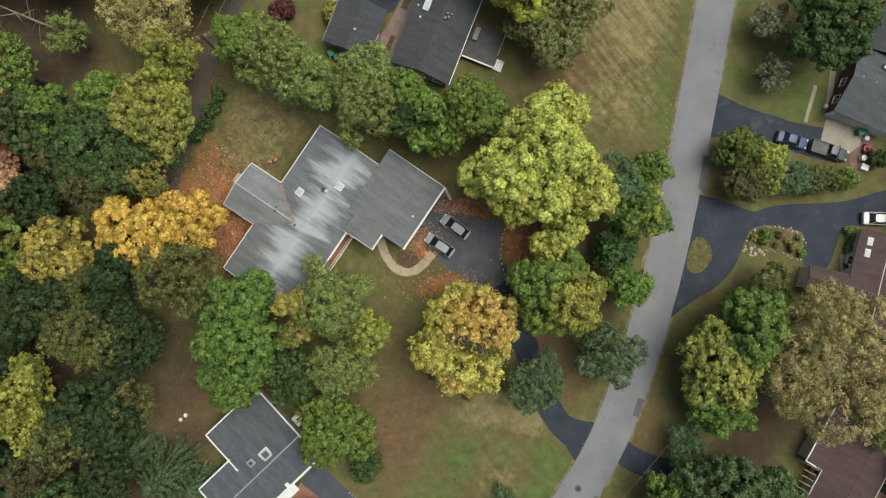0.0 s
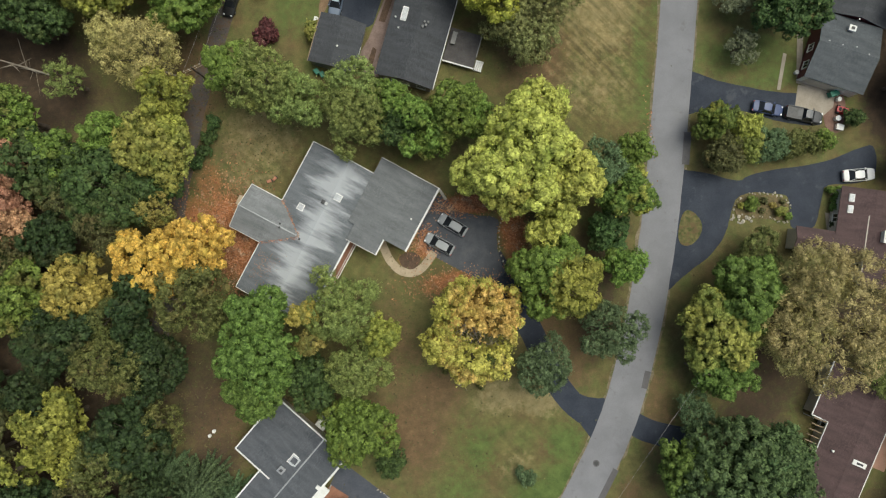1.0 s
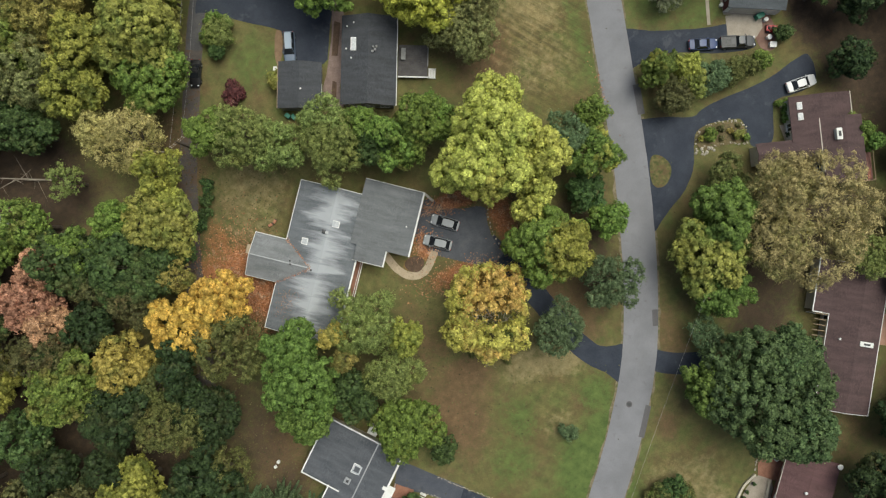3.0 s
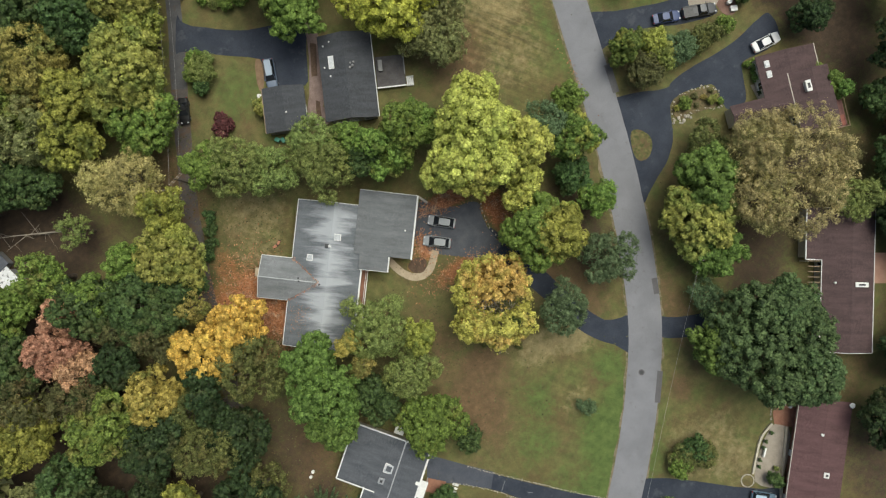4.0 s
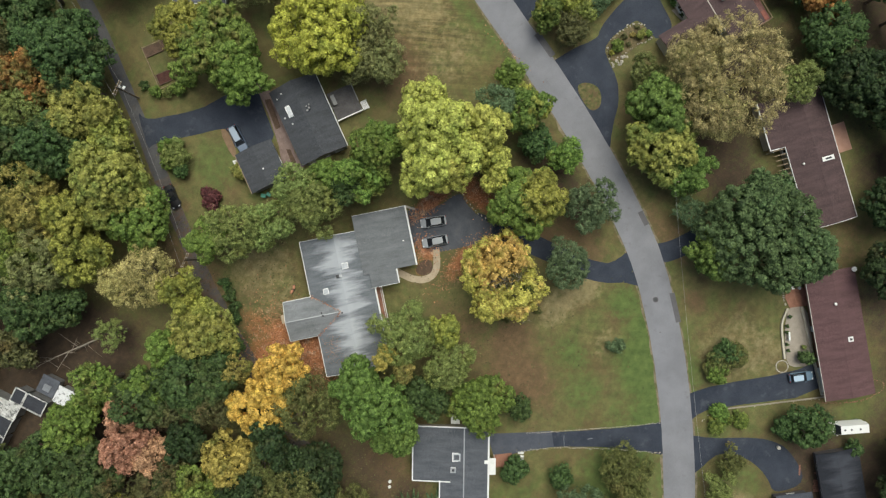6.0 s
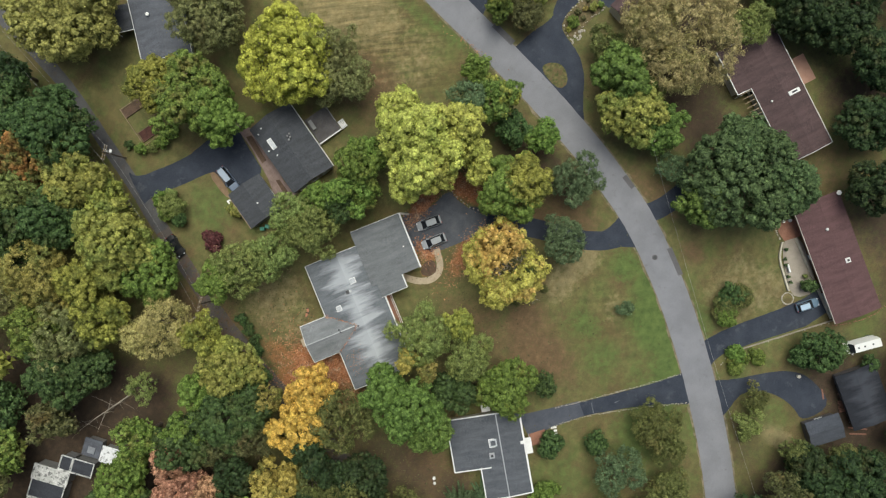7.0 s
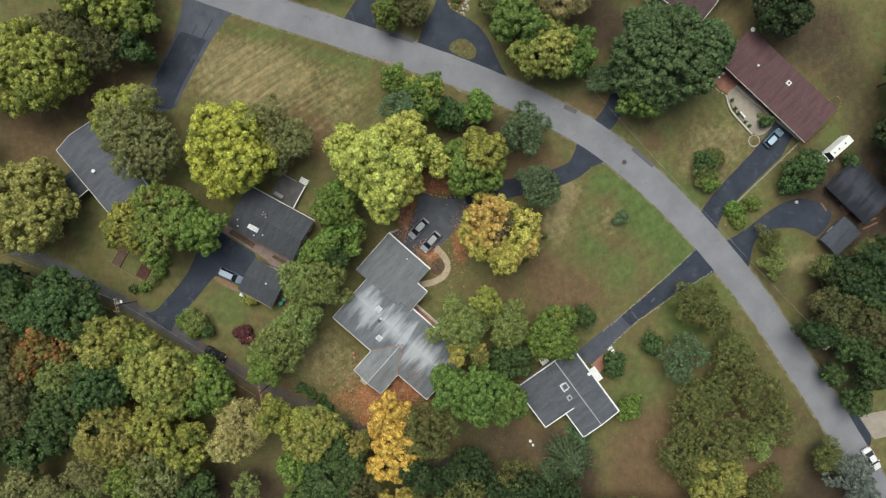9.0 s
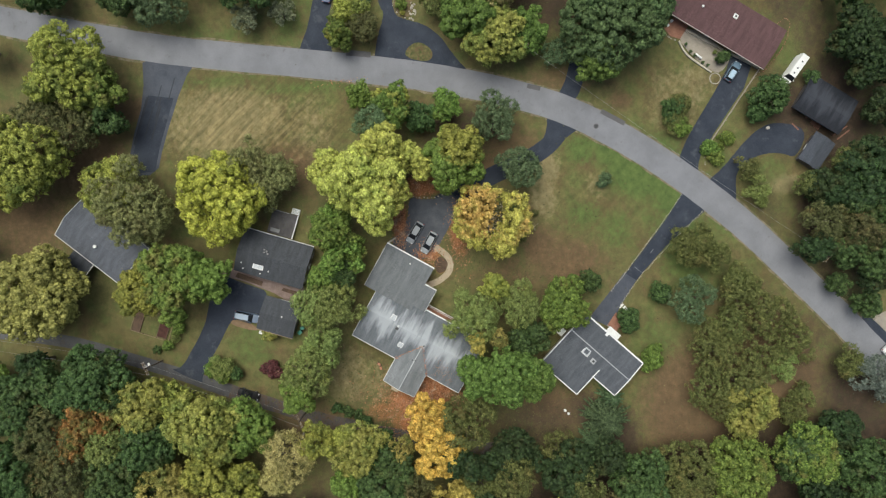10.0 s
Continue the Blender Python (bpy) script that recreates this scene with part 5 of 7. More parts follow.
def crown_leaves(r, h, base, clump=1.0, density=1.0, lobes=None, sparse=0.0, leaf=None, wisp=0.0):
    """Places, directions and sizes of the leaf sprays of a lobed crown of radius r between base and h."""
    mid, half = (h * 0.56 + base * 0.44), (h - base) * 0.5
    lobes = lobes or int(np.clip(5 + 1.9 * r, 6, 26))
    # boughs: one on top, the others in a golden spiral over the upper part, some reaching further out than others
    k = np.arange(lobes)
    lat = 1 - (k + 0.5) / lobes * 1.15
    ang = k * 2.39996 + rng.random() * 6.28 + rng.normal(0, 0.3, lobes)
    rad = np.sqrt(np.clip(1 - lat ** 2, 0, 1))
    d = np.stack([np.cos(ang) * rad, np.sin(ang) * rad, lat], 1) + rng.normal(0, 0.14, (lobes, 3))
    lr = r * (0.24 + 0.16 * rng.random(lobes)) * (1.0 if lobes > 9 else 1.25)
    reach = (r - lr) * (0.74 + 0.50 * rng.random(lobes))
    stretch = 0.88 + 0.24 * rng.random(2)
    lc = np.stack([d[:, 0] * reach * stretch[0], d[:, 1] * reach * stretch[1], mid + d[:, 2] * np.maximum(half - lr * 0.75, 0.1 * half) + rng.normal(0, 0.10 * half, lobes)], 1)
    # rounded clumps set apart on the boughs, with shaded gaps between them
    size_c = clump * float(np.clip(0.40 + 0.055 * r, 0.34, 0.80))
    sub = []
    for c, rr, dd in zip(lc, lr, d):
        m = int(np.clip(34 * (rr / size_c) ** 1.6, 12, 120))
        v = unit(rng.normal(size=(m, 3)))
        v = v[(v @ unit(dd + np.array([0, 0, 0.6]))) > -0.15]
        q = spaced(v * rr * (0.80 + 0.32 * rng.random((len(v), 1))), 1.28 * size_c)
        sr = size_c * (0.68 + 0.5 * rng.random(len(q)))
        sub.append(np.concatenate([c + q, sr[:, None], unit(q)], 1))
    sub = np.concatenate(sub)
    if sparse:
        sub = sub[rng.random(len(sub)) > sparse]
    # clumps buried in another bough carry no leaves
    buried = np.zeros(len(sub), bool)
    for c, rr in zip(lc, lr):
        buried |= ((sub[:, :3] - c) ** 2).sum(1) < (0.66 * rr) ** 2
    sub = sub[~buried]
    # leaf sprays over the clumps
    leaf = leaf or float(np.clip(0.145 + 0.008 * r, 0.145, 0.20))
    counts = np.maximum((density * 6.3 * sub[:, 3] ** 2 / (leaf * leaf * 1.5)).astype(int), 5)
    idx = np.repeat(np.arange(len(sub)), counts)
    v = unit(rng.normal(size=(len(idx), 3)) + 0.55 * sub[idx, 4:7] + np.array([0, 0, 0.55]))
    depth = 0.74 - 0.25 * wisp + (0.34 + 0.5 * wisp) * rng.random(len(idx)) ** 0.7
    p = sub[idx, :3] + v * (sub[idx, 3] * depth)[:, None] * np.array([1, 1, 0.85])
    # the shaded underside of a crown is thin
    thin = (p[:, 2] < base + 0.75 * half) & (rng.random(len(p)) < 0.75)
    keep = ~thin & (p[:, 2] > base * 0.7)
    p, v = p[keep], v[keep]
    size = leaf * (0.65 + 0.75 * rng.random(len(p)))
    # loose sprays that break the outline
    m = int(len(p) * (0.06 + 0.14 * wisp))
    pick = rng.integers(len(p), size=m)
    p = np.concatenate([p, p[pick] + v[pick] * (0.10 + (0.30 + 0.5 * wisp) * rng.random((m, 1)))])
    v = np.concatenate([v, v[pick] + rng.normal(0, 0.5, (m, 3))])
    size = np.concatenate([size, leaf * (0.5 + 0.5 * rng.random(m))])
    # shaded inner leaves, so that the crown is not hollow
    m = int(0.40 * r * r / (leaf * leaf))
    q = unit(rng.normal(size=(m, 3))) * (rng.random((m, 1)) ** 0.5) * np.array([0.80 * r, 0.80 * r, 0.36 * half])
    q[:, 2] += mid - 0.30 * half
    if sparse:
        q = q[: int(m * (1 - sparse) * 0.5)]
    p = np.concatenate([p, q])
    v = np.concatenate([v, rng.normal(size=(len(q), 3)) * 0.5 + np.array([0, 0, 0.8])])
    size = np.concatenate([size, np.full(len(q), leaf * 2.5)])
    # fit the crown to its radius
    k = r / np.percentile(np.hypot(p[:, 0], p[:, 1]), 98)
    p[:, :2] *= k
    lc[:, :2] *= k
    return p, 1.0 * v + np.array([0, 0, 0.2]) + rng.normal(0, 0.3, v.shape), size, lc


def trunk_mesh(r, h, base, ends, mat, girth=None):
    """A tapered trunk with limbs that reach into the lobes of the crown."""
    g = girth or 0.05 + 0.022 * h
    bm = tube((0, 0, -0.1), (0.04 * h * rng.normal() * 0.3, 0.0, max(base * 1.25, 0.8)), g * 1.35, g * 0.85, 9)
    fork = Vector((0, 0, max(base * 1.2, 0.7)))
    tube(fork - Vector((0, 0, 0.2)), (0, 0, h * 0.8), g * 0.85, g * 0.2, 7, bm)
    for e in ends:
        start = fork + Vector((0, 0, (0.05 + 0.25 * rng.random()) * h * 0.5))
        knee = start.lerp(Vector(e), 0.5) + Vector((0, 0, 0.05 * h))
        tube(start, knee, g * 0.5, g * 0.3, 6, bm)
        tube(knee, e, g * 0.3, g * 0.07, 5, bm)
    me = bpy.data.meshes.new("trunk")
    bm.to_mesh(me)
    bm.free()
    me.materials.append(mat)
    return me


BUILT = []


def broadleaf(kind, x, y, r, h, label="", density=None, sparse=None, name=None, group="", hole=None, turned=()):
    low = h < 4.2
    name = name or ("shrub" if low else "tree")
    text = label or (NAMES[kind][0].replace("tree", "shrub") if low else NAMES[kind][0])
    t = thing(name, text, "shrub" if low else "tree", x, y, 0, rng.random() * 360, group)
    base = 0.12 * h if low else (0.20 if r > 0.42 * h else 0.26) * h
    s = sparse if sparse is not None else (0.42 if kind == "khaki" else 0.22 if kind in ("tan", "straw") else 0.12 if kind in FINE else 0.0)
    p, v, size, lobes = crown_leaves(r, h, base, 0.72 if kind in FINE else 1.2 if kind in CLUMPED else 0.95, density or 1.0, None, s, None if kind not in FINE else float(np.clip(0.13 + 0.006 * r, 0.13, 0.175)), 0.8 if kind in FINE else 0.1 if kind in CLUMPED else 0.35)
    if hole:
        # an opening in the crown, where the leaves have fallen and the limbs show
        t.matrix_world = pose(x, y, 0)
        u, w = p[:, 0] - hole[0], p[:, 1] - hole[1]
        d = ((0.88 * u - 0.47 * w) / hole[2]) ** 2 + ((0.47 * u + 0.88 * w) / (0.36 * hole[2])) ** 2
        keep = (d > 0.75 + 0.6 * rng.random(len(p))) | (rng.random(len(p)) < np.where(p[:, 2] < 0.6 * h, 0.12, 0.04))
        p, v, size = p[keep], v[keep], size[keep]
    part("trunk", trunk_mesh(r, h, base, lobes[: 3 if low else 7], BARK), BARK, t)
    if hole:
        # the side of the crown that has turned orange
        d = ((p[:, 0] - 2.0) / 5.0) ** 2 + ((p[:, 1] - 1.6) / 4.0) ** 2
        blush = d < 0.5 + 0.8 * rng.random(len(p))
        part("orange_leaves", leaf_mesh("orange_leaves", p[blush], v[blush], size[blush], LEAVES["apricot"]), None, t, "orange leaves over one side of the crown")
        p, v, size = p[~blush], v[~blush], size[~blush]
    if turned:
        # sides of the crown that have turned: offset, reach and colour of each
        t.matrix_world = pose(x, y, 0)
        for dx, dy, reach, tint, word in turned:
            d = ((p[:, 0] - dx) ** 2 + (p[:, 1] - dy) ** 2) / reach ** 2
            blush = d < 0.7 + 0.6 * rng.random(len(p))
            part(word + "_leaves", leaf_mesh(word + "_leaves", p[blush], v[blush], size[blush], LEAVES[tint]), None, t, word + " leaves over one side of the crown")
            p, v, size = p[~blush], v[~blush], size[~blush]
    part("crown", leaf_mesh("crown", p, v, size, LEAVES[kind], 0.34 if kind in ("tan", "straw") else 0.5 if kind in FINE else 0.75), None, t)
    if hole:
        bm = bmesh.new()
        for _ in range(70):
            a, q = rng.random() * 6.28, rng.random() ** 0.5
            u, w = hole[2] * q * math.cos(a), 0.36 * hole[2] * q * math.sin(a)
            e = Vector((hole[0] + 0.88 * u + 0.47 * w, hole[1] - 0.47 * u + 0.88 * w, h * (0.66 + 0.2 * rng.random())))
            tube(e - Vector((0.6 * rng.normal(), 0.6 * rng.normal(), 1.2)), e, 0.05, 0.012, 5, bm)
        part("twigs", bm, PALE_BARK, t, "bare grey twigs")
    BUILT.append((x, y, r))
    return t


broadleaf("lime", 14.1, 11.1, 7.5, 17.0)
broadleaf("lime", 11.8, 7.4, 4.5, 14.0)
broadleaf("lime", 18.2, 2.2, 3.2, 11.0)
broadleaf("lime", 18.6, 7.9, 5.7, 15.0)
broadleaf("lime", 16.6, 16.9, 4.4, 14.0)
broadleaf("green", 5.8, 17.9, 4.5, 12.0)
broadleaf("green", 0.9, 16.8, 4.4, 11.0)
broadleaf("amber", 5.1, -10.8, 7.6, 11.5, hole=(0.0, -1.2, 3.4))
broadleaf("bright", 16.9, -5.5, 6.3, 12.0, "broad autumn tree, half green and half yellow", turned=((2.9, -1.8, 4.6, "yelolive", "yellow"),))
broadleaf("blue", 14.2, -17.7, 4.7, 8.0)
broadleaf("blue", 23.8, -13.8, 5.0, 9.0)
broadleaf("blue", 24.7, 8.7, 3.8, 11.0)
broadleaf("mixgy", 28.1, 4.6, 4.6, 11.0)
broadleaf("green", 27.3, -4.8, 3.3, 7.5)
broadleaf("green", 30.8, 11.0, 2.9, 5.0)
broadleaf("deep", 25.4, 0.1, 3.3, 7.0)
broadleaf("green2", -23.5, -11.6, 5.7, 13.5)
broadleaf("green2", -22.9, -6.4, 4.3, 12.5)
broadleaf("green2", -24.5, -16.5, 4.5, 11.5)
broadleaf("sage", -12.2, -6.8, 5.9, 12.0)
broadleaf("honey", -16.8, -6.7, 2.0, 13.0)
broadleaf("yelolive", -7.0, -11.1, 3.2, 11.5)
broadleaf("sage", -10.8, -14.6, 4.6, 11.0)
broadleaf("green", -12.1, -23.5, 5.6, 9.5)
broadleaf("deep", -8.2, -29.4, 2.5, 5.0)
broadleaf("deep", -17.3, -16.3, 4.0, 9.0)
broadleaf("gold", -35.9, 2.3, 5.2, 12.7)
broadleaf("gold", -30.0, 3.4, 4.6, 12.0)
broadleaf("bright", -23.8, 27.1, 3.9, 10.0)
broadleaf("sage", -18.9, 24.7, 5.7, 11.0)
broadleaf("sage", -15.4, 22.0, 4.4, 9.5)
broadleaf("sage", -7.2, 23.5, 4.2, 10.0)
broadleaf("sage", -7.6, 18.6, 5.4, 10.5)
broadleaf("green", -3.2, 20.7, 3.4, 9.0)
broadleaf("deep", -1.3, 17.0, 3.6, 9.0)
broadleaf("yelolive", -32.5, 24.1, 3.8, 11.0)
broadleaf("mixyg", -34.6, 16.8, 5.5, 12.0)
broadleaf("bright", -40.9, 19.6, 3.4, 10.0)
broadleaf("deep", -38.6, 10.3, 4.1, 12.0)
broadleaf("deep", -48.9, 16.4, 5.4, 12.0)
broadleaf("rusty", -27.3, 67.8, 4.4, 12.0)
broadleaf("sage", -29.8, 62.8, 4.9, 12.0)
broadleaf("deep", -17.4, 63.0, 6.6, 14.0)
broadleaf("mixyg", -22.6, 54.7, 5.3, 13.0)
broadleaf("deep", -30.3, 55.4, 5.8, 13.0)
broadleaf("tanyel", -38.8, 51.9, 6.6, 14.0)
broadleaf("mixyg", -27.8, 44.1, 7.5, 14.0)
broadleaf("yelolive", -35.6, 44.4, 5.8, 13.0)
broadleaf("mixgreen", -46.6, 46.8, 5.3, 13.0)
broadleaf("green", -29.0, 37.0, 5.7, 11.0)
broadleaf("drab", -44.4, 42.5, 6.4, 13.0)
broadleaf("yelolive", -39.4, 39.4, 4.7, 13.0)
broadleaf("straw", -34.1, 29.8, 5.6, 12.0, "", 0.9, 0.12)
broadleaf("deep", -51.9, 40.6, 5.9, 12.0)
broadleaf("deep", -48.3, 36.3, 4.4, 11.0)
broadleaf("deep", -35.8, 13.2, 4.2, 9.5)
broadleaf("green", -46.9, 16.6, 4.4, 12.0)
broadleaf("green", -57.2, 21.9, 3.4, 10.0)
broadleaf("deep", -41.4, 12.5, 6.1, 12.0)
broadleaf("tanyel", -35.5, 9.6, 3.0, 10.0)
broadleaf("umber", -41.9, 6.8, 4.1, 11.0)
broadleaf("rust", -52.0, 16.9, 3.5, 12.0)
broadleaf("rust", -56.2, 12.7, 4.3, 12.0)
broadleaf("rust", -54.5, 8.7, 3.3, 11.5)
broadleaf("honey", -46.4, -0.5, 4.7, 12.0)
broadleaf("olive", -43.4, -4.4, 3.6, 10.0)
broadleaf("olive", -32.3, -3.1, 6.1, 12.0)
broadleaf("dusk", -38.7, -1.4, 4.1, 11.0)
broadleaf("green", -60.4, 21.1, 4.7, 12.0)
broadleaf("deep", -66.6, 19.5, 6.0, 13.0)
broadleaf("deep", -63.4, 14.7, 5.9, 12.0)
broadleaf("olive", -72.5, 16.0, 3.3, 12.0)
broadleaf("dusk", -69.6, 11.7, 4.9, 12.0)
broadleaf("umber", -63.6, 8.3, 4.9, 12.0)
broadleaf("umber", -56.2, 4.4, 4.7, 12.0)
broadleaf("mixgreen", -54.6, -1.0, 5.8, 13.0)
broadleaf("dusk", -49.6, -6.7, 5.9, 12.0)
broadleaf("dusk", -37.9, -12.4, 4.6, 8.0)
broadleaf("olive", -43.6, -10.7, 4.9, 12.0)
broadleaf("mixgreen", -0.4, 47.7, 7.3, 12.0)
broadleaf("bright", -0.3, 42.5, 5.4, 11.0)
broadleaf("yellow", 13.8, 37.9, 8.4, 12.5)
broadleaf("drab", 17.2, 27.8, 4.2, 9.0)
broadleaf("drab", 19.6, 32.2, 4.7, 10.0)
broadleaf("green2", 42.4, -11.1, 5.9, 11.0)
broadleaf("mixyg", 38.2, -14.4, 6.4, 10.5)
broadleaf("green2", 39.3, -20.8, 4.6, 8.5)
broadleaf("tan", 52.9, -14.2, 10.1, 14.5)
broadleaf("tan", 58.6, -17.6, 4.5, 11.0)
broadleaf("tan", 52.6, -9.7, 5.7, 11.0)
broadleaf("tan", 49.0, -17.4, 5.4, 11.0)
broadleaf("sage", 62.7, -23.9, 4.0, 8.0)
broadleaf("oak", 40.4, -36.8, 10.0, 12.5)
broadleaf("oak", 43.5, -32.6, 5.0, 13.0)
broadleaf("oak", 42.1, -43.3, 5.4, 13.0)
broadleaf("green2", 32.0, -33.5, 4.4, 9.0)
broadleaf("olive", 46.2, -5.7, 4.2, 6.0)
broadleaf("orange", 75.8, -16.9, 4.6, 8.0)
broadleaf("deep", 73.1, -22.5, 5.5, 8.0)
broadleaf("deep", 74.4, -12.1, 3.6, 6.0)
broadleaf("blue", 35.9, -27.1, 3.3, 5.0)
broadleaf("olive", 20.7, -48.6, 2.5, 2.4)
broadleaf("olive", 24.1, -49.6, 2.5, 2.6)
broadleaf("pale", 47.5, 31.3, 3.0, 5.0)
broadleaf("pale", 47.8, 24.3, 2.8, 5.0)
broadleaf("deep", 53.9, 29.8, 6.4, 11.0)
broadleaf("mixgy", 42.6, 13.7, 3.5, 6.0)
broadleaf("umber", 43.8, 9.1, 3.5, 5.0)
broadleaf("blue", 50.2, 10.2, 2.9, 3.5)
broadleaf("olive", 55.2, 10.3, 1.9, 3.0)
broadleaf("blue", -13.1, -47.9, 4.6, 7.0)
broadleaf("olive", -4.9, -52.3, 4.0, 7.0)
broadleaf("khaki", -3.5, -47.8, 4.2, 6.0)
broadleaf("deep", -11.6, -43.2, 2.4, 3.0)
broadleaf("deep", -16.5, -36.5, 2.6, 3.0)
broadleaf("khaki", -12.4, -57.1, 4.9, 6.0)
broadleaf("khaki", -17.5, -61.8, 5.4, 6.0)
broadleaf("khaki", -22.7, -51.4, 6.0, 6.0)
broadleaf("khaki", -25.2, -60.0, 5.3, 5.5)
broadleaf("khaki", -30.1, -56.0, 5.8, 7.0)
broadleaf("mixyg", -34.7, -56.6, 5.6, 8.0)
broadleaf("khaki", -34.0, -51.7, 3.8, 6.0)
broadleaf("deep", -43.5, -65.8, 5.7, 10.0)
broadleaf("deep", -47.0, -76.9, 7.0, 11.0)
broadleaf("mixgreen", -45.8, -53.6, 6.9, 9.0)
broadleaf("olive", -45.0, -44.6, 6.6, 9.0)
broadleaf("deep", -46.2, -34.8, 6.3, 9.0)
broadleaf("olive", -49.0, -41.0, 5.1, 9.0)
broadleaf("dusk", -42.6, -21.1, 6.3, 10.0)
broadleaf("deep", 24.1, -65.9, 3.9, 6.0)
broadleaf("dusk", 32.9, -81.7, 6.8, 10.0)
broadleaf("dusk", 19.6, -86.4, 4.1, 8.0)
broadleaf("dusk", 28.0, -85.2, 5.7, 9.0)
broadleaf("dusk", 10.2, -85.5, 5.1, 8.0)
broadleaf("umber", -0.6, -73.0, 4.6, 10.0)
broadleaf("umber", -3.4, -78.0, 4.8, 11.0)
broadleaf("deep", 2.0, -78.6, 4.4, 9.0)
broadleaf("deep", -7.5, -83.1, 5.2, 11.0)
broadleaf("deep", 5.2, -81.6, 5.7, 9.0)
broadleaf("olive", 6.6, -71.6, 2.6, 6.0)
broadleaf("olive", 10.4, -61.6, 3.0, 4.0)
broadleaf("green", 15.4, -55.1, 1.9, 1.0)
broadleaf("mixgreen", 16.9, -58.6, 1.7, 1.0)
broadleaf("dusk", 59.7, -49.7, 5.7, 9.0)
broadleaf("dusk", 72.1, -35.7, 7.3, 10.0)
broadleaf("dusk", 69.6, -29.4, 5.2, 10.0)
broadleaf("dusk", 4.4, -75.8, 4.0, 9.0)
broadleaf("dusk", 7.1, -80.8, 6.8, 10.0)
broadleaf("yelolive", 40.0, 62.2, 8.5, 13.0)
broadleaf("mixgreen", 35.0, 57.5, 4.5, 11.0)
broadleaf("umber", 30.6, 66.1, 8.5, 10.0)
broadleaf("deep", 30.0, 57.5, 3.9, 9.0)
broadleaf("yelolive", 23.3, 74.2, 9.6, 13.0)
broadleaf("drab", 13.2, 53.5, 8.8, 12.0)
broadleaf("yelolive", 17.9, 58.3, 5.7, 9.0)
broadleaf("drab", 15.9, 30.2, 5.1, 8.0)
broadleaf("paleyel", -1.7, 74.1, 9.2, 12.0)
broadleaf("paleyel", 3.2, 70.8, 5.0, 11.0)
broadleaf("yelolive", -1.5, 54.6, 5.3, 10.0)
broadleaf("deep", 54.9, 67.6, 5.5, 9.0)
broadleaf("deep", 53.6, 53.0, 5.5, 9.0)
broadleaf("blue", 50.8, 46.2, 5.1, 8.0)
broadleaf("deep", -19.3, 66.5, 6.3, 12.0)
broadleaf("sage", -20.1, 59.3, 4.3, 11.0)
broadleaf("deep", -21.2, 77.9, 6.7, 13.0)
broadleaf("umber", -26.9, 73.3, 6.7, 13.0)
broadleaf("rusty", -24.2, 64.4, 5.4, 12.0)
broadleaf("deep", -33.7, 80.3, 7.4, 13.0)
broadleaf("umber", -35.6, 71.1, 6.7, 13.0)
broadleaf("deep", -37.0, 61.7, 6.7, 13.0)
broadleaf("sage", -18.4, 42.6, 2.6, 3.4)
broadleaf("olive", -34.0, -68.3, 3.5, 3.0)
broadleaf("yelolive", 46.9, 12.3, 2.6, 5.0)
broadleaf("mixyg", 47.1, 10.0, 2.4, 5.0)
broadleaf("umber", 44.5, 9.1, 2.6, 4.0)
broadleaf("olive", 56.6, 9.7, 2.0, 3.5)
broadleaf("mixgreen", 59.5, 9.9, 1.7, 2.5)
broadleaf("khaki", -22.6, -66.9, 5.1, 5.0)
broadleaf("olive", -10.5, -57.6, 4.0, 5.0)
broadleaf("sage", -27.0, -65.2, 3.5, 4.0)
broadleaf("olive", -18.8, -55.2, 4.2, 5.0)
broadleaf("khaki", -29.8, -50.0, 4.7, 5.0)
broadleaf("olive", -2.7, -49.7, 4.1, 6.0)
broadleaf("deep", 26.7, -75.4, 1.9, 2.5)
broadleaf("sage", 6.5, -62.9, 3.0, 4.0)
broadleaf("dusk", 5.4, -73.8, 4.6, 7.0)
broadleaf("olive", 9.1, -79.6, 4.8, 8.0)
broadleaf("deep", 1.8, -84.4, 4.8, 8.0)
broadleaf("deep", 23.4, -48.1, 2.7, 3.0)
broadleaf("green", 19.7, -49.6, 2.3, 2.6)
broadleaf("deep", 21.1, -64.4, 2.3, 3.5)
broadleaf("mixgreen", 13.2, -56.3, 1.7, 0.9)
broadleaf("dusk", 73.9, 13.4, 4.0, 9.0)
broadleaf("deep", 69.9, 16.7, 2.7, 7.0)
broadleaf("dusk", 70.9, 5.0, 3.6, 7.0)
broadleaf("deep", 64.0, 12.7, 1.5, 2.5)
broadleaf("bright", 69.2, -6.1, 2.8, 3.0)
broadleaf("yelolive", -23.0, 49.5, 4.1, 11.0)
broadleaf("yelolive", -21.5, 53.1, 3.5, 11.0)
broadleaf("mixyg", -25.3, 45.3, 3.5, 10.0)
broadleaf("dusk", 69.2, -45.5, 6.2, 11.0)
broadleaf("dusk", 51.5, -56.6, 5.4, 10.0)
broadleaf("dusk", 68.0, -28.9, 4.2, 8.0)
broadleaf("blue", 52.0, 9.7, 2.4, 3.2)
broadleaf("olive", 54.3, 9.5, 2.2, 3.0)
broadleaf("dusk", -49.9, 6.3, 3.9, 10.0)
broadleaf("dusk", -40.4, -6.0, 2.9, 9.0)
broadleaf("deep", -56.1, 3.0, 3.4, 10.0)
broadleaf("olive", -27.8, -77.0, 3.5, 6.0)
broadleaf("dusk", -40.4, -73.5, 4.6, 7.0)
broadleaf("olive", -36.8, -65.8, 3.0, 5.0)


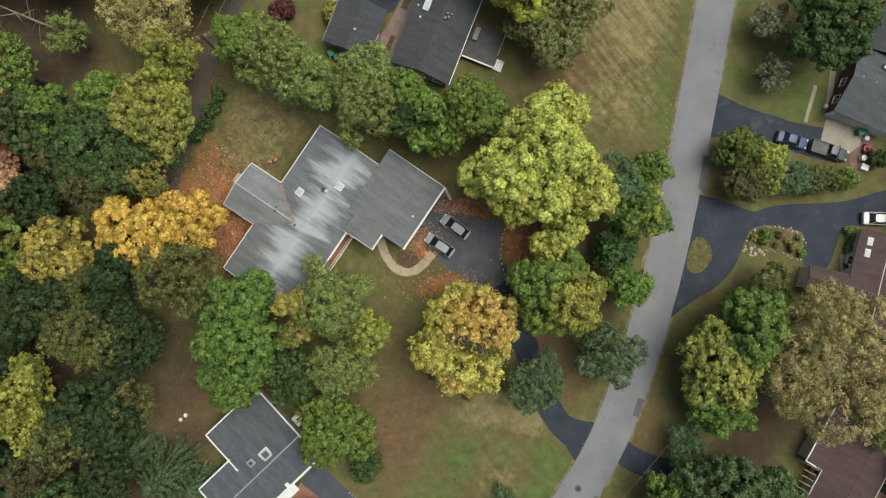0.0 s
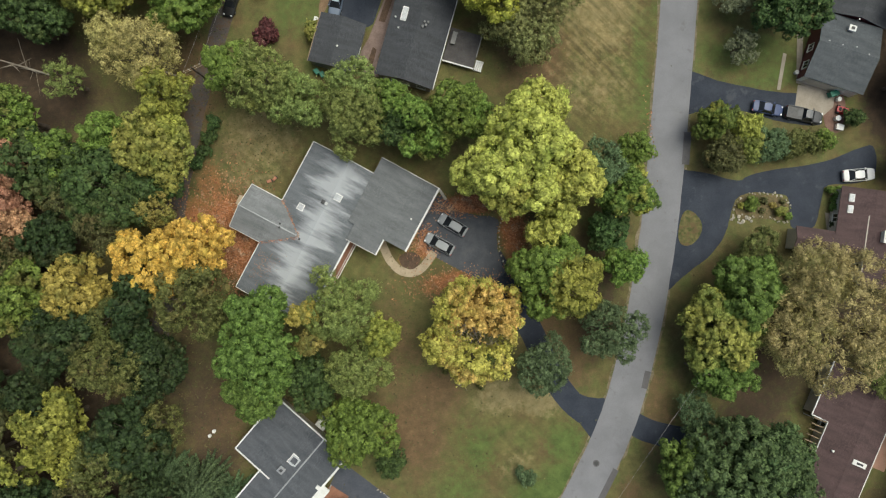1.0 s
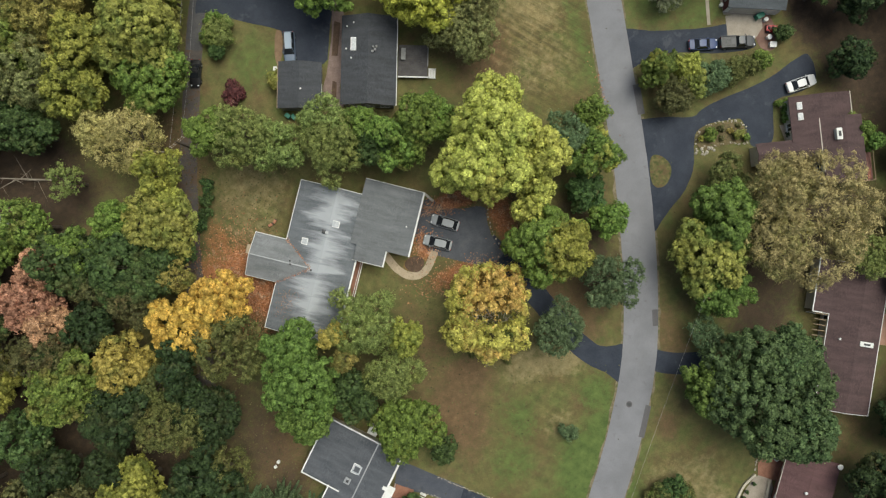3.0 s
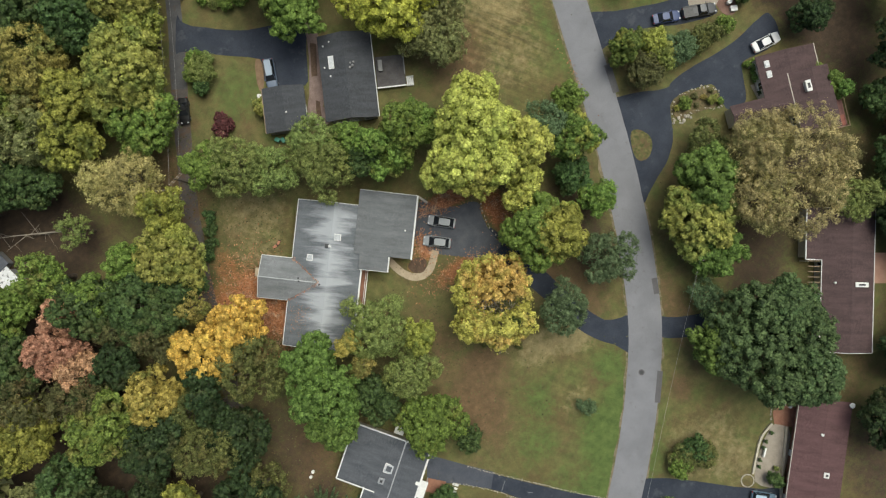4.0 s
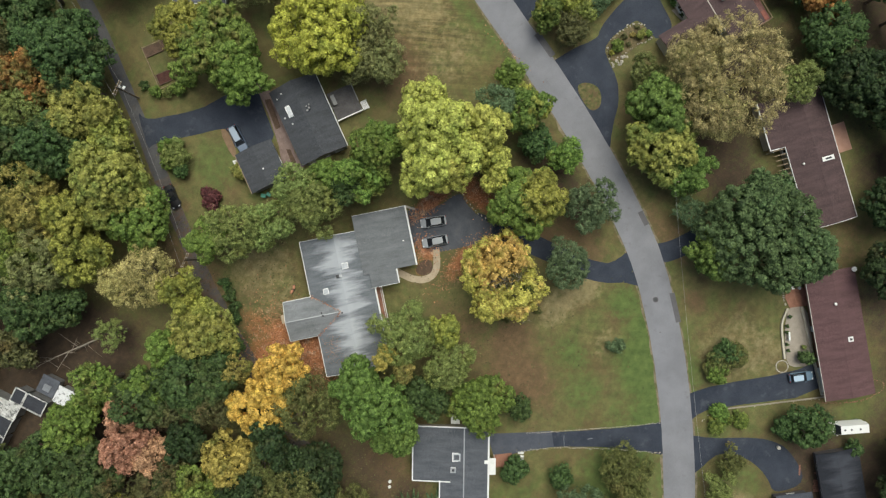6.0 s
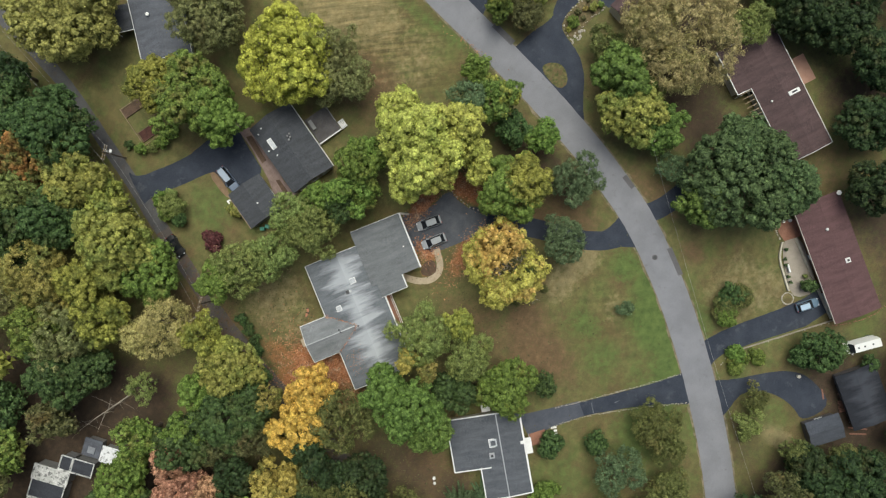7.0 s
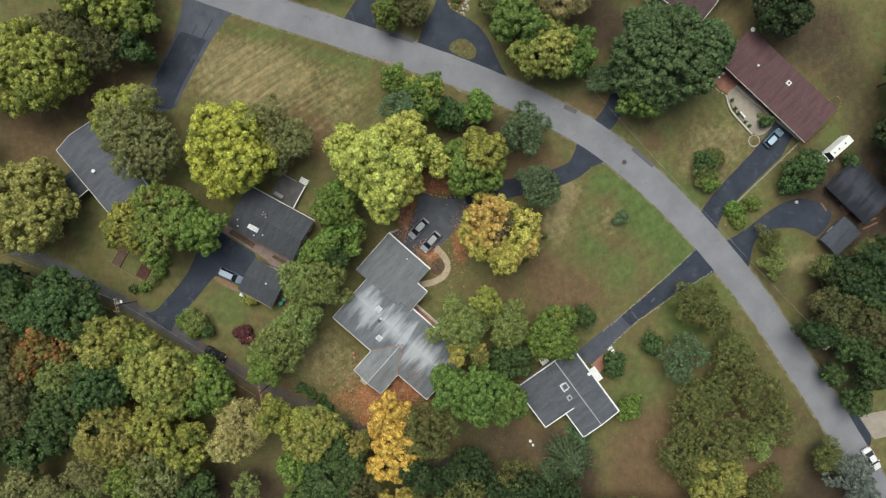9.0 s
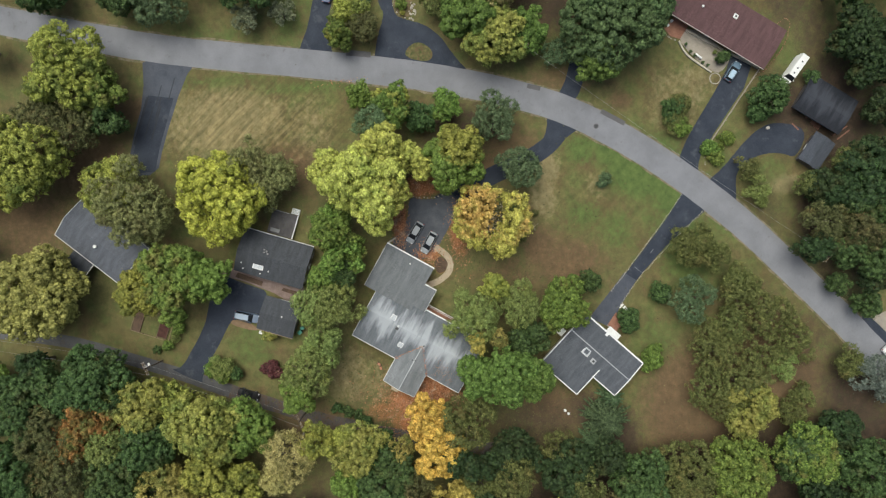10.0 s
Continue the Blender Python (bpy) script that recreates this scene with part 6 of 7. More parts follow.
broadleaf("lime", 7.0, 9.3, 3.5, 13.0)
broadleaf("lime", 12.5, 5.9, 3.3, 12.0)
broadleaf("tanyel", -16.4, -10.6, 2.1, 12.5)
broadleaf("yelolive", -51.0, -17.7, 4.7, 12.0)
broadleaf("olive", -45.4, -24.0, 4.2, 11.0)
broadleaf("khaki", -38.9, -20.2, 3.8, 8.0, "thin khaki tree with bare spiky twigs", None, 0.4)
broadleaf("dusk", -40.8, -29.6, 3.6, 10.0)
broadleaf("mixgreen", -43.4, -66.0, 6.1, 11.0)
broadleaf("yelolive", -66.8, 4.0, 5.5, 11.0)
broadleaf("honey", -72.4, 5.3, 4.2, 11.0)
broadleaf("umber", -47.2, 11.9, 4.0, 10.0)
broadleaf("oak", 43.7, -33.0, 5.0, 11.5)
broadleaf("dusk", -61.8, -11.3, 3.9, 10.0)
broadleaf("dusk", -55.0, -13.8, 3.4, 10.0)
broadleaf("dusk", -41.8, -9.6, 4.1, 8.0)
broadleaf("deep", -12.8, -76.0, 2.7, 5.0)
broadleaf("deep", -17.2, -81.2, 3.1, 6.0)
broadleaf("deep", -6.1, -77.2, 4.3, 9.0)
broadleaf("dusk", -5.4, -71.2, 3.9, 9.0)
broadleaf("dusk", -11.3, -82.3, 3.5, 8.0)
broadleaf("mixgreen", 2.9, 16.4, 4.0, 9.0)
broadleaf("green", 7.6, 18.4, 3.5, 9.5)
broadleaf("lime", 15.9, 0.7, 2.5, 10.5)
broadleaf("yelolive", -33.2, 19.3, 3.5, 10.0)
broadleaf("deep", -18.0, 72.7, 4.4, 11.0)
broadleaf("dusk", -13.7, 75.7, 3.0, 10.0)
# the amber maple's bare middle and the leaning pale tree by the lane
def bare_branches(x, y, z, reach, count, mat, label, name="bare_branches", turn=0, lean=(0, 0)):
    t = thing(name, label, "tree", x, y, 0, turn)
    bm = tube((0, 0, -0.1), (lean[0], lean[1], z), 0.16, 0.08, 8)
    part("trunk", bm, mat, t)
    for k in range(count):
        a = k * 2.4 + rng.random()
        s = Vector((lean[0], lean[1], z)) * (0.45 + 0.5 * rng.random())
        e = s + Vector((math.cos(a) * reach, math.sin(a) * reach, reach * (0.15 + 0.5 * rng.random()))) * (0.5 + 0.6 * rng.random())
        b = tube(s, e, 0.06, 0.015, 6)
        for q in range(3):
            w = s.lerp(e, 0.4 + 0.2 * q)
            tube(w, w + Vector((rng.normal(), rng.normal(), 0.4 + rng.random())) * 0.28 * reach, 0.025, 0.006, 5, b)
        part("branch", b, mat, t)
    return t


leaning = bare_branches(-31.9, 28.0, 5.2, 2.6, 6, PALE_BARK, "leaning pale tree trunk beside the lane", "leaning_tree", 0, (-4.6, 1.6))
fallen = bare_branches(-51.0, 30.5, 2.5, 3.4, 7, PALE_BARK, "bare pale branches of a half-dead tree", "dead_tree", 0, (-6.0, 2.2))
bare_branches(3.2, -20.0, 0.5, 0.8, 7, PALE_BARK, "small heap of pale dead branches on the lawn", "dead_branches")
broadleaf("sage", -46.3, 28.0, 2.9, 8.5, "thin sage-green tree with bare limbs", None, 0.45)
broadleaf("straw", -38.9, 32.6, 3.5, 10.5)


def conifer(kind, x, y, r, h, label, droop=0.25, dense=1.0):
    """Whorls of drooping fronds round a straight stem."""
    t = thing("conifer", label, "tree", x, y, 0, rng.random() * 360)
    part("trunk", tube((0, 0, -0.1), (0, 0, h), 0.05 + 0.018 * h, 0.02, 9), BARK, t)
    P, V, S = [], [], []
    levels = int(h / 0.8)
    for k in range(levels):
        f = (k + 0.5) / levels
        z, reach = h * (0.08 + 0.9 * f), r * (1 - f) ** 0.75 + 0.12
        count = int((6 + 3 * (1 - f)) * dense)
        for q in range(count):
            a = 6.283 * (q + 0.5 * (k % 2) + 0.35 * rng.random()) / count
            ln = reach * (0.8 + 0.3 * rng.random())
            m = max(5, int(ln / 0.085))
            s = (np.arange(m) + 0.6) / m * ln
            for side in (-2, -1, 0, 1, 2):
                off = side * 0.15 * (1.15 - s / ln) * min(1.6, 0.5 + 0.25 * ln)
                P.append(np.stack([np.cos(a) * s - np.sin(a) * off, np.sin(a) * s + np.cos(a) * off, z - droop * s + 0.05 * ln - 0.07 * abs(side) + 0.05 * rng.normal(size=m)], 1))
                V.append(np.tile([0.25 * np.cos(a), 0.25 * np.sin(a), 1.0], (m, 1)) + rng.normal(0, 0.35, (m, 3)))
                S.append(0.10 + 0.07 * rng.random(m))
    part("crown", leaf_mesh("crown", np.concatenate(P), np.concatenate(V), np.concatenate(S), LEAVES[kind], 0.5), None, t)
    BUILT.append((x, y, r))
    return t


conifer("cedar", -35.0, -30.4, 5.6, 9.5, "feathery dark green conifer beside the slate roof", 0.3, 1.5)
conifer("cedar", -31.0, -31.8, 3.4, 6.0, "feathery green conifer beside the slate roof", 0.3)
broadleaf("green", -24.2, -40.2, 3.0, 3.4, "rounded green juniper beside the slate roof", name="shrub")
conifer("cedar", -39.8, -28.2, 4.6, 8.0, "feathery green conifer behind the first", 0.3)
broadleaf("spruce", -30.2, -80.9, 4.4, 7.5)
broadleaf("spruce", -33.8, -84.2, 3.4, 6.5)

# shrubs and garden plants
for x, y, r, h, kind, label in ((-28.4, 21.3, 1.3, 1.4, "deep", "dark ivy hedge beside the lane"), (-29.4, 19.2, 1.3, 1.4, "deep", "dark ivy hedge beside the lane"), (-30.4, 17.2, 1.3, 1.3, "deep", "dark ivy hedge beside the lane"), (-31.6, 15.8, 1.1, 1.2, "deep", "dark ivy hedge beside the lane"),
                                (11.0, -34.1, 1.7, 2.0, "blue", "single round shrub on the lawn"), (48.2, 1.7, 1.25, 1.3, "mixgreen", "round green shrub in the rock garden"), (52.3, 0.2, 1.0, 1.2, "mixyg", "yellow-green shrub in the rock garden"), (46.6, 1.6, 0.6, 0.6, "yelolive", "low yellow-olive plant in the rock garden"), (50.2, 2.0, 0.8, 0.6, "umber", "low brown plant in the rock garden"), (51.4, 1.3, 0.7, 0.6, "tanyel", "low tan plant in the rock garden"), (49.8, 0.6, 0.7, 0.5, "umber", "low brown plant in the rock garden"), (52.9, 1.6, 0.6, 0.6, "umber", "low brown plant in the rock garden"), (53.3, -0.6, 0.7, 0.9, "mixgreen", "green plant in the rock garden"),
                                (60.6, 1.4, 1.0, 1.3, "green2", "green shrub beside the entry path"), (60.4, -0.2, 0.9, 1.3, "green2", "clipped green shrub beside the entry path"), (60.2, 2.6, 0.7, 0.8, "bright", "low green plant beside the entry path"), (61.4, 2.7, 0.6, 0.7, "bright", "low green plant beside the entry path"), (60.0, -2.6, 0.7, 1.0, "dusk", "dark shrub at the entry path's end"), (-19.8, 33.2, 2.2, 1.8, "burgundy", "burgundy-leaved shrub beside the lane"),
                                (32.4, -58.9, 1.5, 2.0, "deep", "round dark green shrub on the patio"), (33.7, -57.7, 0.6, 0.9, "sage", "pale flowering shrub on the patio"), (5.9, -20.3, 0.9, 1.0, "olive", "low dark shrub at the maple's edge"), (0.9, -17.4, 0.9, 1.0, "olive", "low dark shrub at the maple's edge"),
                                (68.6, -3.0, 1.4, 3.0, "bright", "bright green shrub against the brown-roofed house"),
                                (70.0, -5.6, 1.5, 3.4, "green2", "green shrub against the brown-roofed house"), (71.0, -8.0, 1.6, 3.6, "green2", "green shrub beside the deck"), (-13.0, 33.0, 1.6, 2.2, "mixyg", "yellow-green shrub on the lawn"),
                                (-18.8, 45.0, 1.5, 1.8, "green", "green shrub at the driveway corner"), (-17.0, 43.9, 1.3, 1.6, "sage", "green shrub at the driveway corner"), (-20.2, 42.8, 1.6, 2.2, "green", "green shrub beside the lane"), (-19.6, 40.2, 1.5, 2.4, "deep", "dark green shrub beside the lane"), (-13.3, 53.0, 1.2, 1.3, "green", "leafy shrub below the vegetable beds"), (-11.8, 51.4, 1.2, 1.3, "sage", "leafy shrub below the vegetable beds"), (-14.0, 55.2, 1.0, 1.0, "deep", "leafy shrub below the vegetable beds"), (-10.2, 50.6, 1.4, 1.6, "mixgreen", "green shrub at the garden's edge"),
                                (-7.8, 50.0, 1.5, 1.8, "green", "green shrub at the garden's edge"), (7.4, -16.5, 1.2, 1.5, "sage", "low grey-green shrub under the maple"),
                                (17.4, -58.6, 1.1, 0.8, "green", "green shrub between the driveways"), (15.2, -57.0, 1.2, 0.8, "mixgreen", "dark green shrub between the driveways"), (4.0, -64.2, 1.3, 1.6, "sage", "grey-green shrub by the road")):
    broadleaf(kind, x, y, r, h, label, name="shrub")

# woodland that fills the ground between the trees above
CLEAR = [(-52, 31, 7.5), (-5, 5, 24), (10, -35, 23), (30, 30, 22), (-45, 26, 6.5), (-26, 14, 8), (-40, -53, 15), (-33, -22, 6), (-66, 32, 9), (20, 66, 16), (-10, 40, 17), (-13, 62, 8), (-24, -28, 12), (-15, -48, 13), (24, -77, 9), (29, -72, 6), (12, -75, 6), (8, 63, 11), (-38, -43, 10)]


wood_rng = np.random.default_rng(11)


def woodland(x0, x1, y0, y1, kinds, gap, label, count=400):
    made = 0
    for _ in range(count):
        x, y = x0 + (x1 - x0) * wood_rng.random(), y0 + (y1 - y0) * wood_rng.random()
        r = 3.0 + 2.2 * wood_rng.random()
        if any((x - a) ** 2 + (y - b) ** 2 < c * c for a, b, c in CLEAR):
            continue
        if any((x - a) ** 2 + (y - b) ** 2 < (gap * (c + r)) ** 2 for a, b, c in BUILT):
            continue
        if min((x - a) ** 2 + (y - b) ** 2 for a, b in LANES) < (r + 2.2) ** 2:
            continue
        kind, h = kinds[wood_rng.integers(len(kinds))], 9 + 5 * wood_rng.random()
        if x < -54 or y < -66 or y > 66 or x > 66:
            FAR.append((kind, x, y, r, h))
            BUILT.append((x, y, r))
        else:
            broadleaf(kind, round(x, 1), round(y, 1), round(r, 1), h, label, 0.75, group="woodland trees")
        made += 1
    return made


def far_woodland():
    """The outer trees of the wood, which nobody could count, as one object."""
    used = sorted({row[0] for row in FAR})
    P, V, S, M = [], [], [], []
    bm = bmesh.new()
    for kind, x, y, r, h in FAR:
        p, v, size, lobes = crown_leaves(r, h, 0.25 * h, 0.8 if kind in FINE else 1.0, 0.8, None, 0.0, 0.26, 0.8 if kind in FINE else 0.4)
        P.append(p + np.array([x, y, 0]))
        V.append(v)
        S.append(size)
        M.append(np.full(len(p), used.index(kind), dtype=np.int32))
        tube((x, y, -0.1), (x, y, 0.8 * h), 0.3, 0.08, 7, bm)
        for e in lobes[:4]:
            tube((x, y, 0.35 * h), (x + e[0], y + e[1], e[2]), 0.12, 0.03, 5, bm)
    me = leaf_mesh("far_woodland", np.concatenate(P), np.concatenate(V), np.concatenate(S), LEAVES[used[0]])
    for kind in used[1:]:
        me.materials.append(LEAVES[kind])
    me.polygons.foreach_set("material_index", np.concatenate(M))
    wood = tagged(new("far_woodland", me), "outer woodland trees in dark and mixed autumn green", "woodland", kind="stuff")
    part("trunks", bm, BARK, wood)


FAR = []


LANES = [(p.x, p.y) for p in smooth_line(ROAD_LINE, 3)] + [(p.x, p.y) for p in smooth_line([(-2, 112), (-8.0, 86), (-9.5, 78.2), (-11.6, 70.0), (-16.2, 59.0), (-19.4, 50.4), (-24.4, 38.8), (-29.3, 27.0), (-32.3, 19.5), (-36, 6)], 3)]
woodland(-92, -34, -20, 92, ("deep", "mixyg", "yelolive", "sage", "umber", "tanyel", "mixgreen", "deep", "drab"), 0.66, "woodland tree in mixed autumn green", 900)
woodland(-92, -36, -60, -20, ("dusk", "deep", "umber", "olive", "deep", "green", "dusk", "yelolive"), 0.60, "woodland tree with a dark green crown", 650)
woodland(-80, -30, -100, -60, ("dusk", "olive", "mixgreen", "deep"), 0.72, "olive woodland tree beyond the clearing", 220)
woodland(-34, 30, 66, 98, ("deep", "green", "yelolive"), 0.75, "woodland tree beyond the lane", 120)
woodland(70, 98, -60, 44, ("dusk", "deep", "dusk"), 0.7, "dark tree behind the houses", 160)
woodland(44, 70, 28, 90, ("deep", "green", "blue"), 0.85, "dark green tree beyond the road", 90)
woodland(20, 60, -98, -74, ("deep", "green"), 0.8, "dark green tree behind the houses", 80)
far_woodland()

# ---- vehicles ----
def loft(sections, mat, name, parent, label=""):
    """A skin over cross-sections of equal length, closed at both ends."""
    bm = bmesh.new()
    rows = [[bm.verts.new(p) for p in s] for s in sections]
    n = len(rows[0])
    for a, b in zip(rows, rows[1:]):
        for i in range(n):
            bm.faces.new((a[i], a[(i + 1) % n], b[(i + 1) % n], b[i]))
    bm.faces.new(rows[0][::-1])
    bm.faces.new(rows[-1])
    bmesh.ops.recalc_face_normals(bm, faces=bm.faces)
    return part(name, bm, mat, parent, label)


def car(label, colour, x, y, turn, length=4.7, width=1.84, height=1.5, style="sedan", z=0.03, category="car", top_colour=None):
    """A car whose nose points to local +x."""
    c = thing("car" if category == "car" else category.replace(" ", "_"), label, category, x, y, z, turn)
    L, w = length / 2, width / 2
    skin = paint(colour[0], colour[1]) if "car_paint_" + colour[0] not in bpy.data.materials else bpy.data.materials["car_paint_" + colour[0]]
    belt = height * 0.60

    def ring(px, half, low, mid, top):
        return [(px, -half * 0.92, low), (px, -half, (low + mid) / 2), (px, -half * 0.97, mid), (px, -half * 0.82, top), (px, -half * 0.4, top + 0.03), (px, half * 0.4, top + 0.03), (px, half * 0.82, top), (px, half * 0.97, mid), (px, half, (low + mid) / 2), (px, half * 0.92, low)]

    tail_top = belt if style != "pickup" else belt - 0.02
    loft([ring(-L, w * 0.80, 0.38, 0.62, tail_top - 0.14), ring(-L + 0.12, w * 0.92, 0.30, 0.70, tail_top - 0.03), ring(-L + 0.6, w, 0.26, 0.74, tail_top), ring(0, w, 0.26, 0.76, belt), ring(L - 1.5, w, 0.26, 0.75, belt - 0.02),
          ring(L - 0.7, w * 0.98, 0.26, 0.68, belt - 0.10), ring(L - 0.18, w * 0.86, 0.30, 0.60, belt - 0.20), ring(L, w * 0.66, 0.38, 0.54, belt - 0.30)], skin, "body", c)
    if style == "sedan":
        g0, g1, r0, r1 = -L + 0.75, L - 1.25, -L + 1.45, L - 2.05
    elif style == "pickup":
        g0, g1, r0, r1 = -0.35, L - 1.35, -0.10, L - 2.0
    elif style == "van":
        g0, g1, r0, r1 = -L + 0.05, L - 0.7, -L + 0.12, L - 1.2
    elif style == "hatch":
        g0, g1, r0, r1 = -L + 0.30, L - 0.95, -L + 0.95, L - 1.85
    else:
        g0, g1, r0, r1 = -L + 0.12, L - 1.25, -L + 0.42, L - 2.05
    wt, wb, z0, z1 = w * 0.64, w * 0.88, belt - 0.02, height - 0.05
    # glasshouse: windscreen, rear window and side windows
    part("windscreen", mesh_of("windscreen", [(g1, -wb, z0), (g1, wb, z0), (r1, wt, z1), (r1, -wt, z1), (g1 - 0.1, -wb, z0), (g1 - 0.1, wb, z0), (r1 - 0.1, wt, z1 - 0.02), (r1 - 0.1, -wt, z1 - 0.02)], [(0, 1, 2, 3), (7, 6, 5, 4), (0, 4, 5, 1), (1, 5, 6, 2), (2, 6, 7, 3), (3, 7, 4, 0)], GLASS), GLASS, c)
    part("rear_window", mesh_of("rear_window", [(g0, -wb, z0), (g0, wb, z0), (r0, wt, z1), (r0, -wt, z1), (g0 + 0.1, -wb, z0), (g0 + 0.1, wb, z0), (r0 + 0.1, wt, z1 - 0.02), (r0 + 0.1, -wt, z1 - 0.02)], [(3, 2, 1, 0), (4, 5, 6, 7), (1, 5, 4, 0), (2, 6, 5, 1), (3, 7, 6, 2), (0, 4, 7, 3)], GLASS), GLASS, c)
    for s in (-1, 1):
        q = [(g0 + 0.04, s * wb, z0), (g1 - 0.04, s * wb, z0), (r1 - 0.02, s * wt, z1), (r0 + 0.02, s * wt, z1)]
        q += [(a, b - s * 0.06, d) for a, b, d in q]
        part("side_window", mesh_of("side_window", q, [(0, 1, 2, 3), (7, 6, 5, 4), (0, 4, 5, 1), (1, 5, 6, 2), (2, 6, 7, 3), (3, 7, 4, 0)], skin if style == "van" else GLASS), GLASS, c)
        part("mirror", box(g1 - 0.35, g1 - 0.2, s * (w + 0.02) - 0.09, s * (w + 0.02) + 0.09, belt - 0.02, belt + 0.12, 0.02), skin, c)
        for px in (r1 - 0.02, r0 + 0.02):
            part("pillar", tube((g1 - 0.05 if px > 0.1 else g0 + 0.05, s * (wb + 0.01), z0), (px, s * (wt + 0.01), z1), 0.035, 0.03, 6), skin, c)
        part("headlight", box(L - 0.26, L - 0.06, s * w * 0.62 - 0.14, s * w * 0.62 + 0.14, belt - 0.30, belt - 0.17, 0.03), LAMP_GLASS, c)
        part("tail_light", box(-L - 0.01, -L + 0.12, s * w * 0.68 - 0.13, s * w * 0.68 + 0.13, belt - 0.26, belt - 0.10, 0.02), RED_LENS, c)
        if style in ("suv", "wagon"):
            part("roof_rail", box(r0 + 0.2, r1 - 0.1, s * wt * 0.92 - 0.025, s * wt * 0.92 + 0.025, height + 0.0, height + 0.05, 0.01), DARK_METAL, c)
    top = paint(*top_colour) if top_colour else skin
    if style == "van":
        part("roof", box(r0 - 0.03, r1 + 0.05, -wt - 0.03, wt + 0.03, z1 - 0.03, height, 0.03), top, c)
    else:
        loft([[(px, -k * wt, z1 - 0.03), (px, -0.86 * k * wt, h), (px, 0.86 * k * wt, h), (px, k * wt, z1 - 0.03)] for px, k, h in ((r0 - 0.05, 0.80, z1), (r0 + 0.25, 1.0, height - 0.02), ((r0 + r1) / 2, 1.04, height), (r1 - 0.2, 1.0, height - 0.01), (r1 + 0.06, 0.84, z1))], top, "roof", c)
    if style == "sedan" or style == "suv":
        part("rear_spoiler", box(-L + 0.05, -L + 0.2, -w * 0.7, w * 0.7, belt - 0.04, belt + 0.02, 0.02), skin, c)
    if style == "pickup":
        part("bed_floor", box(-L + 0.15, -0.45, -w * 0.78, w * 0.78, belt + 0.005, belt + 0.02), DARK_METAL, c)
        for s in (-1, 1):
            part("bed_side", box(-L + 0.06, -0.38, s * w * 0.88 - 0.06, s * w * 0.88 + 0.06, belt - 0.1, belt + 0.16, 0.02), skin, c)
        part("tailgate", box(-L + 0.02, -L + 0.12, -w * 0.8, w * 0.8, belt - 0.2, belt + 0.15, 0.02), skin, c)
    part("bumper", box(L - 0.14, L + 0.04, -w * 0.7, w * 0.7, 0.30, 0.46, 0.03), DARK_METAL, c)
    part("bumper", box(-L - 0.05, -L + 0.1, -w * 0.8, w * 0.8, 0.32, 0.48, 0.03), DARK_METAL, c)
    for px in (L - 0.85, -L + 0.85):
        for s in (-1, 1):
            t = part("wheel", tube((px, s * (w - 0.2), 0.32), (px, s * (w + 0.015), 0.32), 0.32, 0.32, 18), RUBBER, c)
            part("rim", tube((px, s * (w - 0.05), 0.32), (px, s * (w + 0.025), 0.32), 0.20, 0.18, 12), METAL, t)
    return c


SILVER = ("silver_grey", (0.30, 0.318, 0.335))
car("silver-grey hatchback parked before the garage", SILVER, 4.2, 3.15, 143.5, 4.5, 1.78, 1.5, "hatch")
car("silver-grey hatchback parked beside fallen leaves", SILVER, 2.0, 0.6, 145.5, 4.5, 1.78, 1.5, "hatch")
car("white saloon car parked on the driveway", ("white", (0.80, 0.80, 0.80)), 64.5, 4.4, -1.5, 4.8, 1.85, 1.5)
# lighter blue roof colour: sky reflection painted over the dark body
car("dark blue car parked beside a hedge", ("blue", (0.045, 0.07, 0.17)), 52.0, 15.5, -17, 4.5, 1.78, 1.5, top_colour=("sky_sheen_blue", (0.07, 0.10, 0.22)))
car("black pickup truck with a grey cabin roof", ("dark_grey", (0.06, 0.063, 0.07)), 57.2, 14.0, -17, 5.5, 1.95, 1.8, "pickup", category="pickup truck", top_colour=("pale_grey", (0.13, 0.135, 0.145)))
# pale roof colour paints the sky's reflection; the body below is darker
car("blue car with a pale sky sheen painted on its roof near the house", ("dull_blue", (0.13, 0.20, 0.27)), 29.6, -60.9, -38, 4.1, 1.72, 1.5, "wagon", top_colour=("sky_sheen_pale", (0.42, 0.55, 0.66)))
car("white car at the roadside", ("white", (0.80, 0.80, 0.80)), -28.2, -87.6, -140, 4.7, 1.85, 1.5)
car("steel-blue estate car with a pale roof beside the garage", ("steel_blue", (0.13, 0.17, 0.24)), -9.2, 37.2, -107, 4.9, 1.85, 1.6, "suv", top_colour=("ice_blue", (0.34, 0.41, 0.50)))
car("black car standing beside the lane", ("black", (0.012, 0.012, 0.013)), -24.3, 38.4, -112, 4.2, 1.7, 1.45)
camper = car("white camper van parked on the grass", ("cream_white", (0.83, 0.83, 0.80)), 28.8, -72.4, 139, 6.0, 2.15, 2.6, "van", 0.0, "camper van")
for k in (-1.4, 0.1, 1.2):
    part("roof_hatch", box(k - 0.14, k + 0.14, -0.14, 0.14, 2.6, 2.68, 0.02), DARK_METAL, camper)

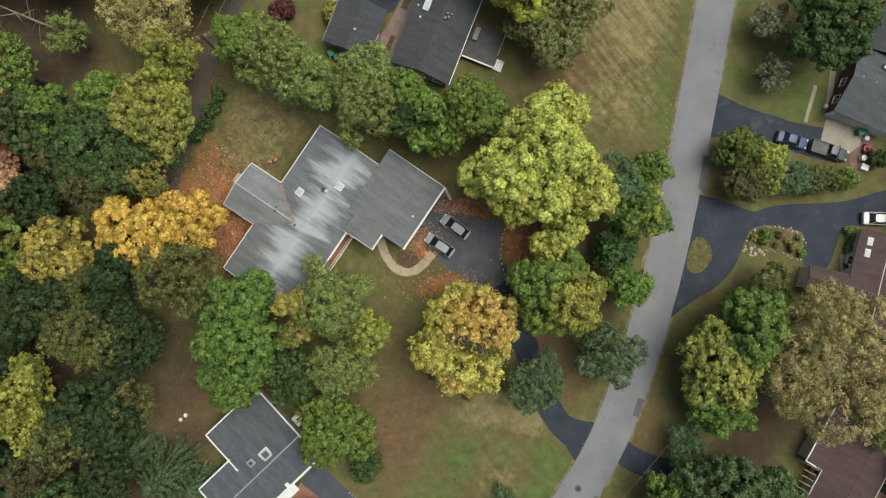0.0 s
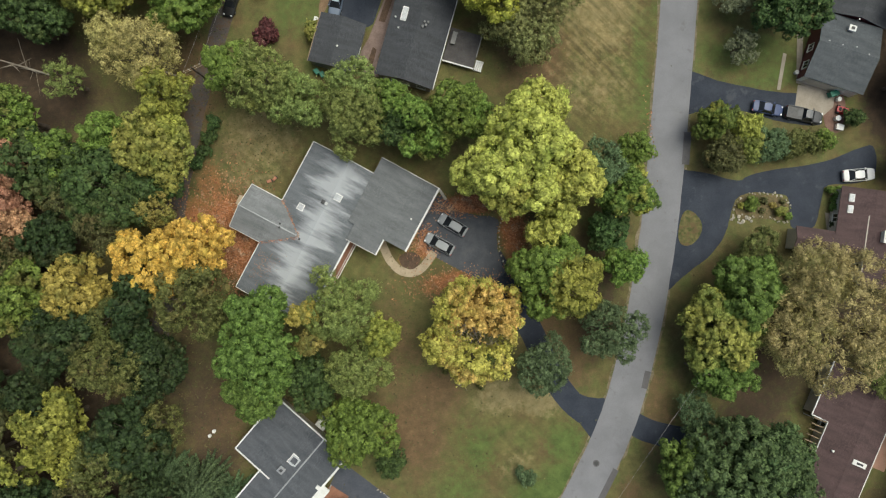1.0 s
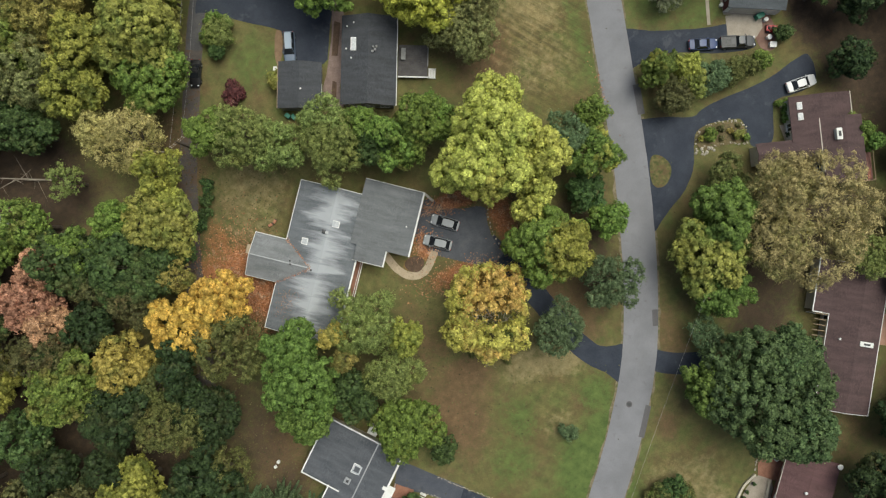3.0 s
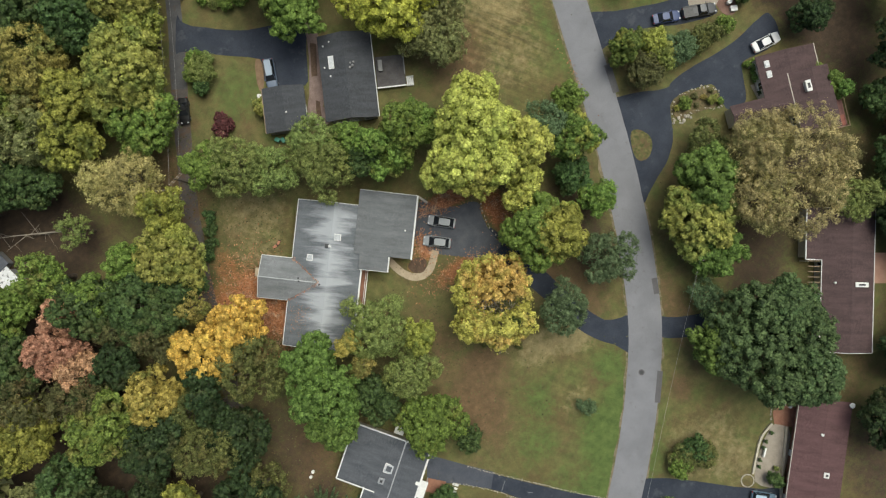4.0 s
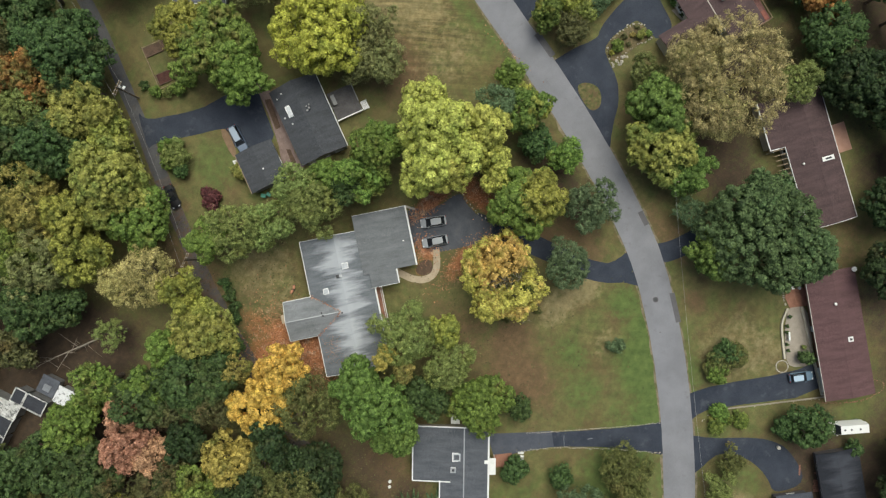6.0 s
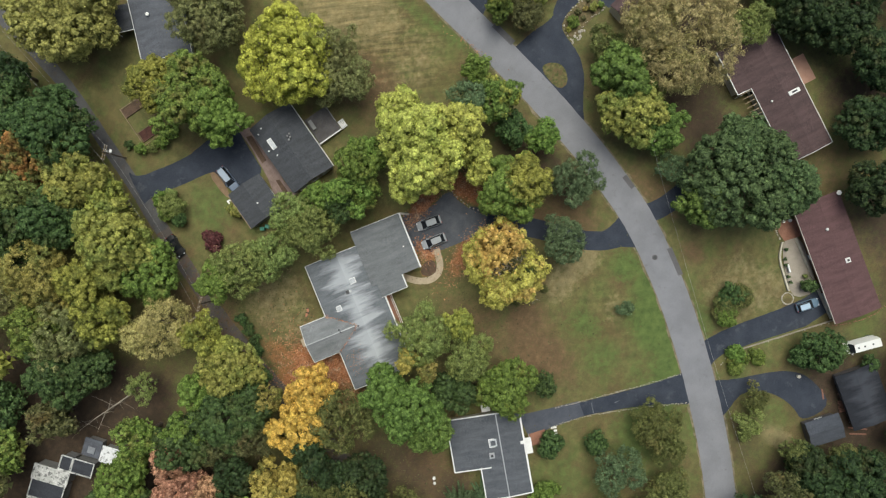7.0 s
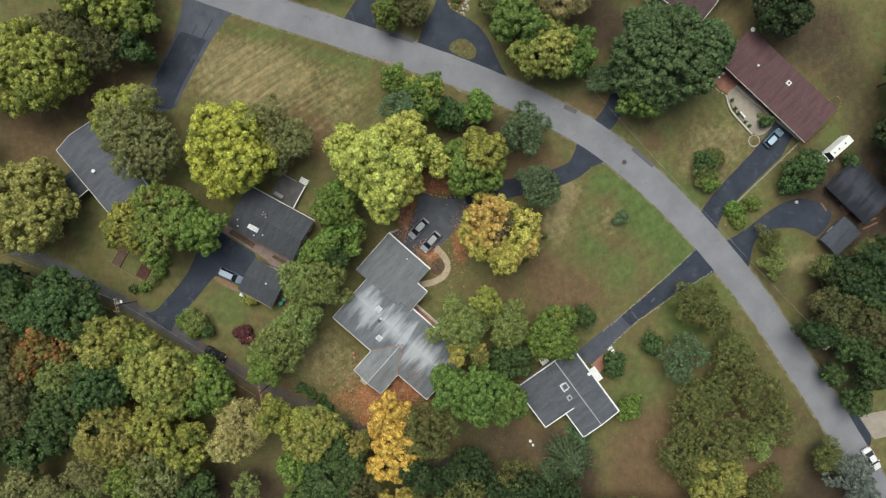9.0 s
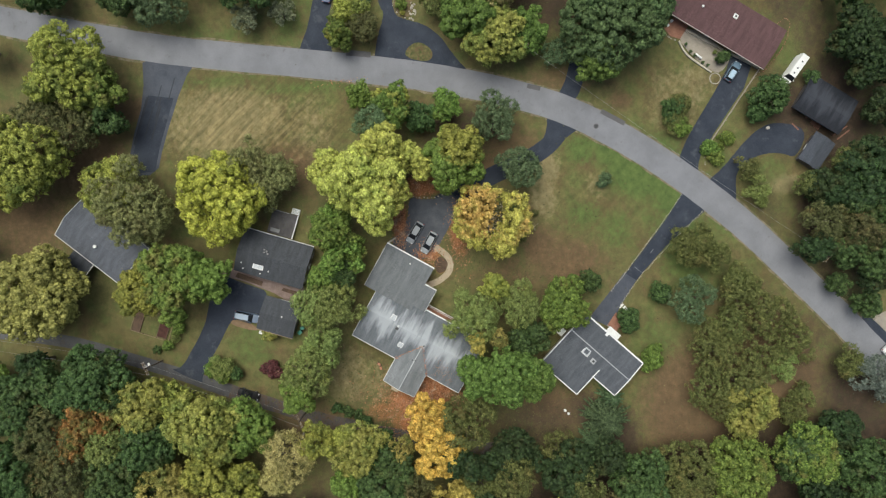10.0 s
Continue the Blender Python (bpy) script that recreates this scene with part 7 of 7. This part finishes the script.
# ---- things in the gardens ----
def stones(name, label, points, spacing, size, both=0.0, category="stone edging", mat=None):
    """A row of single stones along a line."""
    t = thing(name, label, category, *points[0])
    org = Vector((*points[0], 0))
    pts = smooth_line(points, 2)
    shapes = []
    for q in range(4):
        bm = bmesh.new()
        bmesh.ops.create_icosphere(bm, subdivisions=1, radius=1.0)
        for v in bm.verts:
            v.co *= 0.8 + 0.4 * rng.random()
            v.co.z = max(v.co.z, -0.35)
        me = bpy.data.meshes.new("stone")
        bm.to_mesh(me)
        bm.free()
        me.materials.append(mat or STONE)
        shapes.append(me)
    for a, b in zip(pts, pts[1:]):
        n = max(1, int((b - a).length / spacing))
        for k in range(n):
            p = a.lerp(b, (k + rng.random() * 0.6) / n) - org
            s = new("stone", shapes[rng.integers(4)])
            s.parent = t
            f = size * (0.7 + 0.6 * rng.random())
            s.matrix_local = pose(p.x + rng.normal(0, both), p.y + rng.normal(0, both), 0.3 * f, 0, 0, rng.random() * 360) @ Matrix.Diagonal((f, f * 0.75, f * 0.6, 1))
    return t


stones("stone_edging", "pale stones along the driveway's grass edge", [(-10.8, -34.0), (-3.9, -40.1), (3.3, -46.5), (7.0, -49.4)], 0.21, 0.11, 0.07)
stones("stone_edging", "pale stones along the lower driveway edge", [(-14.2, -35.2), (-9.1, -39.1), (-5.2, -43.3), (-0.7, -48.3), (3.4, -53.4)], 0.21, 0.11, 0.07)
stones("stone_edging", "rough stones round the rock garden", [(45.5, 0.0), (46.2, 2.6), (48.2, 3.5), (53.2, 2.7), (54.2, 0.9)], 0.36, 0.19, 0.12)
stones("stone_edging", "large rocks at the rock garden's corner", [(45.6, 0.2), (46.8, -0.6), (48.4, -0.4)], 0.35, 0.30, 0.3)
stones("stone_edging", "stones round the parking court bed", [(11.5, 3.5), (10.7, 0.9), (10.7, -2.3), (11.8, -4.6)], 0.5, 0.16, 0.05)
stones("stone_edging", "brick edging at the end of the long house", [(29.1, -67.0), (33.2, -71.2), (37.5, -73.0), (39.3, -72.4), (37.9, -70.2)], 0.32, 0.13, 0.07, mat=BRICK)
stones("stone_edging", "pale stones along a driveway verge", [(12.2, -54.2), (15.0, -54.6), (22.0, -60.2), (29.6, -66.4)], 0.5, 0.12, 0.06)
PALE_WALL = mottled("pale_cast_stone", (0.40, 0.36, 0.28), (0.56, 0.52, 0.42), 0.85, 7, 1.2, 0.3)
setting(strip([(36.5, -51.1), (35.4, -51.5), (34.1, -52.1), (33.0, -53.1), (32.1, -54.2), (31.0, -55.5), (29.9, -56.9)], 0.34, -0.05, 0.42, PALE_WALL, "garden_wall", rounds=2, rag=0.03), "low curved pale stone wall beside the patio", "wall")
setting(strip([(38.4, -52.7), (35.6, -57.1), (32.6, -61.8), (30.0, -66.0)], 0.42, -0.05, 0.30, PALE_WALL, "edging_wall", rounds=1, rag=0.04), "straight pale edging wall along the low house", "wall")
stones("stone_edging", "pale stones beside the brick patio", [(38.4, -48.4), (37.4, -49.3), (36.7, -50.7)], 0.4, 0.17, 0.06)
stones("stone_edging", "stones along the garden path between the beds", [(46.2, 0.4), (49.9, -0.2), (53.8, -1.7)], 0.22, 0.16, 0.08)
hose = [(28.7 + 1.05 * math.cos(a * 0.3925), -57.6 + 1.05 * math.sin(a * 0.3925)) for a in range(17)]
stones("stone_ring", "ring of pale stones round a small bed", hose, 0.3, 0.13, 0.01, "stone ring")

wall_line = thing("retaining_wall", "low pale retaining wall along the driveway", "wall", 0, 0)
for (ax, ay), (bx, by) in (((14.8, -54.3), (22.4, -60.4)), ((22.4, -60.4), (30.2, -66.6))):
    d = math.degrees(math.atan2(by - ay, bx - ax))
    n = math.hypot(bx - ax, by - ay)
    k = part("block", box(0, n - 0.02, -0.1, 0.1, -0.05, 0.28, 0.02), CONCRETE, wall_line)
    k.matrix_local = pose(ax, ay, 0, 0, 0, d)


def bin_at(x, y, turn, mat, label):
    b = thing("wheelie_bin", label, "bin", x, y, 0.0, turn)
    part("body", prism([(-0.3, -0.36), (0.3, -0.36), (0.3, 0.36), (-0.3, 0.36)], 0.08, 1.0), mat, b)
    part("lid", box(-0.33, 0.33, -0.42, 0.38, 1.0, 1.07, 0.02), mat, b)
    part("handle", tube((-0.26, 0.44, 0.98), (0.26, 0.44, 0.98), 0.02), mat, b)
    for s in (-1, 1):
        part("wheel", tube((s * 0.24, 0.34, 0.1), (s * 0.32, 0.34, 0.1), 0.1, 0.1, 12), RUBBER, b)
    return b


bin_at(-12.3, 26.7, 20, GREEN_PLASTIC, "green wheeled bin behind the garage")
bin_at(-13.1, 27.2, 35, GREEN_PLASTIC, "green wheeled bin behind the garage")
bin_at(61.7, 16.6, 10, GREEN_PLASTIC, "green wheeled bin beside the tan pad")
bin_at(62.3, 16.7, 30, GREEN_PLASTIC, "green wheeled bin beside the tan pad")


def barrel(x, y, r, h, mat, label, name="barrel"):
    b = thing(name, label, name, x, y, 0.0)
    part("body", tube((0, 0, 0), (0, 0, h), r * 0.9, r, 16), mat, b)
    part("rim", tube((0, 0, h), (0, 0, h + 0.04), r * 1.06, r * 1.06, 16), mat, b)
    return b


barrel(62.3, 13.0, 0.38, 0.8, WHITE, "white barrel beside the parking pad")
barrel(62.8, 15.8, 0.32, 0.7, WHITE, "white barrel beside the parking pad")
barrel(-33.2, -23.0, 0.26, 0.4, WHITE, "white garden pot on bare ground", "pot")
barrel(-33.9, -23.6, 0.24, 0.35, WHITE, "white garden pot on bare ground", "pot")
barrel(57.0, 20.4, 0.3, 0.5, WHITE, "white pot beside the walk", "pot")
for x, y in ((35.7, -52.3), (34.2, -53.1), (33.4, -53.8), (31.9, -55.3), (31.3, -56.2)):
    pot = thing("plant_pot", "dark pot with a small leafy plant beside the wall", "plant pot", x, y, 0.05, 40 * x, "pots along the patio wall")
    part("pot", tube((0, 0, 0), (0, 0, 0.42), 0.2, 0.3, 14), DARK_METAL, pot)
    part("plant", leaf_mesh("plant", *[np.array(q) for q in zip(*[((0.3 * math.sin(k * 2.4) * (k % 7) / 6, 0.3 * math.cos(k * 2.4) * (k % 7) / 6, 0.45 + 0.035 * (k % 9)), (0.4 * math.sin(k), 0.4 * math.cos(k), 0.8), 0.11) for k in range(60)])], LEAVES["deep"]), None, pot)
bench = thing("garden_bench", "white garden bench against the patio wall", "bench", 33.2, -54.6, 0.05, 48)
part("seat", box(-0.75, 0.75, -0.22, 0.22, 0.38, 0.44, 0.01), WHITE, bench)
part("backrest", box(-0.75, 0.75, 0.22, 0.27, 0.44, 0.85, 0.01), WHITE, bench)
for px in (-0.65, 0.65):
    for py in (-0.17, 0.2):
        part("leg", box(px - 0.04, px + 0.04, py - 0.04, py + 0.04, 0, 0.38), WHITE, bench)
barrel(40.4, -50.0, 0.28, 0.5, WHITE, "white pot on the brick patio", "pot")
barrel(39.6, -49.2, 0.25, 0.5, WHITE, "white pot on the brick patio", "pot")
barrel(18.2, -66.9, 0.3, 0.5, CREAM, "pale pot beside the small garage", "pot")
chest = thing("storage_box", "white lidded box on worn paving", "storage box", 62.5, 11.7, 0.04, -20)
part("body", box(-0.5, 0.5, -0.4, 0.4, 0, 0.6, 0.04), WHITE, chest)
part("lid", box(-0.54, 0.54, -0.44, 0.44, 0.6, 0.68, 0.03), WHITE, chest)
chest = thing("storage_box", "white box against the garage wall", "storage box", -12.5, 34.6, 0, 70)
part("body", box(-0.5, 0.5, -0.25, 0.25, 0, 0.8, 0.03), WHITE, chest)
part("lid", box(-0.54, 0.54, -0.29, 0.29, 0.8, 0.86, 0.02), WHITE, chest)
mower = thing("ride_on_mower", "red ride-on mower beside the parking pad", "mower", 63.1, 14.2, 0.04, -20)
part("bonnet", box(0.1, 0.9, -0.32, 0.32, 0.35, 0.85, 0.08), RED_PLASTIC, mower)
part("deck", box(-0.5, 0.6, -0.55, 0.55, 0.14, 0.34, 0.05), RED_PLASTIC, mower)
part("seat", box(-0.55, -0.15, -0.25, 0.25, 0.6, 0.72, 0.05), RUBBER, mower)
part("rear_body", box(-0.75, 0.1, -0.4, 0.4, 0.3, 0.6, 0.05), RED_PLASTIC, mower)
part("steering_wheel", tube((0.05, 0, 0.95), (0.03, 0, 0.98), 0.18, 0.18, 14), RUBBER, mower)
for px, r in ((-0.5, 0.26), (0.65, 0.18)):
    for s in (-1, 1):
        part("wheel", tube((px, s * 0.42, r), (px, s * 0.58, r), r, r, 14), RUBBER, mower)
for x, y, turn in ((-21.6, 12.2, 10), (-20.8, 12.5, 40)):
    toy = thing("garden_toy", "small orange plastic toy on the lawn", "toy", x, y, 0, turn)
    part("body", box(-0.3, 0.3, -0.2, 0.2, 0.1, 0.3, 0.05), ORANGE_PLASTIC, toy)
    part("seat", box(-0.35, 0.0, -0.16, 0.16, 0.3, 0.42, 0.04), ORANGE_PLASTIC, toy)
    for px in (-0.3, 0.3):
        part("wheel", tube((px, -0.24, 0.12), (px, 0.24, 0.12), 0.12, 0.12, 10), RUBBER, toy)
ornament = thing("stone_ornament", "pale stone ornament among burgundy leaves", "ornament", -20.4, 32.2, 0)
part("base", box(-0.35, 0.35, -0.35, 0.35, 0, 0.35, 0.05), PATIO, ornament)
part("bowl", tube((0, 0, 0.35), (0, 0, 1.7), 0.25, 0.5, 14), PATIO, ornament)

# raised vegetable beds
BED_SOIL = mottled("damp_red_soil", (0.055, 0.022, 0.018), (0.105, 0.045, 0.034), 0.95, 6, 1.2, 0.7)
BED_WOOD = mottled("dark_bed_planks", (0.10, 0.065, 0.045), (0.17, 0.115, 0.08), 0.85, 8, 1.5, 0.3)
for x, y, w, l, fill in ((-8.0, 58.5, 4.3, 1.7, SOIL), (-9.7, 53.6, 4.5, 2.0, BED_SOIL)):
    bed = thing("raised_bed", "wooden raised bed filled with bare brown soil", "raised bed", x, y, 0, -22, "vegetable beds")
    part("soil", box(-w / 2 + 0.12, w / 2 - 0.12, -l / 2 + 0.12, l / 2 - 0.12, 0, 0.22), fill, bed)
    for x0, x1, y0, y1 in ((-w / 2, w / 2, -l / 2, -l / 2 + 0.12), (-w / 2, w / 2, l / 2 - 0.12, l / 2), (-w / 2, -w / 2 + 0.12, -l / 2 + 0.12, l / 2 - 0.12), (w / 2 - 0.12, w / 2, -l / 2 + 0.12, l / 2 - 0.12)):
        part("plank", box(x0, x1, y0, y1, 0, 0.3), BED_WOOD, bed)

garden = thing("garden_fence", "low wooden frame round the vegetable beds", "fence", -8.95, 55.75, 0, -22)
for x0, x1, y0, y1 in ((-2.3, 2.3, -3.9, -3.8), (-2.3, 2.3, 3.8, 3.9), (-2.4, -2.3, -3.9, 3.9), (2.3, 2.4, -3.9, 3.9)):
    part("rail", box(x0, x1, y0, y1, 0.35, 0.47, 0.01), WOOD, garden)
for x in (-2.35, 2.35):
    for y in (-3.85, -1.3, 1.3, 3.85):
        part("post", box(x - 0.06, x + 0.06, y - 0.06, y + 0.06, -0.05, 0.6, 0.01), WOOD, garden)

# timber lying between the small garage and the black roof
TIMBER = mottled("reddish_timber", (0.16, 0.075, 0.05), (0.27, 0.14, 0.10), 0.85, 8, 1.2, 0.3)
pile = thing("timber_pile", "reddish-brown boards lying beside the garage", "timber", 18.6, -77.0, 0, -50)
for k in range(9):
    b = part("board", box(-1.3 - 0.06 * (k % 4), 1.2 + 0.1 * (k % 3), -0.11, 0.11, 0.0, 0.06), TIMBER, pile)
    b.matrix_local = pose(0.1 * (k % 2), -0.85 + 0.24 * (k % 8), 0.065 * (k // 8), 0, 0, 5 - 3 * (k % 4))
for x, y, turn, l in ((16.4, -81.0, -62, 3.4), (15.6, -81.6, -58, 3.0), (20.4, -75.2, -30, 2.2), (18.0, -72.4, 42, 1.8)):
    plank = tagged(part("timber_plank", box(-l / 2, l / 2, -0.14, 0.14, 0.0, 0.07, 0.01), TIMBER), "loose reddish plank lying on bare ground", "timber")
    plank.matrix_world = pose(x, y, 0.0, 0, 0, turn)

# utility poles and cables
def utility_pole(x, y, h, turn, label, lamp=False):
    p = thing("utility_pole", label, "utility pole", x, y, 0, turn)
    part("pole", tube((0, 0, -0.2), (0, 0, h), 0.16, 0.11, 10), BARK, p)
    for k in (0.3, 1.0):
        arm = part("crossarm", box(-1.3, 1.3, -0.06, 0.06, h - k - 0.12, h - k, 0.01), WOOD, p)
        for q in (-1.15, -0.5, 0.5, 1.15):
            part("insulator", tube((q, 0, h - k), (q, 0, h - k + 0.16), 0.05, 0.04, 8), WHITE, arm)
    if lamp:
        a = part("lamp_arm", tube((0, 0, h - 1.6), (0.4, -0.5, h - 1.3), 0.04, 0.04), METAL, p)
        part("lamp_head", box(0.2, 0.75, -0.85, -0.45, h - 1.38, h - 1.2, 0.06), WHITE, a)
        part("transformer", tube((0.25, 0.3, h - 2.6), (0.25, 0.3, h - 1.7), 0.24, 0.24, 14), METAL, p)
    return p


def cable(p, q, sag, label, r=0.014):
    cu = bpy.data.curves.new("cable", "CURVE")
    cu.dimensions, cu.bevel_depth, cu.bevel_resolution = "3D", r, 1
    s = cu.splines.new("POLY")
    s.points.add(16)
    p, q = Vector(p), Vector(q)
    for i in range(17):
        f = i / 16
        v = p.lerp(q, f) - Vector((0, 0, sag * 4 * f * (1 - f)))
        s.points[i].co = (*v, 1)
    cu.materials.append(CABLE)
    return tagged(new("overhead_cable", cu), label, "cable")


utility_pole(-16.3, 54.7, 8.4, 20, "wooden utility pole with crossarms and a lamp", True)
utility_pole(-28.8, 27.5, 7.6, 20, "wooden utility pole among the lane's trees")
utility_pole(-7.0, 92.0, 8.4, 20, "wooden utility pole beside the lane")
utility_pole(36.2, -20.6, 7.5, -35, "wooden utility pole hidden in the roadside trees")
utility_pole(-7.2, -72.8, 8.0, -45, "wooden utility pole beside the road")
for q in (-1.15, 1.15):
    cable((-16.3 + 0.94 * q, 54.7 + 0.34 * q, 8.26), (-28.8 + 0.94 * q, 27.5 + 0.34 * q, 7.46), 0.9, "thin overhead cable along the lane")
    cable((-16.3 + 0.94 * q, 54.7 + 0.34 * q, 8.26), (-7.0 + 0.94 * q, 92.0 + 0.34 * q, 8.26), 0.9, "thin overhead cable along the lane")
cable((36.2, -20.6, 7.36), (-7.2, -72.8, 7.86), 1.3, "thin overhead cable along the road")

# fallen leaves on the ground, too many to count
def scatter_leaves(spots, label, mat, size=0.11):
    P, S = [], []
    for x, y, sx, sy, n in spots:
        P.append(np.stack([rng.normal(x, sx, n), rng.normal(y, sy, n), 0.045 + 0.05 * rng.random(n)], 1))
    P = np.concatenate(P)
    V = np.tile([0, 0, 1.0], (len(P), 1)) + rng.normal(0, 0.3, (len(P), 3))
    me = leaf_mesh("fallen_leaves", P, V, size * (0.6 + 0.8 * rng.random(len(P))), mat)
    return tagged(new("fallen_leaves", me), label, "fallen leaves", kind="stuff")


scatter_leaves([(-28.5, 6, 3.2, 4, 4200), (-25.5, 1.5, 3, 3, 2200), (7.3, 6.0, 2.6, 0.7, 2400), (-0.4, 1.2, 1.0, 1.3, 800), (13.3, 1.5, 1.1, 3.0, 900), (34.6, 14.5, 0.35, 2.4, 60), (3.2, -5.2, 3.6, 1.1, 800), (1.5, 0.8, 1.3, 1.2, 60)], "orange fallen leaves under the golden maple and round the garage", LITTER_LEAF)
scatter_leaves([(-5, -14, 4, 7, 500), (2, -30, 8, 6, 300), (-22, 15, 5, 4, 400), (-36, -50, 9, 7, 500), (18, 26, 5, 7, 400), (-30, 24, 3, 10, 700), (60, -15, 8, 7, 300), (-33, -22, 4, 6, 600)], "brown fallen leaves over lawns and bare ground", LEAVES["umber"], 0.12)
